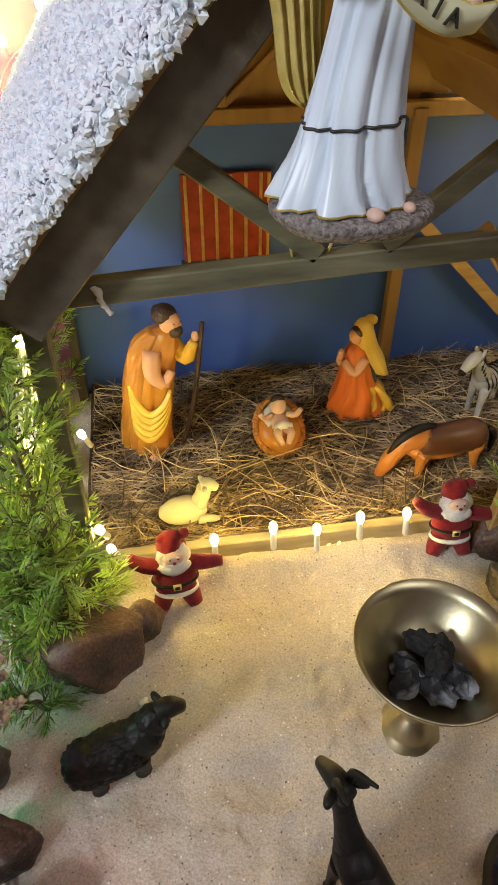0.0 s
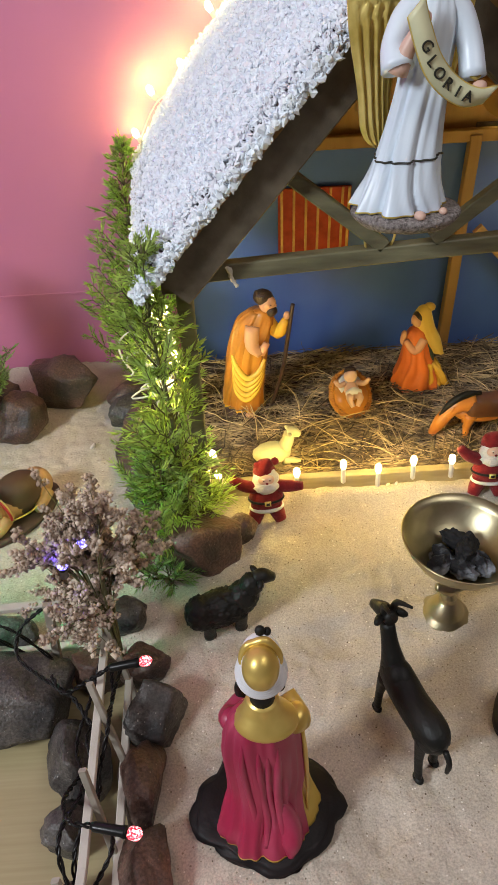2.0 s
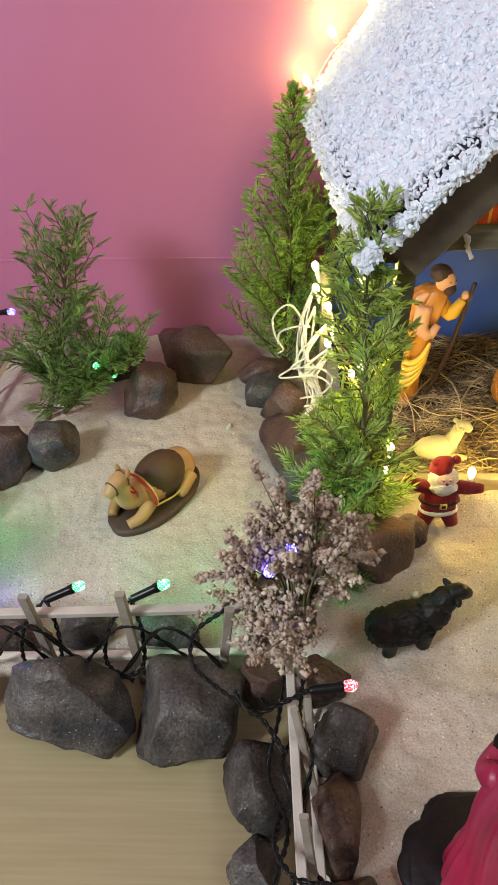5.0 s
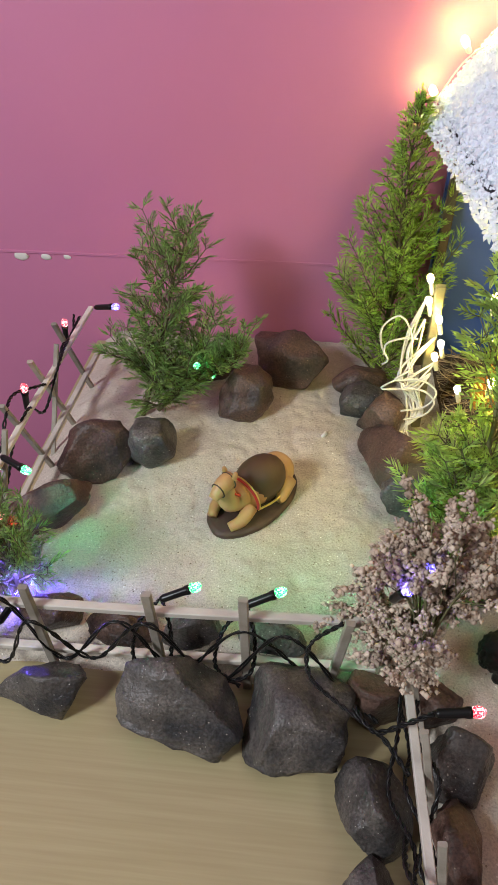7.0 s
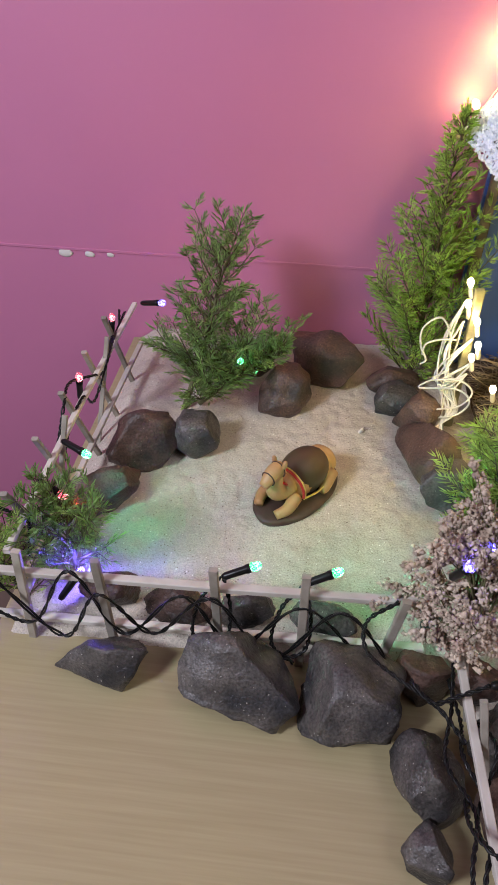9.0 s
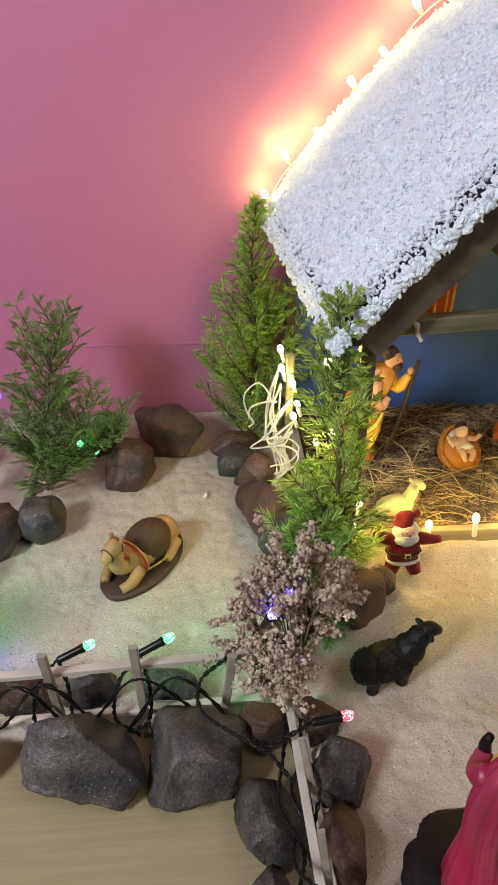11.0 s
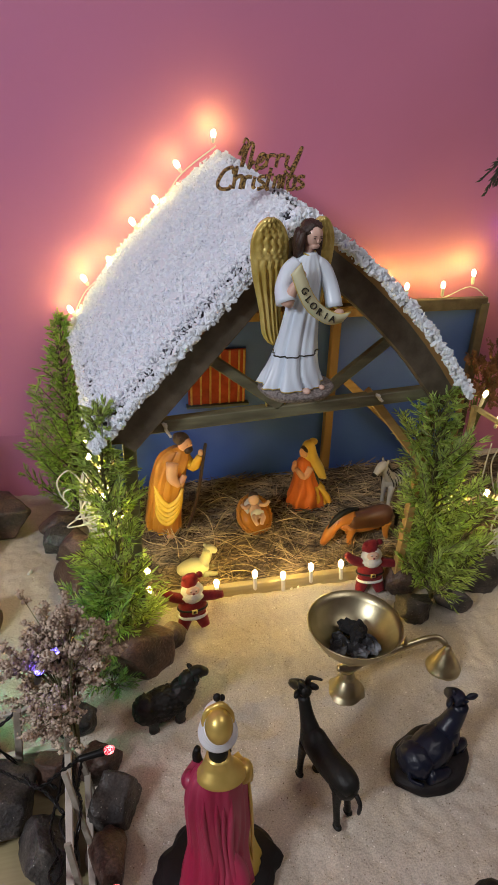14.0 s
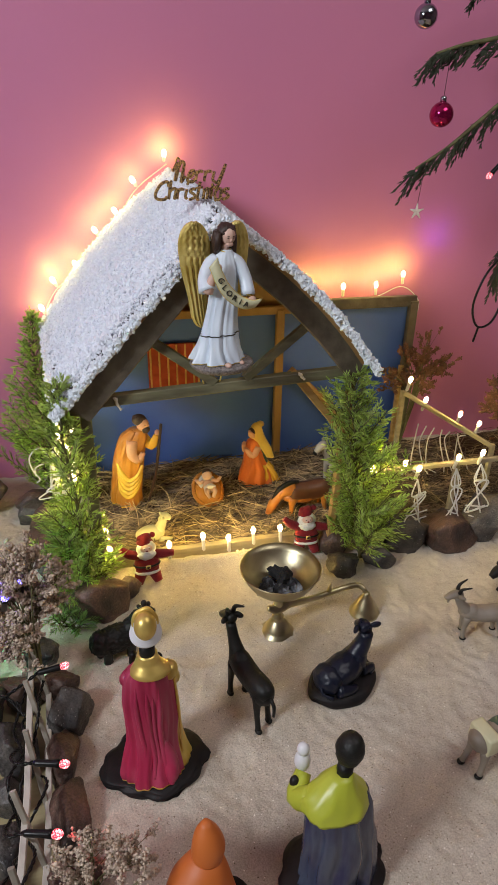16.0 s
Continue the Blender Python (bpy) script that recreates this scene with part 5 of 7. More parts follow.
def infant():
    bm = bmesh.new()
    mats = [ORANGE, WHITEP, PALE, HAIR, BROWNB]
    for sx in (-1, 1):
        for sy in (-1, 1):
            tube(bm, [(sx * 0.022, sy * 0.022, 0.0), (sx * 0.015, sy * 0.016, 0.03)], [0.004, 0.005], 4, seg=7)
    tube(bm, [(-0.026, 0.02, 0.006), (0.026, 0.02, 0.006)], 0.004, 4)
    tube(bm, [(-0.026, -0.02, 0.006), (0.026, -0.02, 0.006)], 0.004, 4)
    ball(bm, (0, 0.0, 0.026), (0.026, 0.030, 0.018), (16, 0, 0), 0, 3, 0.12, 4, 160)
    rnd = random.Random(2)
    for k in range(60):
        a = 2 * math.pi * k / 60
        p = Vector((0.0245 * math.cos(a), 0.029 * math.sin(a), 0.034 + 0.0085 * math.sin(a)))
        ball(bm, p, (0.0042, 0.0028, 0.0048), (rnd.uniform(0, 90), rnd.uniform(0, 90), math.degrees(a)), 0, 1)
    ball(bm, (0, 0.002, 0.036), (0.019, 0.024, 0.008), (16, 0, 0), 1, 3, 0.1, 1, 150)
    ball(bm, (0, -0.001, 0.043), (0.0095, 0.013, 0.0075), (18, 0, 0), 2, 3)
    ball(bm, (0, 0.015, 0.053), (0.0085, 0.0085, 0.0090), mi=2, sub=3)
    ball(bm, (0, 0.0200, 0.0560), (0.0080, 0.0058, 0.0074), mi=3, sub=2)
    for s in (-1, 1):
        tube(bm, [(s * 0.008, 0.008, 0.047), (s * 0.016, 0.004, 0.050), (s * 0.022, 0.006, 0.057)], [0.0036, 0.0032, 0.0024], 2)
        tube(bm, [(s * 0.004, -0.008, 0.045), (s * 0.007, -0.016, 0.050), (s * 0.003, -0.024, 0.043)], [0.0046, 0.0042, 0.0028], 2)
    ribbon(bm, [(-0.010, -0.010, 0.049), (0, -0.007, 0.0525), (0.010, -0.010, 0.049)], (0, 0.008, 0.003), 0.0014, 1)
    return single("infant_statue", bm, mats, "infant statue lying in a small straw manger", "statue", pose(0.220, 0.644, 0.012, 24, 0, 4) @ Matrix.Diagonal((1.12, 1.12, 1.12, 1)))


joseph()
mary()
infant()


def doll(x, y, z, turn, lean, label):
    """A stuffed felt doll with open arms, cap, beard and belt."""
    bm = bmesh.new()
    mats = [FELT, FUR, PALE, BLACKP, GOLDLEAF]
    for s in (-1, 1):
        tube(bm, [(s * 0.008, 0, 0.026), (s * 0.0125, -0.001, 0.013), (s * 0.0155, -0.004, 0.004)], [0.0098, 0.0085, 0.0065], 0, seg=12)
    ball(bm, (0, 0, 0.036), (0.0195, 0.0125, 0.0180), mi=0, sub=3)
    ball(bm, (0, 0, 0.049), (0.0150, 0.0105, 0.0120), mi=0, sub=3)
    tube(bm, [(-0.012, 0, 0.050), (-0.026, -0.001, 0.056), (-0.037, -0.002, 0.066)], [0.0075, 0.0070, 0.0050], 0, seg=12)
    tube(bm, [(0.012, 0, 0.050), (0.027, -0.001, 0.048), (0.042, -0.002, 0.047)], [0.0075, 0.0070, 0.0048], 0, seg=12)
    for zz, r, mi, w in ((0.0235, 0.0180, 1, 0.0022), (0.0355, 0.0198, 3, 0.0014)):
        tube(bm, [(r * math.cos(a), r * 0.66 * math.sin(a), zz) for a in np.linspace(0, 2 * math.pi, 17)], w, mi, seg=6, n=36)
    box(bm, (0, -0.0142, 0.0355), (0.0070, 0.0018, 0.0058), mi=4)
    box(bm, (0, -0.0150, 0.0355), (0.0040, 0.0018, 0.0030), mi=3)
    ball(bm, (0, -0.002, 0.0625), (0.0150, 0.0100, 0.0122), mi=1, sub=3, bumpy=0.16, seed=3, freq=400)
    ball(bm, (0, -0.0072, 0.0540), (0.0138, 0.0070, 0.0085), mi=1, sub=3, bumpy=0.2, seed=5, freq=500)
    ball(bm, (0, -0.0092, 0.0650), (0.0092, 0.0050, 0.0066), mi=2, sub=3)
    ball(bm, (0, -0.0126, 0.0598), (0.0062, 0.0024, 0.0018), mi=1, sub=2)
    ball(bm, (0, -0.0146, 0.0632), (0.0016, 0.0014, 0.0014), mi=0, sub=2)
    for s in (-1, 1):
        ball(bm, (s * 0.0034, -0.0138, 0.0664), (0.0009, 0.0006, 0.0009), mi=3, sub=1)
        ball(bm, (s * 0.0036, -0.0134, 0.0684), (0.0019, 0.0007, 0.0006), mi=1, sub=1)
    tube(bm, [(0, 0.003, 0.066), (0, 0.002, 0.0735), (0.003, 0, 0.0795), (0.008, 0, 0.082)], [0.0130, 0.0122, 0.0080, 0.0042], 0, seg=14)
    ball(bm, (0.0115, 0, 0.0825), 0.0046, mi=0)
    ball(bm, (-0.0065, 0.001, 0.0785), (0.0060, 0.0050, 0.0052), mi=0)
    return single("felt_doll", bm, mats, label, "doll", pose(x, y, z, lean, 0, turn) @ Matrix.Diagonal((1.06, 1.06, 1.04, 1)), group="red felt dolls")


doll(0.086, 0.432, 0.002, 4, -10, "small red felt doll with white beard beside the stone")
doll(0.362, 0.450, 0.004, -6, -12, "small red felt doll with white beard beside the cypress")


def legs(bm, feet, hips, r0, r1, mi, hoof=None):
    for f, h in zip(feet, hips):
        mid = (Vector(f) + Vector(h)) / 2 + Vector((0.002, 0, 0))
        tube(bm, [h, mid, f], [r0, r1 * 1.1, r1], mi, seg=9)
        ball(bm, Vector(f) + Vector((0, 0, r1 * 0.5)), (r1 * 1.5, r1 * 1.3, r1 * 0.9), mi=mi if hoof is None else hoof)


def ears(bm, c, d, side, r, mi):
    for s in (-1, 1):
        ball(bm, Vector(c) + Vector(side) * s, r, d if s > 0 else (d[0], -d[1], -d[2]), mi)


def goat(mats, label, m, horns=True, beard=False, name="goat_figurine", tall=1.0):
    """A standing goat that faces +x."""
    bm = bmesh.new()
    tube(bm, [(-0.036, 0, 0.052), (-0.026, 0, 0.055), (0.0, 0, 0.052), (0.024, 0, 0.057), (0.034, 0, 0.060)], [0.008, 0.0140, 0.0145, 0.0135, 0.007], 0, seg=16)
    tube(bm, [(0.026, 0, 0.062), (0.034, 0, 0.078 * tall), (0.042, 0, 0.098 * tall)], [0.0110, 0.0075, 0.0062], 0, seg=12)
    hz = 0.104 * tall
    ball(bm, (0.018, 0, 0.055), (0.015, 0.0138, 0.0175), (0, 15, 0), 0, 3, 0.06, 1, 160)
    ball(bm, (-0.023, 0, 0.051), (0.0155, 0.0145, 0.0165), (0, -10, 0), 0, 3, 0.06, 2, 160)
    tube(bm, [(0.036, 0, hz + 0.002), (0.046, 0, hz), (0.060, 0, hz - 0.010)], [0.0060, 0.0072, 0.0042], 0, seg=12)
    ears(bm, (0.040, 0, hz + 0.002), (20, 0, 30), (0, 0.010, 0), (0.0032, 0.0078, 0.0042), 0)
    if horns:
        for s in (-1, 1):
            tube(bm, [(0.042, s * 0.004, hz + 0.005), (0.040, s * 0.006, hz + 0.016), (0.028, s * 0.010, hz + 0.024)], [0.0030, 0.0025, 0.0011], 1, seg=7)
    if beard:
        tube(bm, [(0.054, 0, hz - 0.010), (0.055, 0, hz - 0.020)], [0.003, 0.001], 0, seg=6)
    legs(bm, [(0.026, 0.010, 0), (0.022, -0.010, 0), (-0.032, 0.010, 0), (-0.026, -0.010, 0)], [(0.024, 0.008, 0.052), (0.022, -0.008, 0.052), (-0.025, 0.008, 0.052), (-0.025, -0.008, 0.052)], 0.0068, 0.0034, 0, 1)
    tube(bm, [(-0.040, 0, 0.056), (-0.046, 0, 0.050), (-0.046, 0, 0.036)], [0.0026, 0.0024, 0.0016], 0, seg=6)
    return figure(name, bm, mats, ("body", "horns"), label, "goat figurine", m, "goat figurines")


goat([BLACKP, BLACKP], "tall black goat figurine with curled horns", pose(0.188, 0.158, 0.001, 0, 0, 108) @ Matrix.Diagonal((1.20, 1.0, 1.10, 1)))
goat([GREYGOAT, BLACKP], "grey brown bearded goat figurine with upright horns", pose(0.555, 0.212, 0.001, 0, 0, 168) @ Matrix.Diagonal((1.0, 1.0, 0.78, 1)), beard=True, tall=0.95)


def black_sheep():
    bm = bmesh.new()
    mats = [BLACKP, BROWNB]
    ball(bm, (-0.005, 0, 0.034), (0.036, 0.0190, 0.0195), (0, -4, 0), 0, 5, 0.16, 1, 900)
    ball(bm, (-0.025, 0, 0.034), (0.0165, 0.0180, 0.0195), (0, 0, 0), 0, 4, 0.16, 2, 1100)
    ball(bm, (0.019, 0, 0.041), (0.0170, 0.0160, 0.0195), (0, 30, 0), 0, 4, 0.16, 3, 1100)
    ball(bm, (0.029, 0, 0.056), (0.0130, 0.0115, 0.0140), (0, 20, 0), 0, 4, 0.14, 4, 1000)
    tube(bm, [(0.032, 0, 0.065), (0.042, 0, 0.065), (0.053, 0, 0.059)], [0.0070, 0.0082, 0.0048], 0, seg=14)
    ears(bm, (0.036, 0, 0.066), (10, 0, 20), (0, 0.010, 0), (0.0034, 0.0060, 0.0030), 0)
    ball(bm, (-0.038, 0, 0.034), (0.005, 0.004, 0.009), mi=0, sub=3, bumpy=0.2, freq=600)
    for x, y in ((0.017, 0.0085), (0.013, -0.0085), (-0.026, 0.0085), (-0.021, -0.0085)):
        tube(bm, [(x, y, 0.030), (x + 0.001, y, 0.014), (x, y, 0.002)], [0.0090, 0.0066, 0.0060], 0, seg=12)
        ball(bm, (x + 0.001, y, 0.003), (0.0070, 0.0058, 0.0035), mi=1, sub=2)
    return figure("sheep_figurine", bm, mats, ("body", "hoof"), "shaggy black sheep figurine standing on the sand", "sheep figurine", pose(0.031, 0.290, -0.003, 0, 0, 15))


def lamb():
    bm = bmesh.new()
    ball(bm, (0, 0, 0.016), (0.026, 0.015, 0.015), mi=0, sub=3, bumpy=0.08, seed=1, freq=200)
    tube(bm, [(0.016, 0, 0.022), (0.022, 0, 0.036), (0.023, 0, 0.045)], [0.0095, 0.0078, 0.0070], 0, seg=12)
    tube(bm, [(0.020, 0, 0.047), (0.028, -0.001, 0.047), (0.036, -0.002, 0.042)], [0.0062, 0.0072, 0.0040], 0, seg=12)
    ears(bm, (0.022, 0, 0.048), (0, 0, 20), (0, 0.008, 0), (0.003, 0.005, 0.003), 0)
    for s in (-1, 1):
        tube(bm, [(0.014, s * 0.010, 0.008), (0.030, s * 0.009, 0.005), (0.036, s * 0.008, 0.003)], [0.005, 0.004, 0.003], 0)
    return single("lamb_figurine", bm, [CREAM], "small cream lamb figurine lying at the sill", "lamb figurine", pose(0.100, 0.528, 0.016, 0, 0, 6))


def horse():
    bm = bmesh.new()
    mats = [HORSE, HORSE_D, BLACKP]
    tube(bm, [(-0.056, 0, 0.050), (-0.044, 0, 0.052), (-0.010, 0, 0.050), (0.016, 0, 0.054), (0.026, 0, 0.055)], [0.010, 0.0185, 0.0185, 0.0180, 0.010], 1, seg=18)
    ball(bm, (-0.005, 0, 0.043), (0.042, 0.0172, 0.0145), mi=0, sub=3)
    tube(bm, [(0.014, 0, 0.058), (0.034, 0, 0.056), (0.050, 0, 0.040)], [0.0155, 0.0110, 0.0085], 0, seg=14)
    tube(bm, [(0.044, 0, 0.048), (0.054, 0, 0.032), (0.064, 0, 0.012)], [0.0085, 0.0092, 0.0050], 0, seg=12)
    tube(bm, [(0.006, 0, 0.072), (0.026, 0, 0.071), (0.044, 0, 0.060), (0.056, 0, 0.042)], [0.005, 0.0085, 0.0080, 0.0030], 2, seg=10, flat=0.6)
    ears(bm, (0.044, 0, 0.054), (0, -30, 0), (0, 0.007, 0), (0.0025, 0.0025, 0.0065), 0)
    legs(bm, [(0.020, 0.012, 0), (0.010, -0.013, 0), (-0.050, 0.012, 0), (-0.044, -0.012, 0)], [(0.018, 0.010, 0.045), (0.014, -0.010, 0.045), (-0.044, 0.010, 0.045), (-0.044, -0.010, 0.045)], 0.0095, 0.0042, 0, 2)
    tube(bm, [(-0.062, 0, 0.056), (-0.070, 0, 0.046), (-0.070, 0, 0.020)], [0.004, 0.0045, 0.002], 2, seg=8)
    return figure("horse_figurine", bm, mats, ("body", "back", "mane"), "grazing chestnut horse figurine with a black mane", "horse figurine", pose(0.384, 0.560, 0.012, 0, 0, 184))


def zebra():
    bm = bmesh.new()
    mats = [GREYWHITE, BLACKP]
    tube(bm, [(-0.036, 0, 0.060), (-0.026, 0, 0.062), (0.0, 0, 0.059), (0.024, 0, 0.064), (0.034, 0, 0.066)], [0.008, 0.0145, 0.0150, 0.0145, 0.007], 0, seg=18)
    for k in range(9):
        x = -0.030 + 0.0072 * k
        tube(bm, [(x + 0.003 * math.cos(a), 0.0152 * math.sin(a), 0.0615 + 0.0150 * math.cos(a)) for a in np.linspace(-2.2, 2.2, 11)], 0.0011, 1, seg=5, n=22)
    tube(bm, [(0.024, 0, 0.070), (0.038, 0, 0.088), (0.046, 0, 0.102)], [0.0120, 0.0088, 0.0072], 0, seg=12)
    for k in range(4):
        z = 0.078 + 0.006 * k
        x = 0.028 + 0.0048 * k
        tube(bm, [(x + 0.004, 0.0115 * s - 0.0, z - 0.004) if abs(s) > 0.5 else (x - 0.008, 0.006 * s, z + 0.004) for s in (-0.95, -0.4, 0.4, 0.95)], 0.0011, 1, seg=5, n=10)
    tube(bm, [(0.042, 0, 0.106), (0.054, 0, 0.103), (0.068, 0, 0.092)], [0.0072, 0.0080, 0.0048], 0, seg=12)
    ball(bm, (0.068, 0, 0.092), (0.0055, 0.005, 0.005), mi=1)
    tube(bm, [(0.020, 0, 0.082), (0.034, 0, 0.098), (0.042, 0, 0.112)], [0.0018, 0.0040, 0.0020], 1, seg=6)
    ears(bm, (0.043, 0, 0.112), (0, -10, 0), (0, 0.006, 0), (0.0024, 0.0022, 0.0055), 0)
    legs(bm, [(0.028, 0.010, 0), (0.022, -0.010, 0), (-0.036, 0.010, 0), (-0.028, -0.010, 0)], [(0.024, 0.009, 0.058), (0.022, -0.009, 0.058), (-0.026, 0.009, 0.058), (-0.026, -0.009, 0.058)], 0.0072, 0.0036, 0, 1)
    tube(bm, [(-0.040, 0, 0.066), (-0.047, 0, 0.056), (-0.047, 0, 0.038)], [0.002, 0.002, 0.0026], 1, seg=6)
    return figure("zebra_figurine", bm, mats, ("body", "stripes"), "black and white striped zebra figurine on the hay", "zebra figurine", pose(0.490, 0.650, 0.018, 0, 0, 205) @ Matrix.Diagonal((0.95, 0.95, 0.95, 1)))


black_sheep()
lamb()
horse()
zebra()


def bull():
    bm = bmesh.new()
    mats = [NAVYP, DARKBASE]
    loft(bm, [(0, 0, 0, 0.052, 0.038), (0, 0, 0.008, 0.053, 0.039), (0, 0, 0.013, 0.048, 0.034)], 1, 48, 8, folds=3, amp=0.05, fade=0.9)
    ball(bm, (-0.006, 0, 0.029), (0.038, 0.022, 0.021), (0, -8, 0), 0, 4, 0.08, 1, 110)
    ball(bm, (-0.028, 0.002, 0.027), (0.019, 0.022, 0.020), (0, 0, 0), 0, 4, 0.08, 2, 160)
    ball(bm, (0.018, 0, 0.034), (0.018, 0.018, 0.021), (0, 20, 0), 0, 4, 0.08, 3, 160)
    tube(bm, [(0.018, 0, 0.040), (0.030, -0.002, 0.058), (0.034, -0.004, 0.076)], [0.0150, 0.0115, 0.0090], 0, seg=16)
    tube(bm, [(0.031, -0.006, 0.082), (0.035, 0.004, 0.081), (0.042, 0.018, 0.071)], [0.0080, 0.0098, 0.0060], 0, seg=14)
    ears(bm, (0.032, -0.003, 0.086), (10, 0, -26), (0.0125, -0.0060, 0.001), (0.0078, 0.0036, 0.0052), 0)
    for s in (-1, 1):
        tube(bm, [(0.020, s * 0.014, 0.022), (0.040, s * 0.015, 0.018), (0.030, s * 0.018, 0.015)], [0.0075, 0.0060, 0.0045], 0, seg=10)
        tube(bm, [(-0.030, s * 0.018, 0.022), (-0.012, s * 0.025, 0.018), (-0.002, s * 0.025, 0.016)], [0.0095, 0.0065, 0.0045], 0, seg=10)
        tube(bm, [(0.031, s * 0.006 - 0.003, 0.088), (0.029, s * 0.010 - 0.003, 0.094)], [0.0022, 0.0010], 0, seg=7)
    tube(bm, [(-0.044, 0.0, 0.030), (-0.048, -0.008, 0.020), (-0.040, -0.020, 0.016)], [0.0026, 0.0022, 0.0028], 0, seg=7)
    return figure("ox_figurine", bm, mats, ("body", "base"), "navy black ox figurine lying on an oval base", "ox figurine", pose(0.322, 0.168, 0.001, 0, 0, 26))


def camel():
    bm = bmesh.new()
    mats = [CAMEL, SADDLE, REDTRIM, GOLDLEAF, BROWNB]
    loft(bm, [(0, 0, 0, 0.065, 0.037), (0, 0, 0.006, 0.066, 0.038), (0, 0, 0.009, 0.062, 0.034)], 4, 44, 8, folds=3, amp=0.02, fade=0.9)
    ball(bm, (-0.012, 0, 0.028), (0.046, 0.025, 0.022), mi=0, sub=3)
    ball(bm, (-0.012, 0, 0.031), (0.0345, 0.0268, 0.0270), (0, 4, 0), 1, 3)
    ball(bm, (-0.044, 0, 0.026), (0.017, 0.021, 0.020), mi=0, sub=3)
    tube(bm, [(0.022 * 1.0, 0.0275 * math.sin(a), 0.030 + 0.024 * math.cos(a)) for a in np.linspace(-1.7, 1.7, 11)], 0.0017, 2, seg=6, n=26)
    tube(bm, [(0.0200, 0.0282 * math.sin(a), 0.030 + 0.0255 * math.cos(a)) for a in np.linspace(-1.7, 1.7, 11)], 0.0010, 3, seg=5, n=26)
    for s in (-1, 1):
        tube(bm, [(0.022, s * 0.0275, 0.026), (-0.010, s * 0.0285, 0.020), (-0.046, s * 0.020, 0.022)], 0.0013, 3, seg=6, n=14)
        tube(bm, [(0.022, s * 0.016, 0.022), (0.040, s * 0.019, 0.017), (0.054, s * 0.013, 0.013)], [0.0085, 0.0070, 0.0055], 0, seg=10)
        tube(bm, [(-0.040, s * 0.020, 0.022), (-0.020, s * 0.027, 0.016), (-0.012, s * 0.028, 0.014)], [0.0095, 0.0070, 0.0045], 0, seg=10)
    tube(bm, [(0.022, 0, 0.032), (0.038, 0, 0.034), (0.044, 0.002, 0.052), (0.044, 0.003, 0.066)], [0.0170, 0.0130, 0.0090, 0.0078], 0, seg=14)
    tube(bm, [(0.038, 0.003, 0.071), (0.050, 0.003, 0.070), (0.066, 0.003, 0.060)], [0.0080, 0.0092, 0.0056], 0, seg=14)
    ears(bm, (0.040, 0.003, 0.079), (0, -15, 0), (0, 0.0075, 0), (0.0030, 0.0030, 0.0058), 0)
    tube(bm, [(0.058 + 0.001 * math.cos(a), 0.003 + 0.0085 * math.sin(a), 0.066 + 0.0085 * math.cos(a)) for a in np.linspace(0, 6.28, 13)], 0.0008, 4, seg=5, n=24)
    tube(bm, [(0.042, 0.003 + 0.0098 * math.sin(a), 0.070 + 0.0098 * math.cos(a)) for a in np.linspace(0, 6.28, 13)], 0.0008, 4, seg=5, n=24)
    tube(bm, [(0.036 + 0.006 * math.cos(a), 0.0115 * math.sin(a), 0.048 + 0.006 * math.cos(a)) for a in np.linspace(0, 6.28, 13)], 0.0014, 2, seg=6, n=24)
    return figure("camel_figurine", bm, mats, ("body", "saddle", "strap", "piping", "base"), "tan camel figurine with brown saddle lying on the sand", "camel figurine", pose(-0.230, 0.472, 0.001, 0, 0, 234))


bull()
camel()


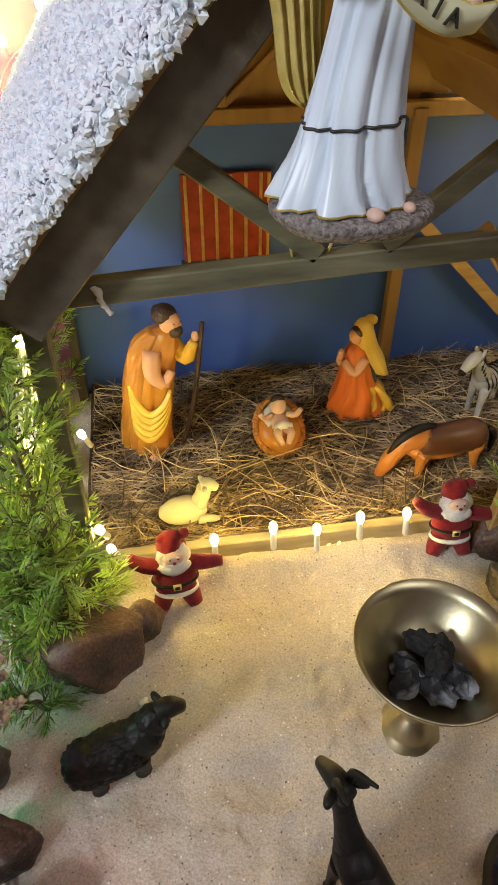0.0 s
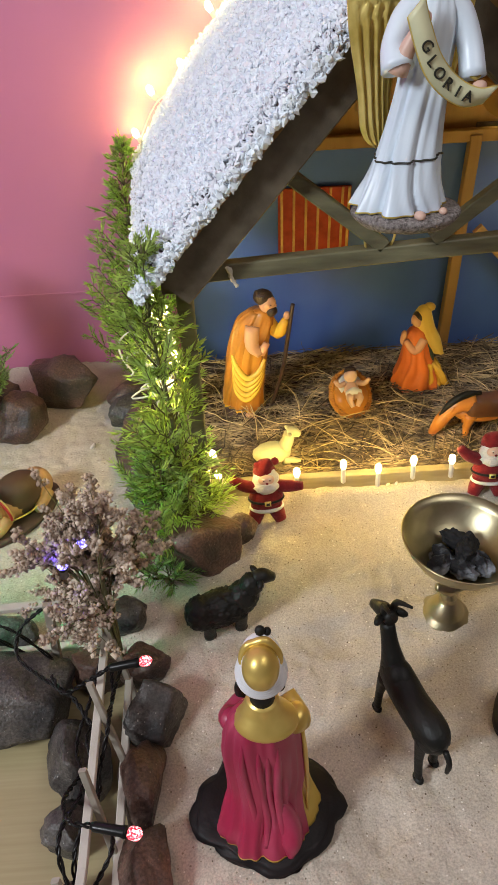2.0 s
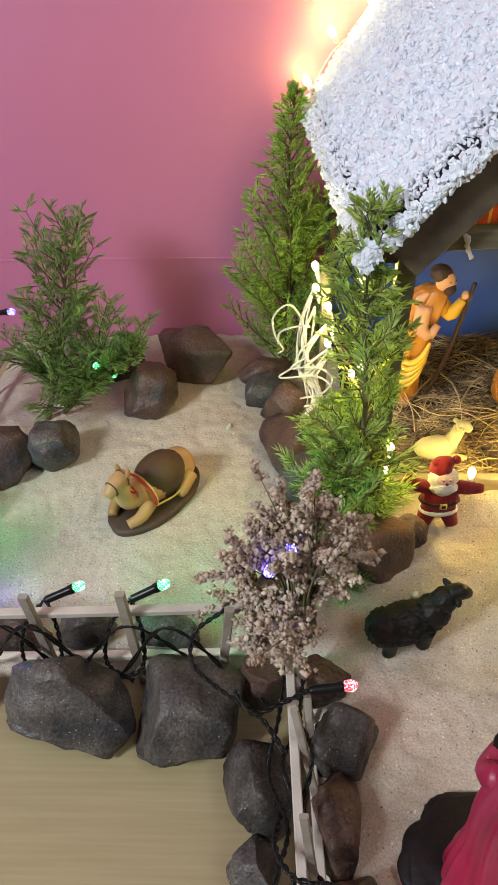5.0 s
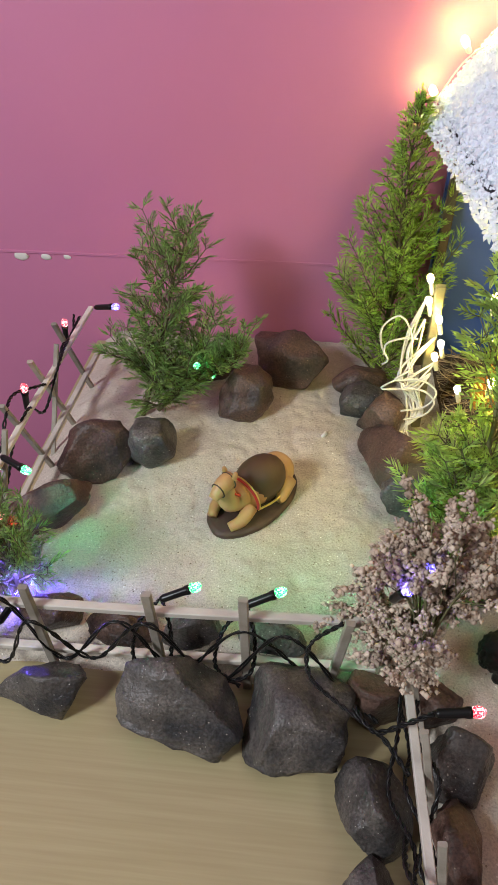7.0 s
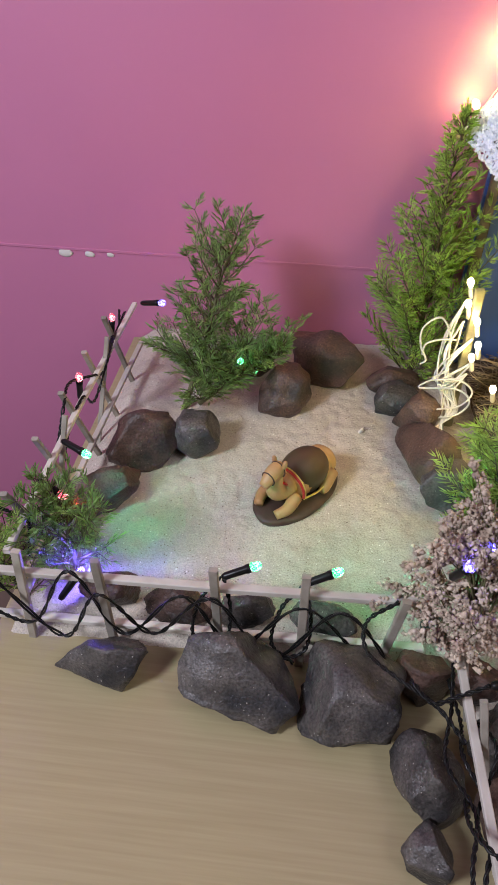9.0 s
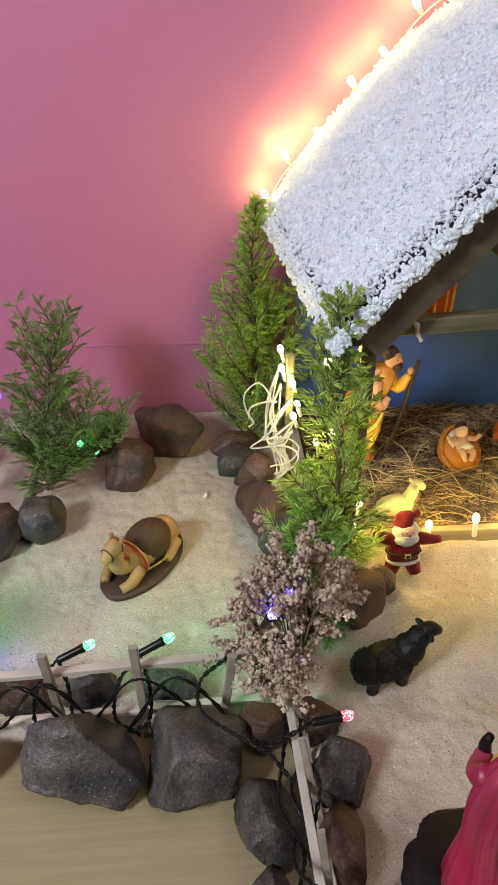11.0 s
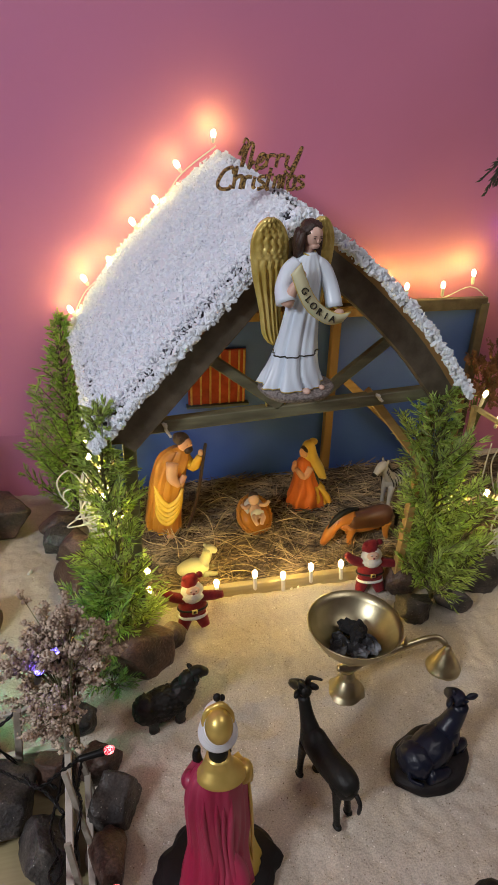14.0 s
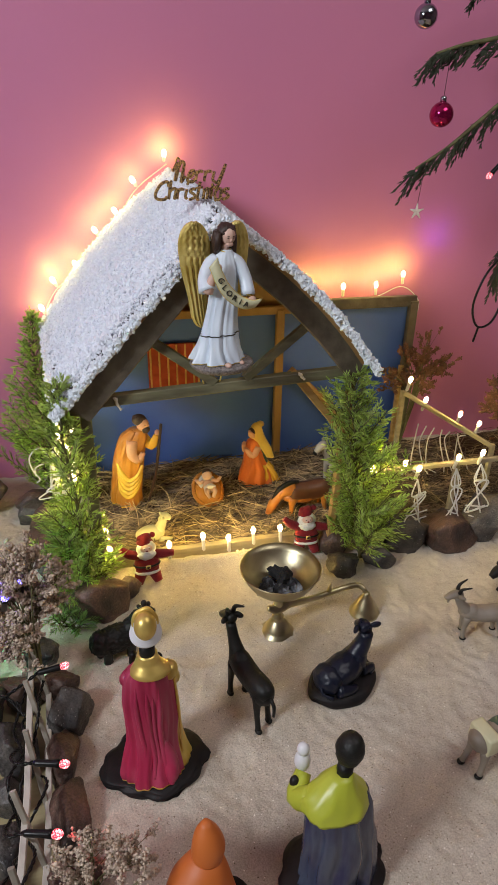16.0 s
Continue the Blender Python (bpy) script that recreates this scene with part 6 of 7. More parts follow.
def king_one():
    bm = bmesh.new()
    mats = [MAGENTA, GILT, WHITEP, BLACKP, DARKBASE, VEIL]
    loft(bm, [(0.002, 0.002, 0.0, 0.060, 0.047), (0.002, 0.002, 0.006, 0.061, 0.048), (0.002, 0.002, 0.011, 0.055, 0.043)], 4, 64, 10, folds=4, amp=0.08, phase=0.6, fade=1.0)
    loft(bm, [(0.010, 0.004, 0.009, 0.036, 0.026), (0.008, 0.006, 0.040, 0.029, 0.022), (0.004, 0.008, 0.090, 0.024, 0.018), (0, 0.006, 0.140, 0.020, 0.015)], 5, 40, 20, folds=7, amp=0.05)
    loft(bm, [(-0.001, -0.016, 0.012, 0.0330, 0.0250), (-0.003, -0.013, 0.022, 0.0335, 0.0235), (-0.002, -0.007, 0.040, 0.0300, 0.0205), (0.000, -0.003, 0.058, 0.0275, 0.0190), (0.0005, -0.001, 0.080, 0.0285, 0.0190), (-0.001, 0.0, 0.108, 0.0285, 0.0185), (-0.001, 0.0, 0.130, 0.0262, 0.0175), (0, 0.0, 0.146, 0.0222, 0.0155), (0.001, 0.001, 0.158, 0.011, 0.010)], 0, 110, 60, folds=7, amp=0.11, twist=0.9, fade=0.35, phase=2.2, hem=5)
    # gathered folds down the back and a swept corner of the hem
    for k, (x, w) in enumerate(((-0.016, 0.0026), (-0.009, 0.0020), (-0.003, 0.0027), (0.004, 0.0021), (0.012, 0.0028))):
        tube(bm, [(x * 0.8, -0.0135, 0.143), (x * 0.9, -0.0170, 0.112), (x * 0.75 + 0.001, -0.0185, 0.076), (x * 0.7 + 0.004, -0.0225, 0.046), (x * 1.05 + 0.004, -0.0335, 0.020)], [0.0008, w, w * 1.15, w * 1.3, w * 0.9], 0, seg=9, n=28)
    tube(bm, [(0.012, -0.018, 0.060), (0.019, -0.022, 0.038), (0.020, -0.031, 0.022), (0.019, -0.039, 0.0135)], [0.004, 0.0080, 0.0085, 0.0022], 0, seg=10, n=20)
    tube(bm, [(0.034, -0.010, 0.020), (0.033, -0.006, 0.060), (0.031, -0.003, 0.100), (0.028, 0.000, 0.134)], [0.0016, 0.0022, 0.0024, 0.0016], 5, seg=6, flat=0.6)
    # smooth gilt yoke over the shoulders
    loft(bm, [(0.003, -0.002, 0.1470, 0.0195, 0.0150), (0.003, -0.002, 0.1482, 0.0222, 0.0172), (0.003, -0.002, 0.1515, 0.0208, 0.0162), (0.002, -0.001, 0.1560, 0.0165, 0.0136), (0.001, 0.001, 0.1610, 0.0128, 0.0116), (0.001, 0.002, 0.1680, 0.0106, 0.0106)], 1, 56, 26)
    ball(bm, (0.0235, 0.004, 0.139), (0.0090, 0.0110, 0.0110), (0, 25, 0), 1, 3)
    tube(bm, [(0.001, 0.001, 0.156), (0.001, 0.003, 0.184)], [0.0088, 0.0082], 3, seg=14)
    ball(bm, (0.001, 0.008, 0.188), (0.0122, 0.0130, 0.0145), mi=3, sub=3)
    # wound turban, open round a gilt dome
    for k in range(4):
        r = 0.0140 - 0.0010 * k
        tube(bm, [(0.001 + r * math.cos(a), 0.005 + 0.0130 * math.sin(a), 0.1915 + 0.0034 * k + (0.0040 + 0.0012 * k) * math.sin(a)) for a in np.linspace(0, 2 * math.pi, 21)], 0.0033, 2, seg=10, n=48)
    ball(bm, (0.001, 0.005, 0.203), (0.0128, 0.0125, 0.0135), mi=2, sub=3)
    ball(bm, (0.001, -0.002, 0.2065), (0.0118, 0.0125, 0.0146), (-14, 0, 0), 1, 4)
    tube(bm, [(0.001 + 0.0116 * math.cos(a), 0.005 + 0.003 * math.sin(a), 0.2050 + (0.0142 + 0.0010 * math.cos(5 * a)) * math.sin(a)) for a in np.linspace(-0.2, math.pi + 0.2, 25)], 0.0027, 1, seg=8, n=60)
    ball(bm, (0.001, 0.013, 0.2225), (0.0034, 0.0030, 0.0040), mi=3)
    ball(bm, (0.0055, 0.014, 0.2205), (0.0026, 0.0026, 0.0032), mi=3)
    # arms held forward
    tube(bm, [(-0.020, 0.004, 0.136), (-0.023, 0.014, 0.124), (-0.014, 0.028, 0.126)], [0.0085, 0.0085, 0.0060], 0, seg=12)
    tube(bm, [(-0.014, 0.027, 0.124), (-0.016, 0.028, 0.136), (-0.015, 0.027, 0.146)], [0.0050, 0.0042, 0.0030], 3, seg=10)
    tube(bm, [(0.022, 0.006, 0.132), (0.027, 0.016, 0.118), (0.018, 0.030, 0.126)], [0.0090, 0.0085, 0.0065], 5, seg=12)
    ball(bm, (0.012, 0.034, 0.130), (0.0055, 0.0050, 0.0060), mi=3)
    return single("king_statue", bm, mats, "king statue in crimson cape, white turban and gold cap", "statue", pose(0.058, 0.102, 0.001, 0, 0, -4) @ Matrix.Diagonal((1.0, 1.0, 1.07, 1)), group="king statues")


def king_two():
    bm = bmesh.new()
    mats = [INDIGO, LIME, BLACKP, WHITEP, DARKBASE]
    loft(bm, [(0, 0, 0.0, 0.056, 0.044), (0, 0, 0.006, 0.057, 0.045), (0, 0, 0.011, 0.050, 0.039)], 4, 48, 10, folds=4, amp=0.07, fade=1.0)
    loft(bm, [(0.004, -0.004, 0.010, 0.040, 0.028), (0.003, -0.002, 0.050, 0.037, 0.026), (0.0, 0, 0.090, 0.035, 0.023), (-0.002, 0.002, 0.122, 0.030, 0.020), (-0.004, 0.004, 0.135, 0.020, 0.016)], 0, 64, 36, folds=8, amp=0.12, twist=1.2, fade=0.45)
    loft(bm, [(-0.006, 0.001, 0.118, 0.034, 0.025), (-0.006, 0.003, 0.129, 0.031, 0.022), (-0.004, 0.004, 0.142, 0.019, 0.016), (0.0, 0.005, 0.152, 0.010, 0.010)], 1, 48, 16, folds=5, amp=0.05, fade=0.4)
    tube(bm, [(-0.026, 0.008, 0.124), (-0.036, 0.022, 0.112), (-0.024, 0.036, 0.124)], [0.012, 0.011, 0.008], 1, seg=12)
    tube(bm, [(0.002, 0.006, 0.148), (0.005, 0.008, 0.162)], [0.008, 0.0075], 2)
    ball(bm, (0.008, 0.010, 0.176), (0.0130, 0.0145, 0.0180), (0, 14, 0), mi=2, sub=3, bumpy=0.08, seed=7, freq=200)
    ball(bm, (-0.024, 0.040, 0.136), (0.008, 0.008, 0.013), mi=3, sub=3)
    ball(bm, (-0.024, 0.040, 0.152), (0.0065, 0.0065, 0.0075), mi=3, sub=2)
    ball(bm, (-0.036, 0.030, 0.122), (0.005, 0.005, 0.008), mi=2)
    return single("king_statue", bm, mats, "dark haired king statue in lime collar and indigo cape", "statue", pose(0.222, -0.062, 0.001, 0, 0, 6), group="king statues")


def orange_figure():
    bm = bmesh.new()
    mats = [TERRA, DARKBASE]
    loft(bm, [(0, 0, 0, 0.05, 0.04), (0, 0, 0.008, 0.05, 0.04)], 1, 36, 5, folds=4, amp=0.05, fade=1.0)
    loft(bm, [(-0.004, -0.006, 0.008, 0.040, 0.034), (-0.004, -0.004, 0.035, 0.036, 0.031), (-0.004, 0.0, 0.060, 0.030, 0.026), (0.0, 0.006, 0.078, 0.020, 0.018), (0.002, 0.010, 0.086, 0.0125, 0.0125)], 0, 44, 22, folds=6, amp=0.03)
    loft(bm, [(0.003, 0.011, 0.084, 0.0150, 0.0150), (0.004, 0.013, 0.096, 0.0155, 0.0150), (0.003, 0.015, 0.110, 0.0115, 0.0110), (0.002, 0.017, 0.122, 0.004, 0.004)], 0, 32, 14)
    return single("hooded_statue", bm, mats, "kneeling statue in a plain orange hooded cloak", "statue", pose(0.088, -0.072, 0.001, 0, 0, -10))


def donkey():
    bm = bmesh.new()
    mats = [GREYGOAT, CREAM, BLACKP, TEALP]
    tube(bm, [(-0.040, 0, 0.046), (-0.030, 0, 0.048), (0.0, 0, 0.046), (0.028, 0, 0.048), (0.040, 0, 0.050)], [0.009, 0.016, 0.0165, 0.016, 0.009], 0, seg=16)
    ball(bm, (0.004, 0, 0.051), (0.022, 0.0175, 0.0135), mi=3, sub=3)
    box(bm, (-0.024, 0, 0.052), (0.018, 0.034, 0.026), (0, 0, 0), 1, 0.003)
    tube(bm, [(0.032, 0, 0.054), (0.046, 0, 0.072), (0.052, 0, 0.082)], [0.011, 0.008, 0.007], 0, seg=12)
    tube(bm, [(0.046, 0, 0.086), (0.060, 0, 0.084), (0.074, 0, 0.074)], [0.007, 0.0085, 0.005], 0, seg=12)
    ears(bm, (0.048, 0, 0.095), (0, -12, 0), (0, 0.006, 0), (0.003, 0.003, 0.011), 0)
    legs(bm, [(0.030, 0.011, 0), (0.024, -0.011, 0), (-0.038, 0.012, 0), (-0.032, -0.012, 0)], [(0.026, 0.009, 0.042), (0.024, -0.009, 0.042), (-0.028, 0.010, 0.042), (-0.028, -0.010, 0.042)], 0.007, 0.0036, 0, 2)
    return figure("donkey_figurine", bm, mats, ("body", "pack", "hoof", "blanket"), "grey donkey figurine with a pale yellow pack", "donkey figurine", pose(0.458, 0.018, 0.001, 0, 0, 10))


def dark_calf():
    bm = bmesh.new()
    ball(bm, (0.0, 0, 0.030), (0.032, 0.018, 0.018), mi=0, sub=3)
    tube(bm, [(-0.022, 0, 0.036), (-0.034, 0, 0.050), (-0.040, 0, 0.054)], [0.012, 0.009, 0.008], 0, seg=12)
    tube(bm, [(-0.036, 0, 0.057), (-0.046, 0, 0.054), (-0.056, 0, 0.046)], [0.008, 0.0085, 0.005], 0, seg=12)
    ears(bm, (-0.036, 0, 0.060), (0, 10, 0), (0, 0.009, 0), (0.003, 0.005, 0.004), 0)
    legs(bm, [(-0.02, 0.01, 0), (-0.018, -0.01, 0), (0.022, 0.01, 0), (0.024, -0.01, 0)], [(-0.018, 0.008, 0.026), (-0.018, -0.008, 0.026), (0.022, 0.008, 0.026), (0.022, -0.008, 0.026)], 0.006, 0.004, 0)
    return single("calf_figurine", bm, [DARKBASE], "dark grey calf figurine on the sand", "calf figurine", pose(0.665, 0.285, 0.001, 0, 0, 8))


king_one()
king_two()
orange_figure()
donkey()
dark_calf()


# ---- brass ----
BOWL_X, BOWL_Y = 0.263, 0.286
censer = thing("incense_bowl", "brass footed incense bowl with a curved handle, holding charcoal", "incense bowl", (BOWL_X, BOWL_Y, -0.004))
bm = bmesh.new()
lathe(bm, [(0.0250, 0.0), (0.0262, 0.002), (0.0255, 0.004), (0.0205, 0.0075), (0.0190, 0.011), (0.0150, 0.019), (0.0100, 0.025), (0.0072, 0.0285), (0.0088, 0.031), (0.0088, 0.033), (0.0062, 0.036), (0.0060, 0.046), (0.0078, 0.056), (0.0066, 0.066), (0.0085, 0.074), (0.012, 0.081)], seg=40)
part("foot", bm, BRASS, censer)
bm = bmesh.new()
lathe(bm, [(0.006, 0.078), (0.018, 0.080), (0.032, 0.087), (0.045, 0.098), (0.053, 0.111), (0.0572, 0.121), (0.0585, 0.1225), (0.0570, 0.1235), (0.0518, 0.113), (0.043, 0.101), (0.031, 0.090), (0.017, 0.084), (0.002, 0.0825)], seg=64)
part("bowl", bm, BRASS, censer)
bm = bmesh.new()
tube(bm, [(-0.018, -0.006, 0.055), (-0.004, -0.004, 0.050), (0.016, 0.000, 0.053), (0.040, 0.008, 0.046), (0.068, 0.018, 0.040), (0.092, 0.024, 0.040), (0.116, 0.026, 0.043), (0.134, 0.023, 0.047), (0.142, 0.016, 0.044), (0.144, 0.012, 0.038)], [0.004, 0.0085, 0.0070, 0.0052, 0.0046, 0.0046, 0.0044, 0.0042, 0.0040, 0.0038], seg=12, flat=0.62, n=60)
tube(bm, [(0.088, 0.023, 0.042), (0.090, 0.026, 0.049), (0.092, 0.028, 0.054)], [0.0042, 0.0028, 0.0006], seg=8)
part("handle", bm, BRASS, censer, "flat curved brass handle with a small spur")
bm = bmesh.new()
lathe(bm, [(0.0232, 0.0), (0.0240, 0.002), (0.0228, 0.005), (0.0198, 0.0085), (0.0188, 0.013), (0.0150, 0.019), (0.0100, 0.029), (0.0062, 0.035), (0.0058, 0.038), (0.0030, 0.041)], seg=40, c=(0.145, 0.010, 0.001))
part("handle_rest", bm, BRASS, censer, "bell-shaped brass rest under the handle")
rnd = random.Random(12)
coals = [(-0.012, 0.006, 0.086, 0.0125, 1), (0.012, 0.010, 0.090, 0.0135, 0), (0.0, -0.012, 0.090, 0.0120, 1), (0.018, -0.008, 0.090, 0.0125, 1), (-0.020, -0.006, 0.090, 0.0110, 1), (0.004, 0.022, 0.092, 0.0120, 0), (0.006, 0.002, 0.100, 0.0110, 0)]
for x, y, z, r, ash in coals:
    bm = bmesh.new()
    r *= 0.95
    ball(bm, (0, 0, 0), (r * 1.35, r * 0.82, r * 0.85), (rnd.uniform(-25, 25), rnd.uniform(-25, 25), rnd.uniform(0, 180)), 0, 3, 0.42, x * 70 + y, 150)
    single("charcoal", bm, ASH if ash else COAL, "ash-grey burning charcoal lump in the brass bowl" if ash else "black charcoal lump in the brass bowl", "charcoal", pose(BOWL_X - 0.003 + x, BOWL_Y - 0.006 + y, z + 0.003), group="charcoal lumps", smooth=False)


# ---- warm string lights ----
warm = (1.0, 0.74, 0.19)


def fairy_bulb(at, aim, power, stem=0.026, tint=warm):
    """A clear socket with a small lit bulb; aim points from the socket to the tip."""
    at, aim = Vector(at), Vector(aim).normalized()
    q = aim.to_track_quat("Z", "Y").to_matrix().to_4x4()
    light = thing("fairy_light", "small warm white bulb in a clear socket", "fairy light", at, "warm fairy lights")
    light.matrix_basis = Matrix.Translation(at) @ q
    bm = bmesh.new()
    lathe(bm, [(0.0015, -stem), (0.0030, 0.002 - stem), (0.0031, -0.008), (0.0026, -0.005)], seg=12)
    part("socket", bm, SOCKET, light)
    bm = bmesh.new()
    lathe(bm, [(0.0024, -0.006), (0.0036, -0.003), (0.0042, 0.0005), (0.0036, 0.0040), (0.0018, 0.0062), (0.0004, 0.0068)], seg=12)
    part("bulb", bm, WARM, light, "glowing warm bulb")
    if power:
        glow("fairy_glow", at + aim * 0.010, power, tint)


SILL = [(0.126, 0.470, 0.046), (0.183, 0.468, 0.056), (0.227, 0.468, 0.046), (0.270, 0.468, 0.055), (0.318, 0.468, 0.053)]
for p in SILL:
    fairy_bulb(p, (0, 0.25, 1), 0.125, 0.026, (1.0, 0.66, 0.13))
ROOF = [(-0.052, 0.808, 0.362), (-0.026, 0.806, 0.412), (0.016, 0.804, 0.440), (0.055, 0.802, 0.498), (0.092, 0.802, 0.530), (0.126, 0.802, 0.580), (0.182, 0.802, 0.622)]
for k, p in enumerate(ROOF):
    fairy_bulb(p, (-0.5 if k < 6 else 0.1, 0.35, 0.8), 0.15 if k in (1, 6) else 0.09, 0.013, (1.0, 0.84, 0.16))
SHED = [(0.475, 0.800, 0.376), (0.532, 0.800, 0.380), (0.603, 0.800, 0.380), (0.660, 0.800, 0.400)]
for k, p in enumerate(SHED):
    fairy_bulb(p, (0.05, 0.2, 1), 0.20 if k == 3 else 0.15, 0.020, (1.0, 0.80, 0.14))
POST = [(-0.043, 0.655, 0.202), (-0.042, 0.645, 0.179), (-0.027, 0.640, 0.158), (-0.021, 0.630, 0.131), (-0.026, 0.625, 0.116), (0.003, 0.600, 0.088), (0.029, 0.470, 0.051)]
for k, p in enumerate(POST):
    fairy_bulb(p, (-0.3, -0.3, 1), 0.085 if k in (0, 2, 4) else 0.18 if k == 6 else 0.0)
for p in ((-0.012, 0.500, 0.262), (-0.012, 0.448, 0.205), (0.026, 0.446, 0.105)):
    fairy_bulb(p, (-0.2, -0.5, 1), 0.42)
RAILS = [(0.530, 0.452, 0.166), (0.470, 0.452, 0.162), (0.557, 0.450, 0.153), (0.629, 0.450, 0.167), (0.676, 0.450, 0.171), (0.611, 0.620, 0.245), (0.650, 0.620, 0.200), (0.718, 0.600, 0.172), (0.757, 0.590, 0.152)]
for k, p in enumerate(RAILS):
    fairy_bulb(p, (0.1, -0.2, 1), 0.26 if k in (0, 1, 3, 5, 7) else 0.0)


def cable(label, paths, radius, material, name="light_cable", per=5):
    c = thing(name, label, "cable")
    for pts in paths:
        bm = bmesh.new()
        tube(bm, pts, radius, seg=6, n=len(pts) * per)
        part("strand", bm, material, c)
    return c


rnd = random.Random(31)
loops = []
for x, y, z in POST[:5]:
    for j in range(3):
        a, b = rnd.uniform(-0.016, 0.006), rnd.uniform(-0.012, 0.012)
        loops.append([(x, y, z - 0.024), (-0.044 + a, y - 0.006, z * 0.62), (-0.050 + b, 0.622 + 0.004 * j, 0.075), (-0.044 - a, 0.612, 0.042), (-0.050 + a, 0.596 - 0.004 * j, 0.020), (-0.036 + b, 0.578 - 0.008 * j, 0.008)])
for j in range(2):
    a = 0.014 * j
    loops.append([(-0.052 - a, 0.618, 0.10 - a), (-0.070 - a, 0.612, 0.088 - a), (-0.040, 0.606, 0.094 - a), (-0.020, 0.602, 0.080 - a), (-0.030, 0.604, 0.056 - a), (-0.060, 0.600, 0.050 - a)])
loops.append([(-0.052, 0.632, 0.11), (-0.058, 0.63, 0.145), (-0.074, 0.63, 0.166), (-0.092, 0.63, 0.150), (-0.090, 0.63, 0.125), (-0.080, 0.63, 0.105), (-0.086, 0.63, 0.098)])
loops.append([(-0.048, 0.632, 0.135), (-0.066, 0.63, 0.136), (-0.084, 0.63, 0.128), (-0.086, 0.63, 0.112)])
cable("white light cable bunched beside the stable post", loops, 0.0013, CABLE_W)
stick("lamp_post", (-0.028, 0.640, -0.01), (-0.030, 0.652, 0.195), 0.011, 0.010, WOOD_T)
cable("white light cable along the roof edge", [[(-0.03, 0.80, 0.33)] + [(x + 0.004, 0.803, z - 0.016) for x, y, z in ROOF], [(x, y + 0.004, z - 0.026) for x, y, z in SHED] + [(0.700, 0.806, 0.350), (0.708, 0.806, 0.325), (0.700, 0.806, 0.300)], [(0.03, 0.800, 0.40), (0.040, 0.795, 0.455), (0.055, 0.795, 0.470), (0.062, 0.800, 0.455)]], 0.0010, CABLE_W)
loops = []
for x, y, z in RAILS[2:5]:
    for j in range(4):
        w = rnd.uniform(0.006, 0.030) * (-1) ** j
        low = rnd.uniform(0.030, 0.070)
        loops.append([(x, y, z - 0.022), (x + w * 0.4, y - 0.008, z - 0.050), (x - w * 0.5, y - 0.012, (z + low) / 2), (x + w * 0.8, y - 0.014, low), (x - w * 0.8, y - 0.012, low + 0.004)])
for j in range(7):
    x = 0.63 + 0.018 * j
    loops.append([(x, 0.60, 0.16 - 0.006 * j), (x - 0.02 * rnd.random(), 0.595, 0.12), (x + 0.012 * rnd.uniform(-1, 1), 0.59, 0.07), (x + 0.014, 0.59, 0.05)])
cable("white light cable looped over the side rails", loops, 0.0013, CABLE_W)
side_pen = thing("side_pen", "pale wooden rails beside the shed", "fence")
for a, b in (((0.465, 0.460, 0.150), (0.82, 0.460, 0.150)), ((0.607, 0.630, 0.214), (0.775, 0.560, 0.115))):
    bm = bmesh.new()
    beam(bm, a, b, 0.009, 0.008, up=(0, 0, 1))
    part("rail", bm, SILL_WOOD, side_pen, smooth=False)
for x, y, h in ((0.470, 0.467, 0.148), (0.640, 0.467, 0.148), (0.775, 0.560, 0.120), (0.607, 0.636, 0.215)):
    bm = bmesh.new()
    beam(bm, (x, y, -0.012), (x, y, h), 0.009, 0.009)
    part("post", bm, SILL_WOOD, side_pen, smooth=False)

# ---- coloured string lights on black cable ----
COLOURS = {"r": (LED_R, (1.0, 0.03, 0.05), "red"), "g": (LED_G, (0.05, 1.0, 0.40), "green"), "b": (LED_B, (0.12, 0.08, 1.0), "blue")}


def led(at, aim, c, power):
    at, aim = Vector(at), Vector(aim).normalized()
    m, rgb, word = COLOURS[c]
    light = thing("string_light", f"{word} glowing bulb on a black string light", "string light", at, "coloured string lights")
    light.matrix_basis = Matrix.Translation(at) @ aim.to_track_quat("Z", "Y").to_matrix().to_4x4()
    bm = bmesh.new()
    lathe(bm, [(0.0022, -0.030), (0.0036, -0.027), (0.0038, -0.008), (0.0044, -0.006), (0.0044, -0.003)], seg=12)
    part("socket", bm, CABLE_B, light)
    bm = bmesh.new()
    ball(bm, (0, 0, 0.002), (0.0046, 0.0046, 0.0062), sub=2, bumpy=0.30, seed=at.x, freq=1200)
    part("bulb", bm, m, light, f"{word} faceted bulb", smooth=False)
    if power:
        if c == "b":
            glow("string_glow", at + aim * 0.013, power, rgb, 0.005)
        else:
            beam_lamp("string_glow", at + aim * 0.013, (aim + Vector((0, 0.35, -0.55))).normalized(), power, rgb)


led((-0.264, 0.285, 0.087), (1, 0.35, 0.25), "g", 0.26)
led((-0.190, 0.285, 0.090), (1, 0.35, 0.3), "g", 0.26)
led((-0.039, 0.196, 0.088), (1, 0.1, 0.05), "r", 0.03)
led((-0.038, 0.062, 0.086), (1, -0.2, -0.1), "r", 0.02)
led((-0.044, -0.012, 0.086), (1, -0.2, -0.1), "r", 0.02)
led((-0.098, 0.240, 0.168), (0.2, -0.4, 1), "b", 0.07)
led((-0.082, 0.255, 0.175), (-0.2, -0.3, 1), "b", 0.0)
led((-0.440, 0.300, 0.030), (0.3, 0.5, 0.3), "b", 0.42)
led((-0.500, 0.672, 0.105), (0.1, 0, 1), "r", 0.02)
led((-0.497, 0.520, 0.110), (0.1, 0, 1), "r", 0.02)
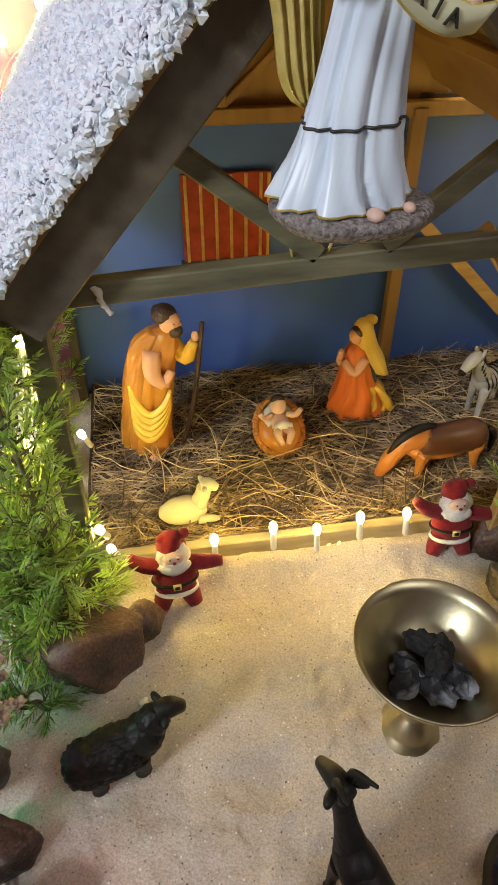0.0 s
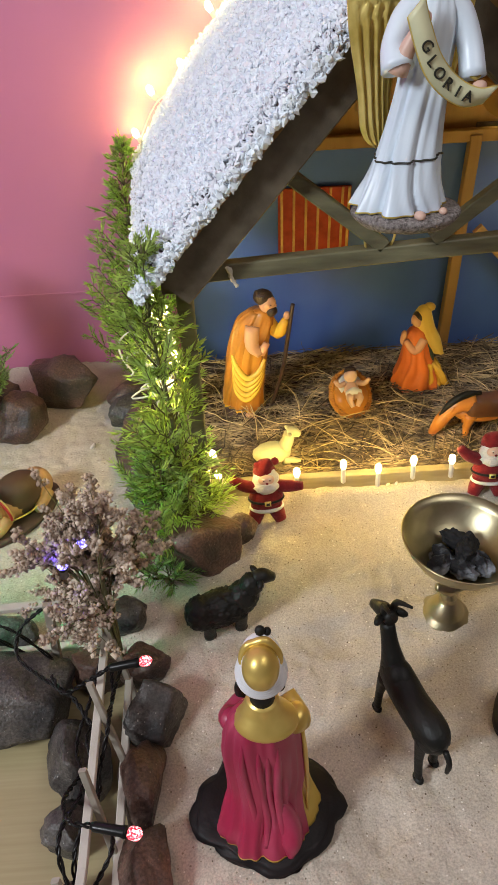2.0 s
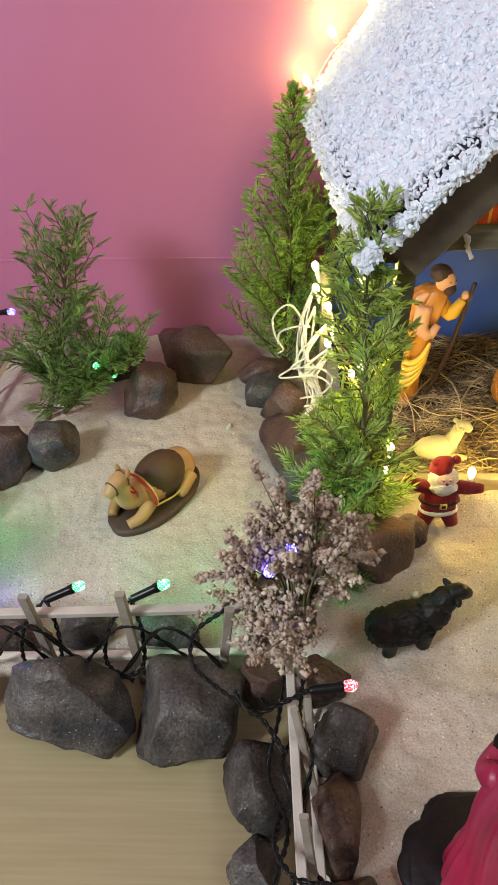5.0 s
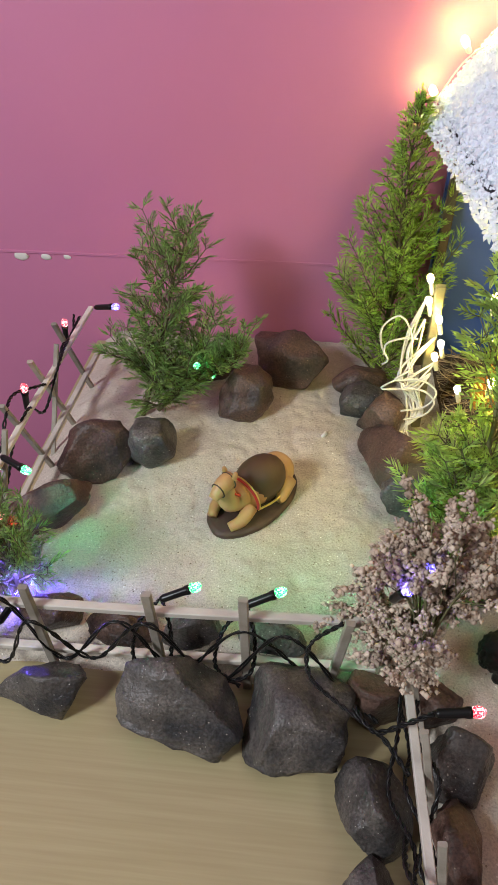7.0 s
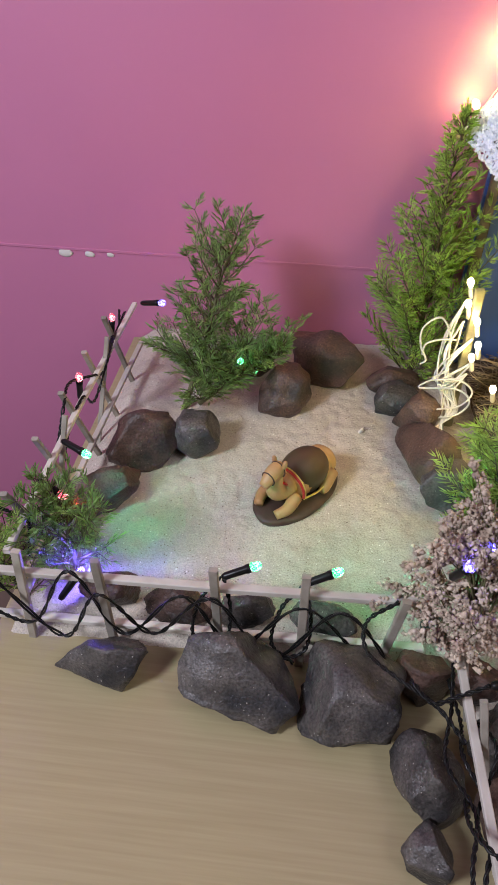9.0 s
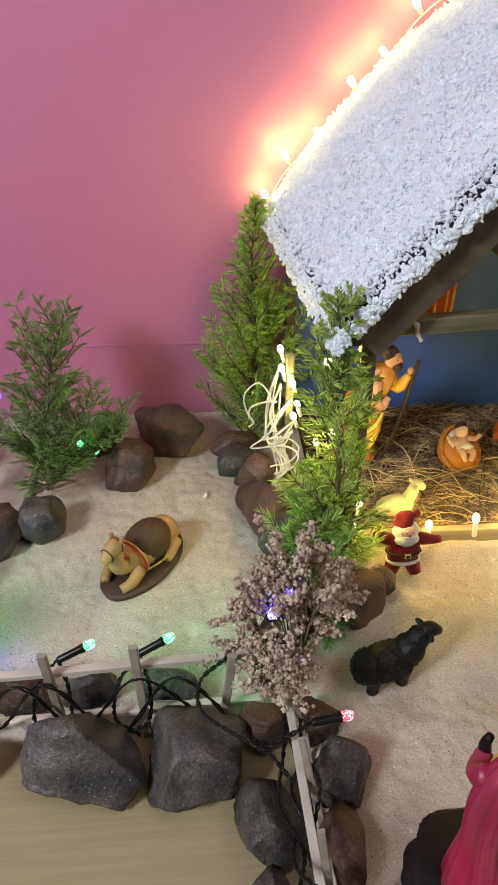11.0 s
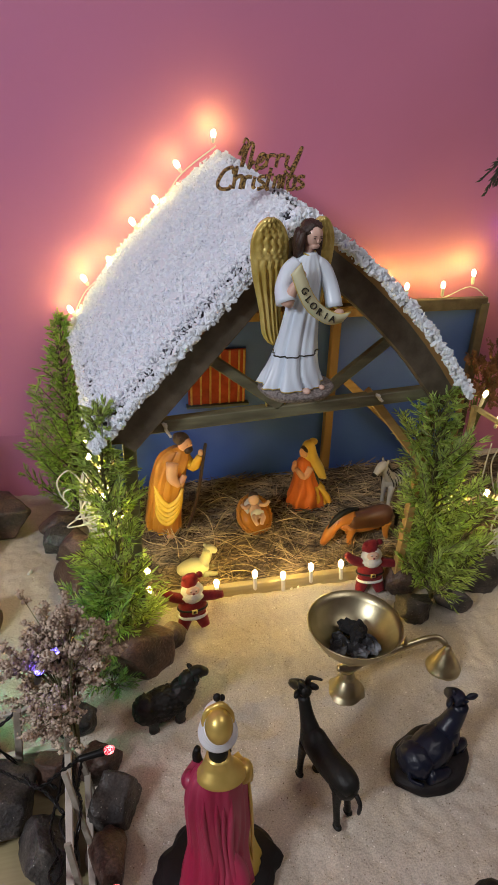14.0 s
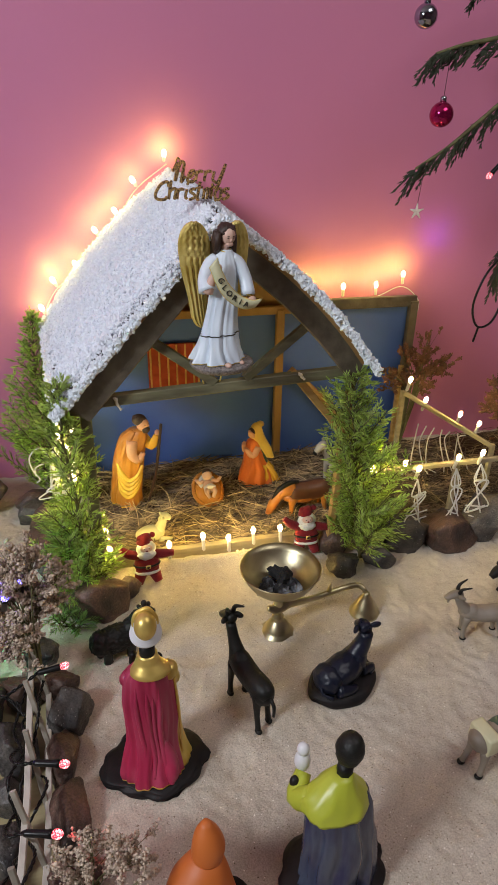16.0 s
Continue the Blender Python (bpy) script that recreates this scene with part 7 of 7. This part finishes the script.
led((-0.455, 0.402, 0.100), (1, -0.4, -0.2), "g", 0.30)
led((-0.462, 0.345, 0.095), (1, -0.4, -0.2), "r", 0.02)
led((-0.435, 0.690, 0.125), (1, -0.2, 0.2), "b", 0.02)
led((-0.318, 0.630, 0.080), (0.3, -0.6, 0.6), "g", 0.02)
led((-0.300, 0.640, 0.060), (0.3, -0.6, 0.6), "g", 0.0)



def twisted(pts, gap=0.0012, pitch=0.016):
    """Two strands wound round one another along a path."""
    rows = [Vector(r) for r in spline(pts, len(pts) * 8)]
    pair, run = ([], []), 0.0
    for k, p in enumerate(rows):
        d = (rows[min(k + 1, len(rows) - 1)] - rows[max(k - 1, 0)]).normalized()
        run += (p - rows[max(k - 1, 0)]).length
        a = d.orthogonal().normalized()
        b = d.cross(a)
        o = (a * math.cos(run / pitch * 6.28) + b * math.sin(run / pitch * 6.28)) * gap
        pair[0].append(tuple(p + o))
        pair[1].append(tuple(p - o))
    return list(pair)


rnd = random.Random(44)
runs = []
# long swags between the rails of the front fence, lying on the upper rail at each crest
for strand in range(2):
    pts = [(-0.53, 0.254, 0.070 - 0.03 * strand)]
    x, high = -0.50 + 0.03 * strand, strand == 0
    while x < -0.15:
        pts.append((x, 0.250 + 0.004 * strand + 0.006 * rnd.uniform(-1, 1), rnd.uniform(0.076, 0.092) if high else rnd.uniform(0.0, 0.018)))
        x += rnd.uniform(0.042, 0.062)
        high = not high
    runs.append(pts + [(-0.125, 0.240, 0.010), (-0.098, 0.222, 0.004)])
for x in (-0.264, -0.190):
    runs.append([(x - 0.028, 0.276, 0.080), (x - 0.046, 0.262, 0.060), (x - 0.052, 0.252, 0.020), (x - 0.03, 0.246, 0.0)])
    runs.append([(x - 0.026, 0.277, 0.078), (x - 0.018, 0.262, 0.050), (x - 0.022, 0.250, 0.015), (x - 0.05, 0.246, 0.002)])
for strand in range(3):
    pts = []
    for k in range(13):
        y = 0.235 - k * 0.042
        pts.append((-0.092 + 0.012 * strand + 0.012 * rnd.uniform(-1, 1), y, 0.045 + 0.028 * rnd.uniform(-1, 1)))
    runs.append(pts)
runs.append([(-0.135, 0.262, 0.088), (-0.160, 0.252, 0.070), (-0.160, 0.228, 0.062), (-0.135, 0.205, 0.062), (-0.105, 0.185, 0.060), (-0.085, 0.160, 0.055)])
runs.append([(-0.069, 0.193, 0.086), (-0.090, 0.188, 0.075), (-0.110, 0.185, 0.066), (-0.125, 0.205, 0.062)])
runs.append([(-0.068, 0.068, 0.089), (-0.084, 0.074, 0.084), (-0.094, 0.095, 0.070), (-0.090, 0.12, 0.05)])
runs.append([(-0.072, -0.006, 0.089), (-0.088, 0.0, 0.080), (-0.095, 0.02, 0.06), (-0.09, 0.05, 0.04)])
for strand in range(2):
    pts = []
    for k in range(11):
        y = 0.30 + k * 0.041
        pts.append((-0.496 + 0.006 * strand + 0.008 * rnd.uniform(-1, 1), y, 0.085 + 0.035 * rnd.uniform(-1, 1)))
    runs.append(pts)
cable("black cable of coloured lights wound round the stick fence", [q for r in runs for q in twisted(r)], 0.0011, CABLE_B, per=2)


# ---- decorated fir at the side ----
fir = thing("fir_tree", "dark green artificial fir branches hung with baubles", "fir tree", (1.0, 0.68, TABLE_Z))
o = Vector((1.0, 0.68, TABLE_Z))
bm = bmesh.new()
tube(bm, [(0, 0, 0), (0, 0, 0.5), (0, 0, 1.15)], [0.014, 0.011, 0.004], seg=10)
part("trunk", bm, TWIG, fir)
BRANCHES = [((1.0, 0.68, 0.66), (0.80, 0.65, 0.735), (0.707, 0.64, 0.704), (0.644, 0.64, 0.655), (0.575, 0.64, 0.612)), ((1.0, 0.68, 0.78), (0.80, 0.66, 0.81), (0.70, 0.65, 0.80), (0.64, 0.645, 0.790), (0.585, 0.64, 0.775)), ((1.0, 0.68, 0.52), (0.90, 0.66, 0.56), (0.82, 0.65, 0.54), (0.78, 0.645, 0.49), (0.765, 0.64, 0.44)),
            ((1.0, 0.68, 0.95), (0.85, 0.66, 0.97), (0.75, 0.65, 0.95), (0.70, 0.645, 0.92), (0.65, 0.64, 0.88)), ((1.0, 0.68, 0.74), (0.88, 0.62, 0.80), (0.80, 0.60, 0.78), (0.76, 0.59, 0.755), (0.72, 0.585, 0.73))]
rnd = random.Random(71)
for pts in BRANCHES:
    rows = spline([Vector(p) - o for p in pts], 46)
    bm = bmesh.new()
    tube(bm, [tuple(r) for r in rows[::9]], [0.005, 0.0045, 0.004, 0.0035, 0.003, 0.002], seg=6, n=24)
    br = part("branch", bm, TWIG, fir)
    vs, fs = [], []
    for k in range(6, 46, 3):
        p = Vector(rows[k])
        d = (p - Vector(rows[k - 1])).normalized()
        for j in range(3):
            way = (d * rnd.uniform(0.8, 1.3) + Vector((rnd.gauss(0, 0.15), rnd.gauss(0, 0.35), rnd.uniform(-0.9, -0.15)))).normalized()
            ln = rnd.uniform(0.030, 0.052)
            for q in range(30):
                f = q / 30
                c = p + way * ln * f + Vector((0, 0, -0.012 * f * f))
                nd = (way * 1.6 + Vector((rnd.gauss(0, 0.45), rnd.gauss(0, 0.45), rnd.gauss(-0.1, 0.4)))).normalized()
                needles(vs, fs, c, nd, rnd.uniform(0.010, 0.016) * (1.05 - 0.4 * f), 0.0017, rnd)
    nob = from_lists("needles", vs, fs, FIR)
    nob.parent = br
    tagged(nob, "drooping dark green fronds", kind="stuff")
for c, r, m, word, top in (((0.597, 0.620, 0.692), 0.0185, BALL_M, "magenta", (0.61, 0.64, 0.782)), ((0.560, 0.640, 0.822), 0.017, BALL_S, "silver", (0.645, 0.64, 0.876))):
    bauble = thing("bauble", f"shiny {word} bauble hanging from the fir", "bauble", c, "baubles on the fir")
    bm = bmesh.new()
    ball(bm, (0, 0, 0), r, sub=4)
    part("globe", bm, m, bauble)
    bm = bmesh.new()
    lathe(bm, [(0.0048, r * 0.94), (0.0048, r * 0.94 + 0.007), (0.0020, r * 0.94 + 0.009)], seg=14)
    part("cap", bm, BALL_S, bauble, "silver cap")
    bm = bmesh.new()
    tube(bm, [(0, 0, r + 0.008), Vector(top) - Vector(c)], 0.0005, seg=4)
    part("thread", bm, CABLE_B, bauble)
star = thing("star", "small pale star hanging from the fir", "star", (0.587, 0.64, 0.545))
bm = bmesh.new()
for k in range(5):
    a = math.radians(90 + 72 * k)
    tube(bm, [(0, 0, 0), (0.013 * math.cos(a), 0, 0.013 * math.sin(a))], [0.0035, 0.0008], seg=6)
part("points", bm, CHIP, star)
bm = bmesh.new()
tube(bm, [(0, 0, 0.012), (0.004, 0.0, 0.066)], 0.0005, seg=4)
part("thread", bm, CABLE_B, star)
cable("dark cable loop hanging below the fir branch", [[(0.772, 0.64, 0.47), (0.742, 0.64, 0.43), (0.728, 0.64, 0.375), (0.745, 0.64, 0.335), (0.775, 0.64, 0.345), (0.788, 0.64, 0.40), (0.775, 0.64, 0.468)], [(0.748, 0.64, 0.335), (0.742, 0.64, 0.305)]], 0.0022, CABLE_B, "cable_loop")
led((0.715, 0.64, 0.602), (-0.6, 0.0, -0.7), "r", 0.0)
cable("dark cable of a string light hung on the fir branch", [[(0.732, 0.64, 0.623), (0.745, 0.642, 0.650), (0.748, 0.642, 0.690), (0.742, 0.642, 0.717)]], 0.0018, CABLE_B)
glow("string_glow", (0.74, 0.80, 0.47), 0.05, (0.25, 0.08, 1.0), 0.006)
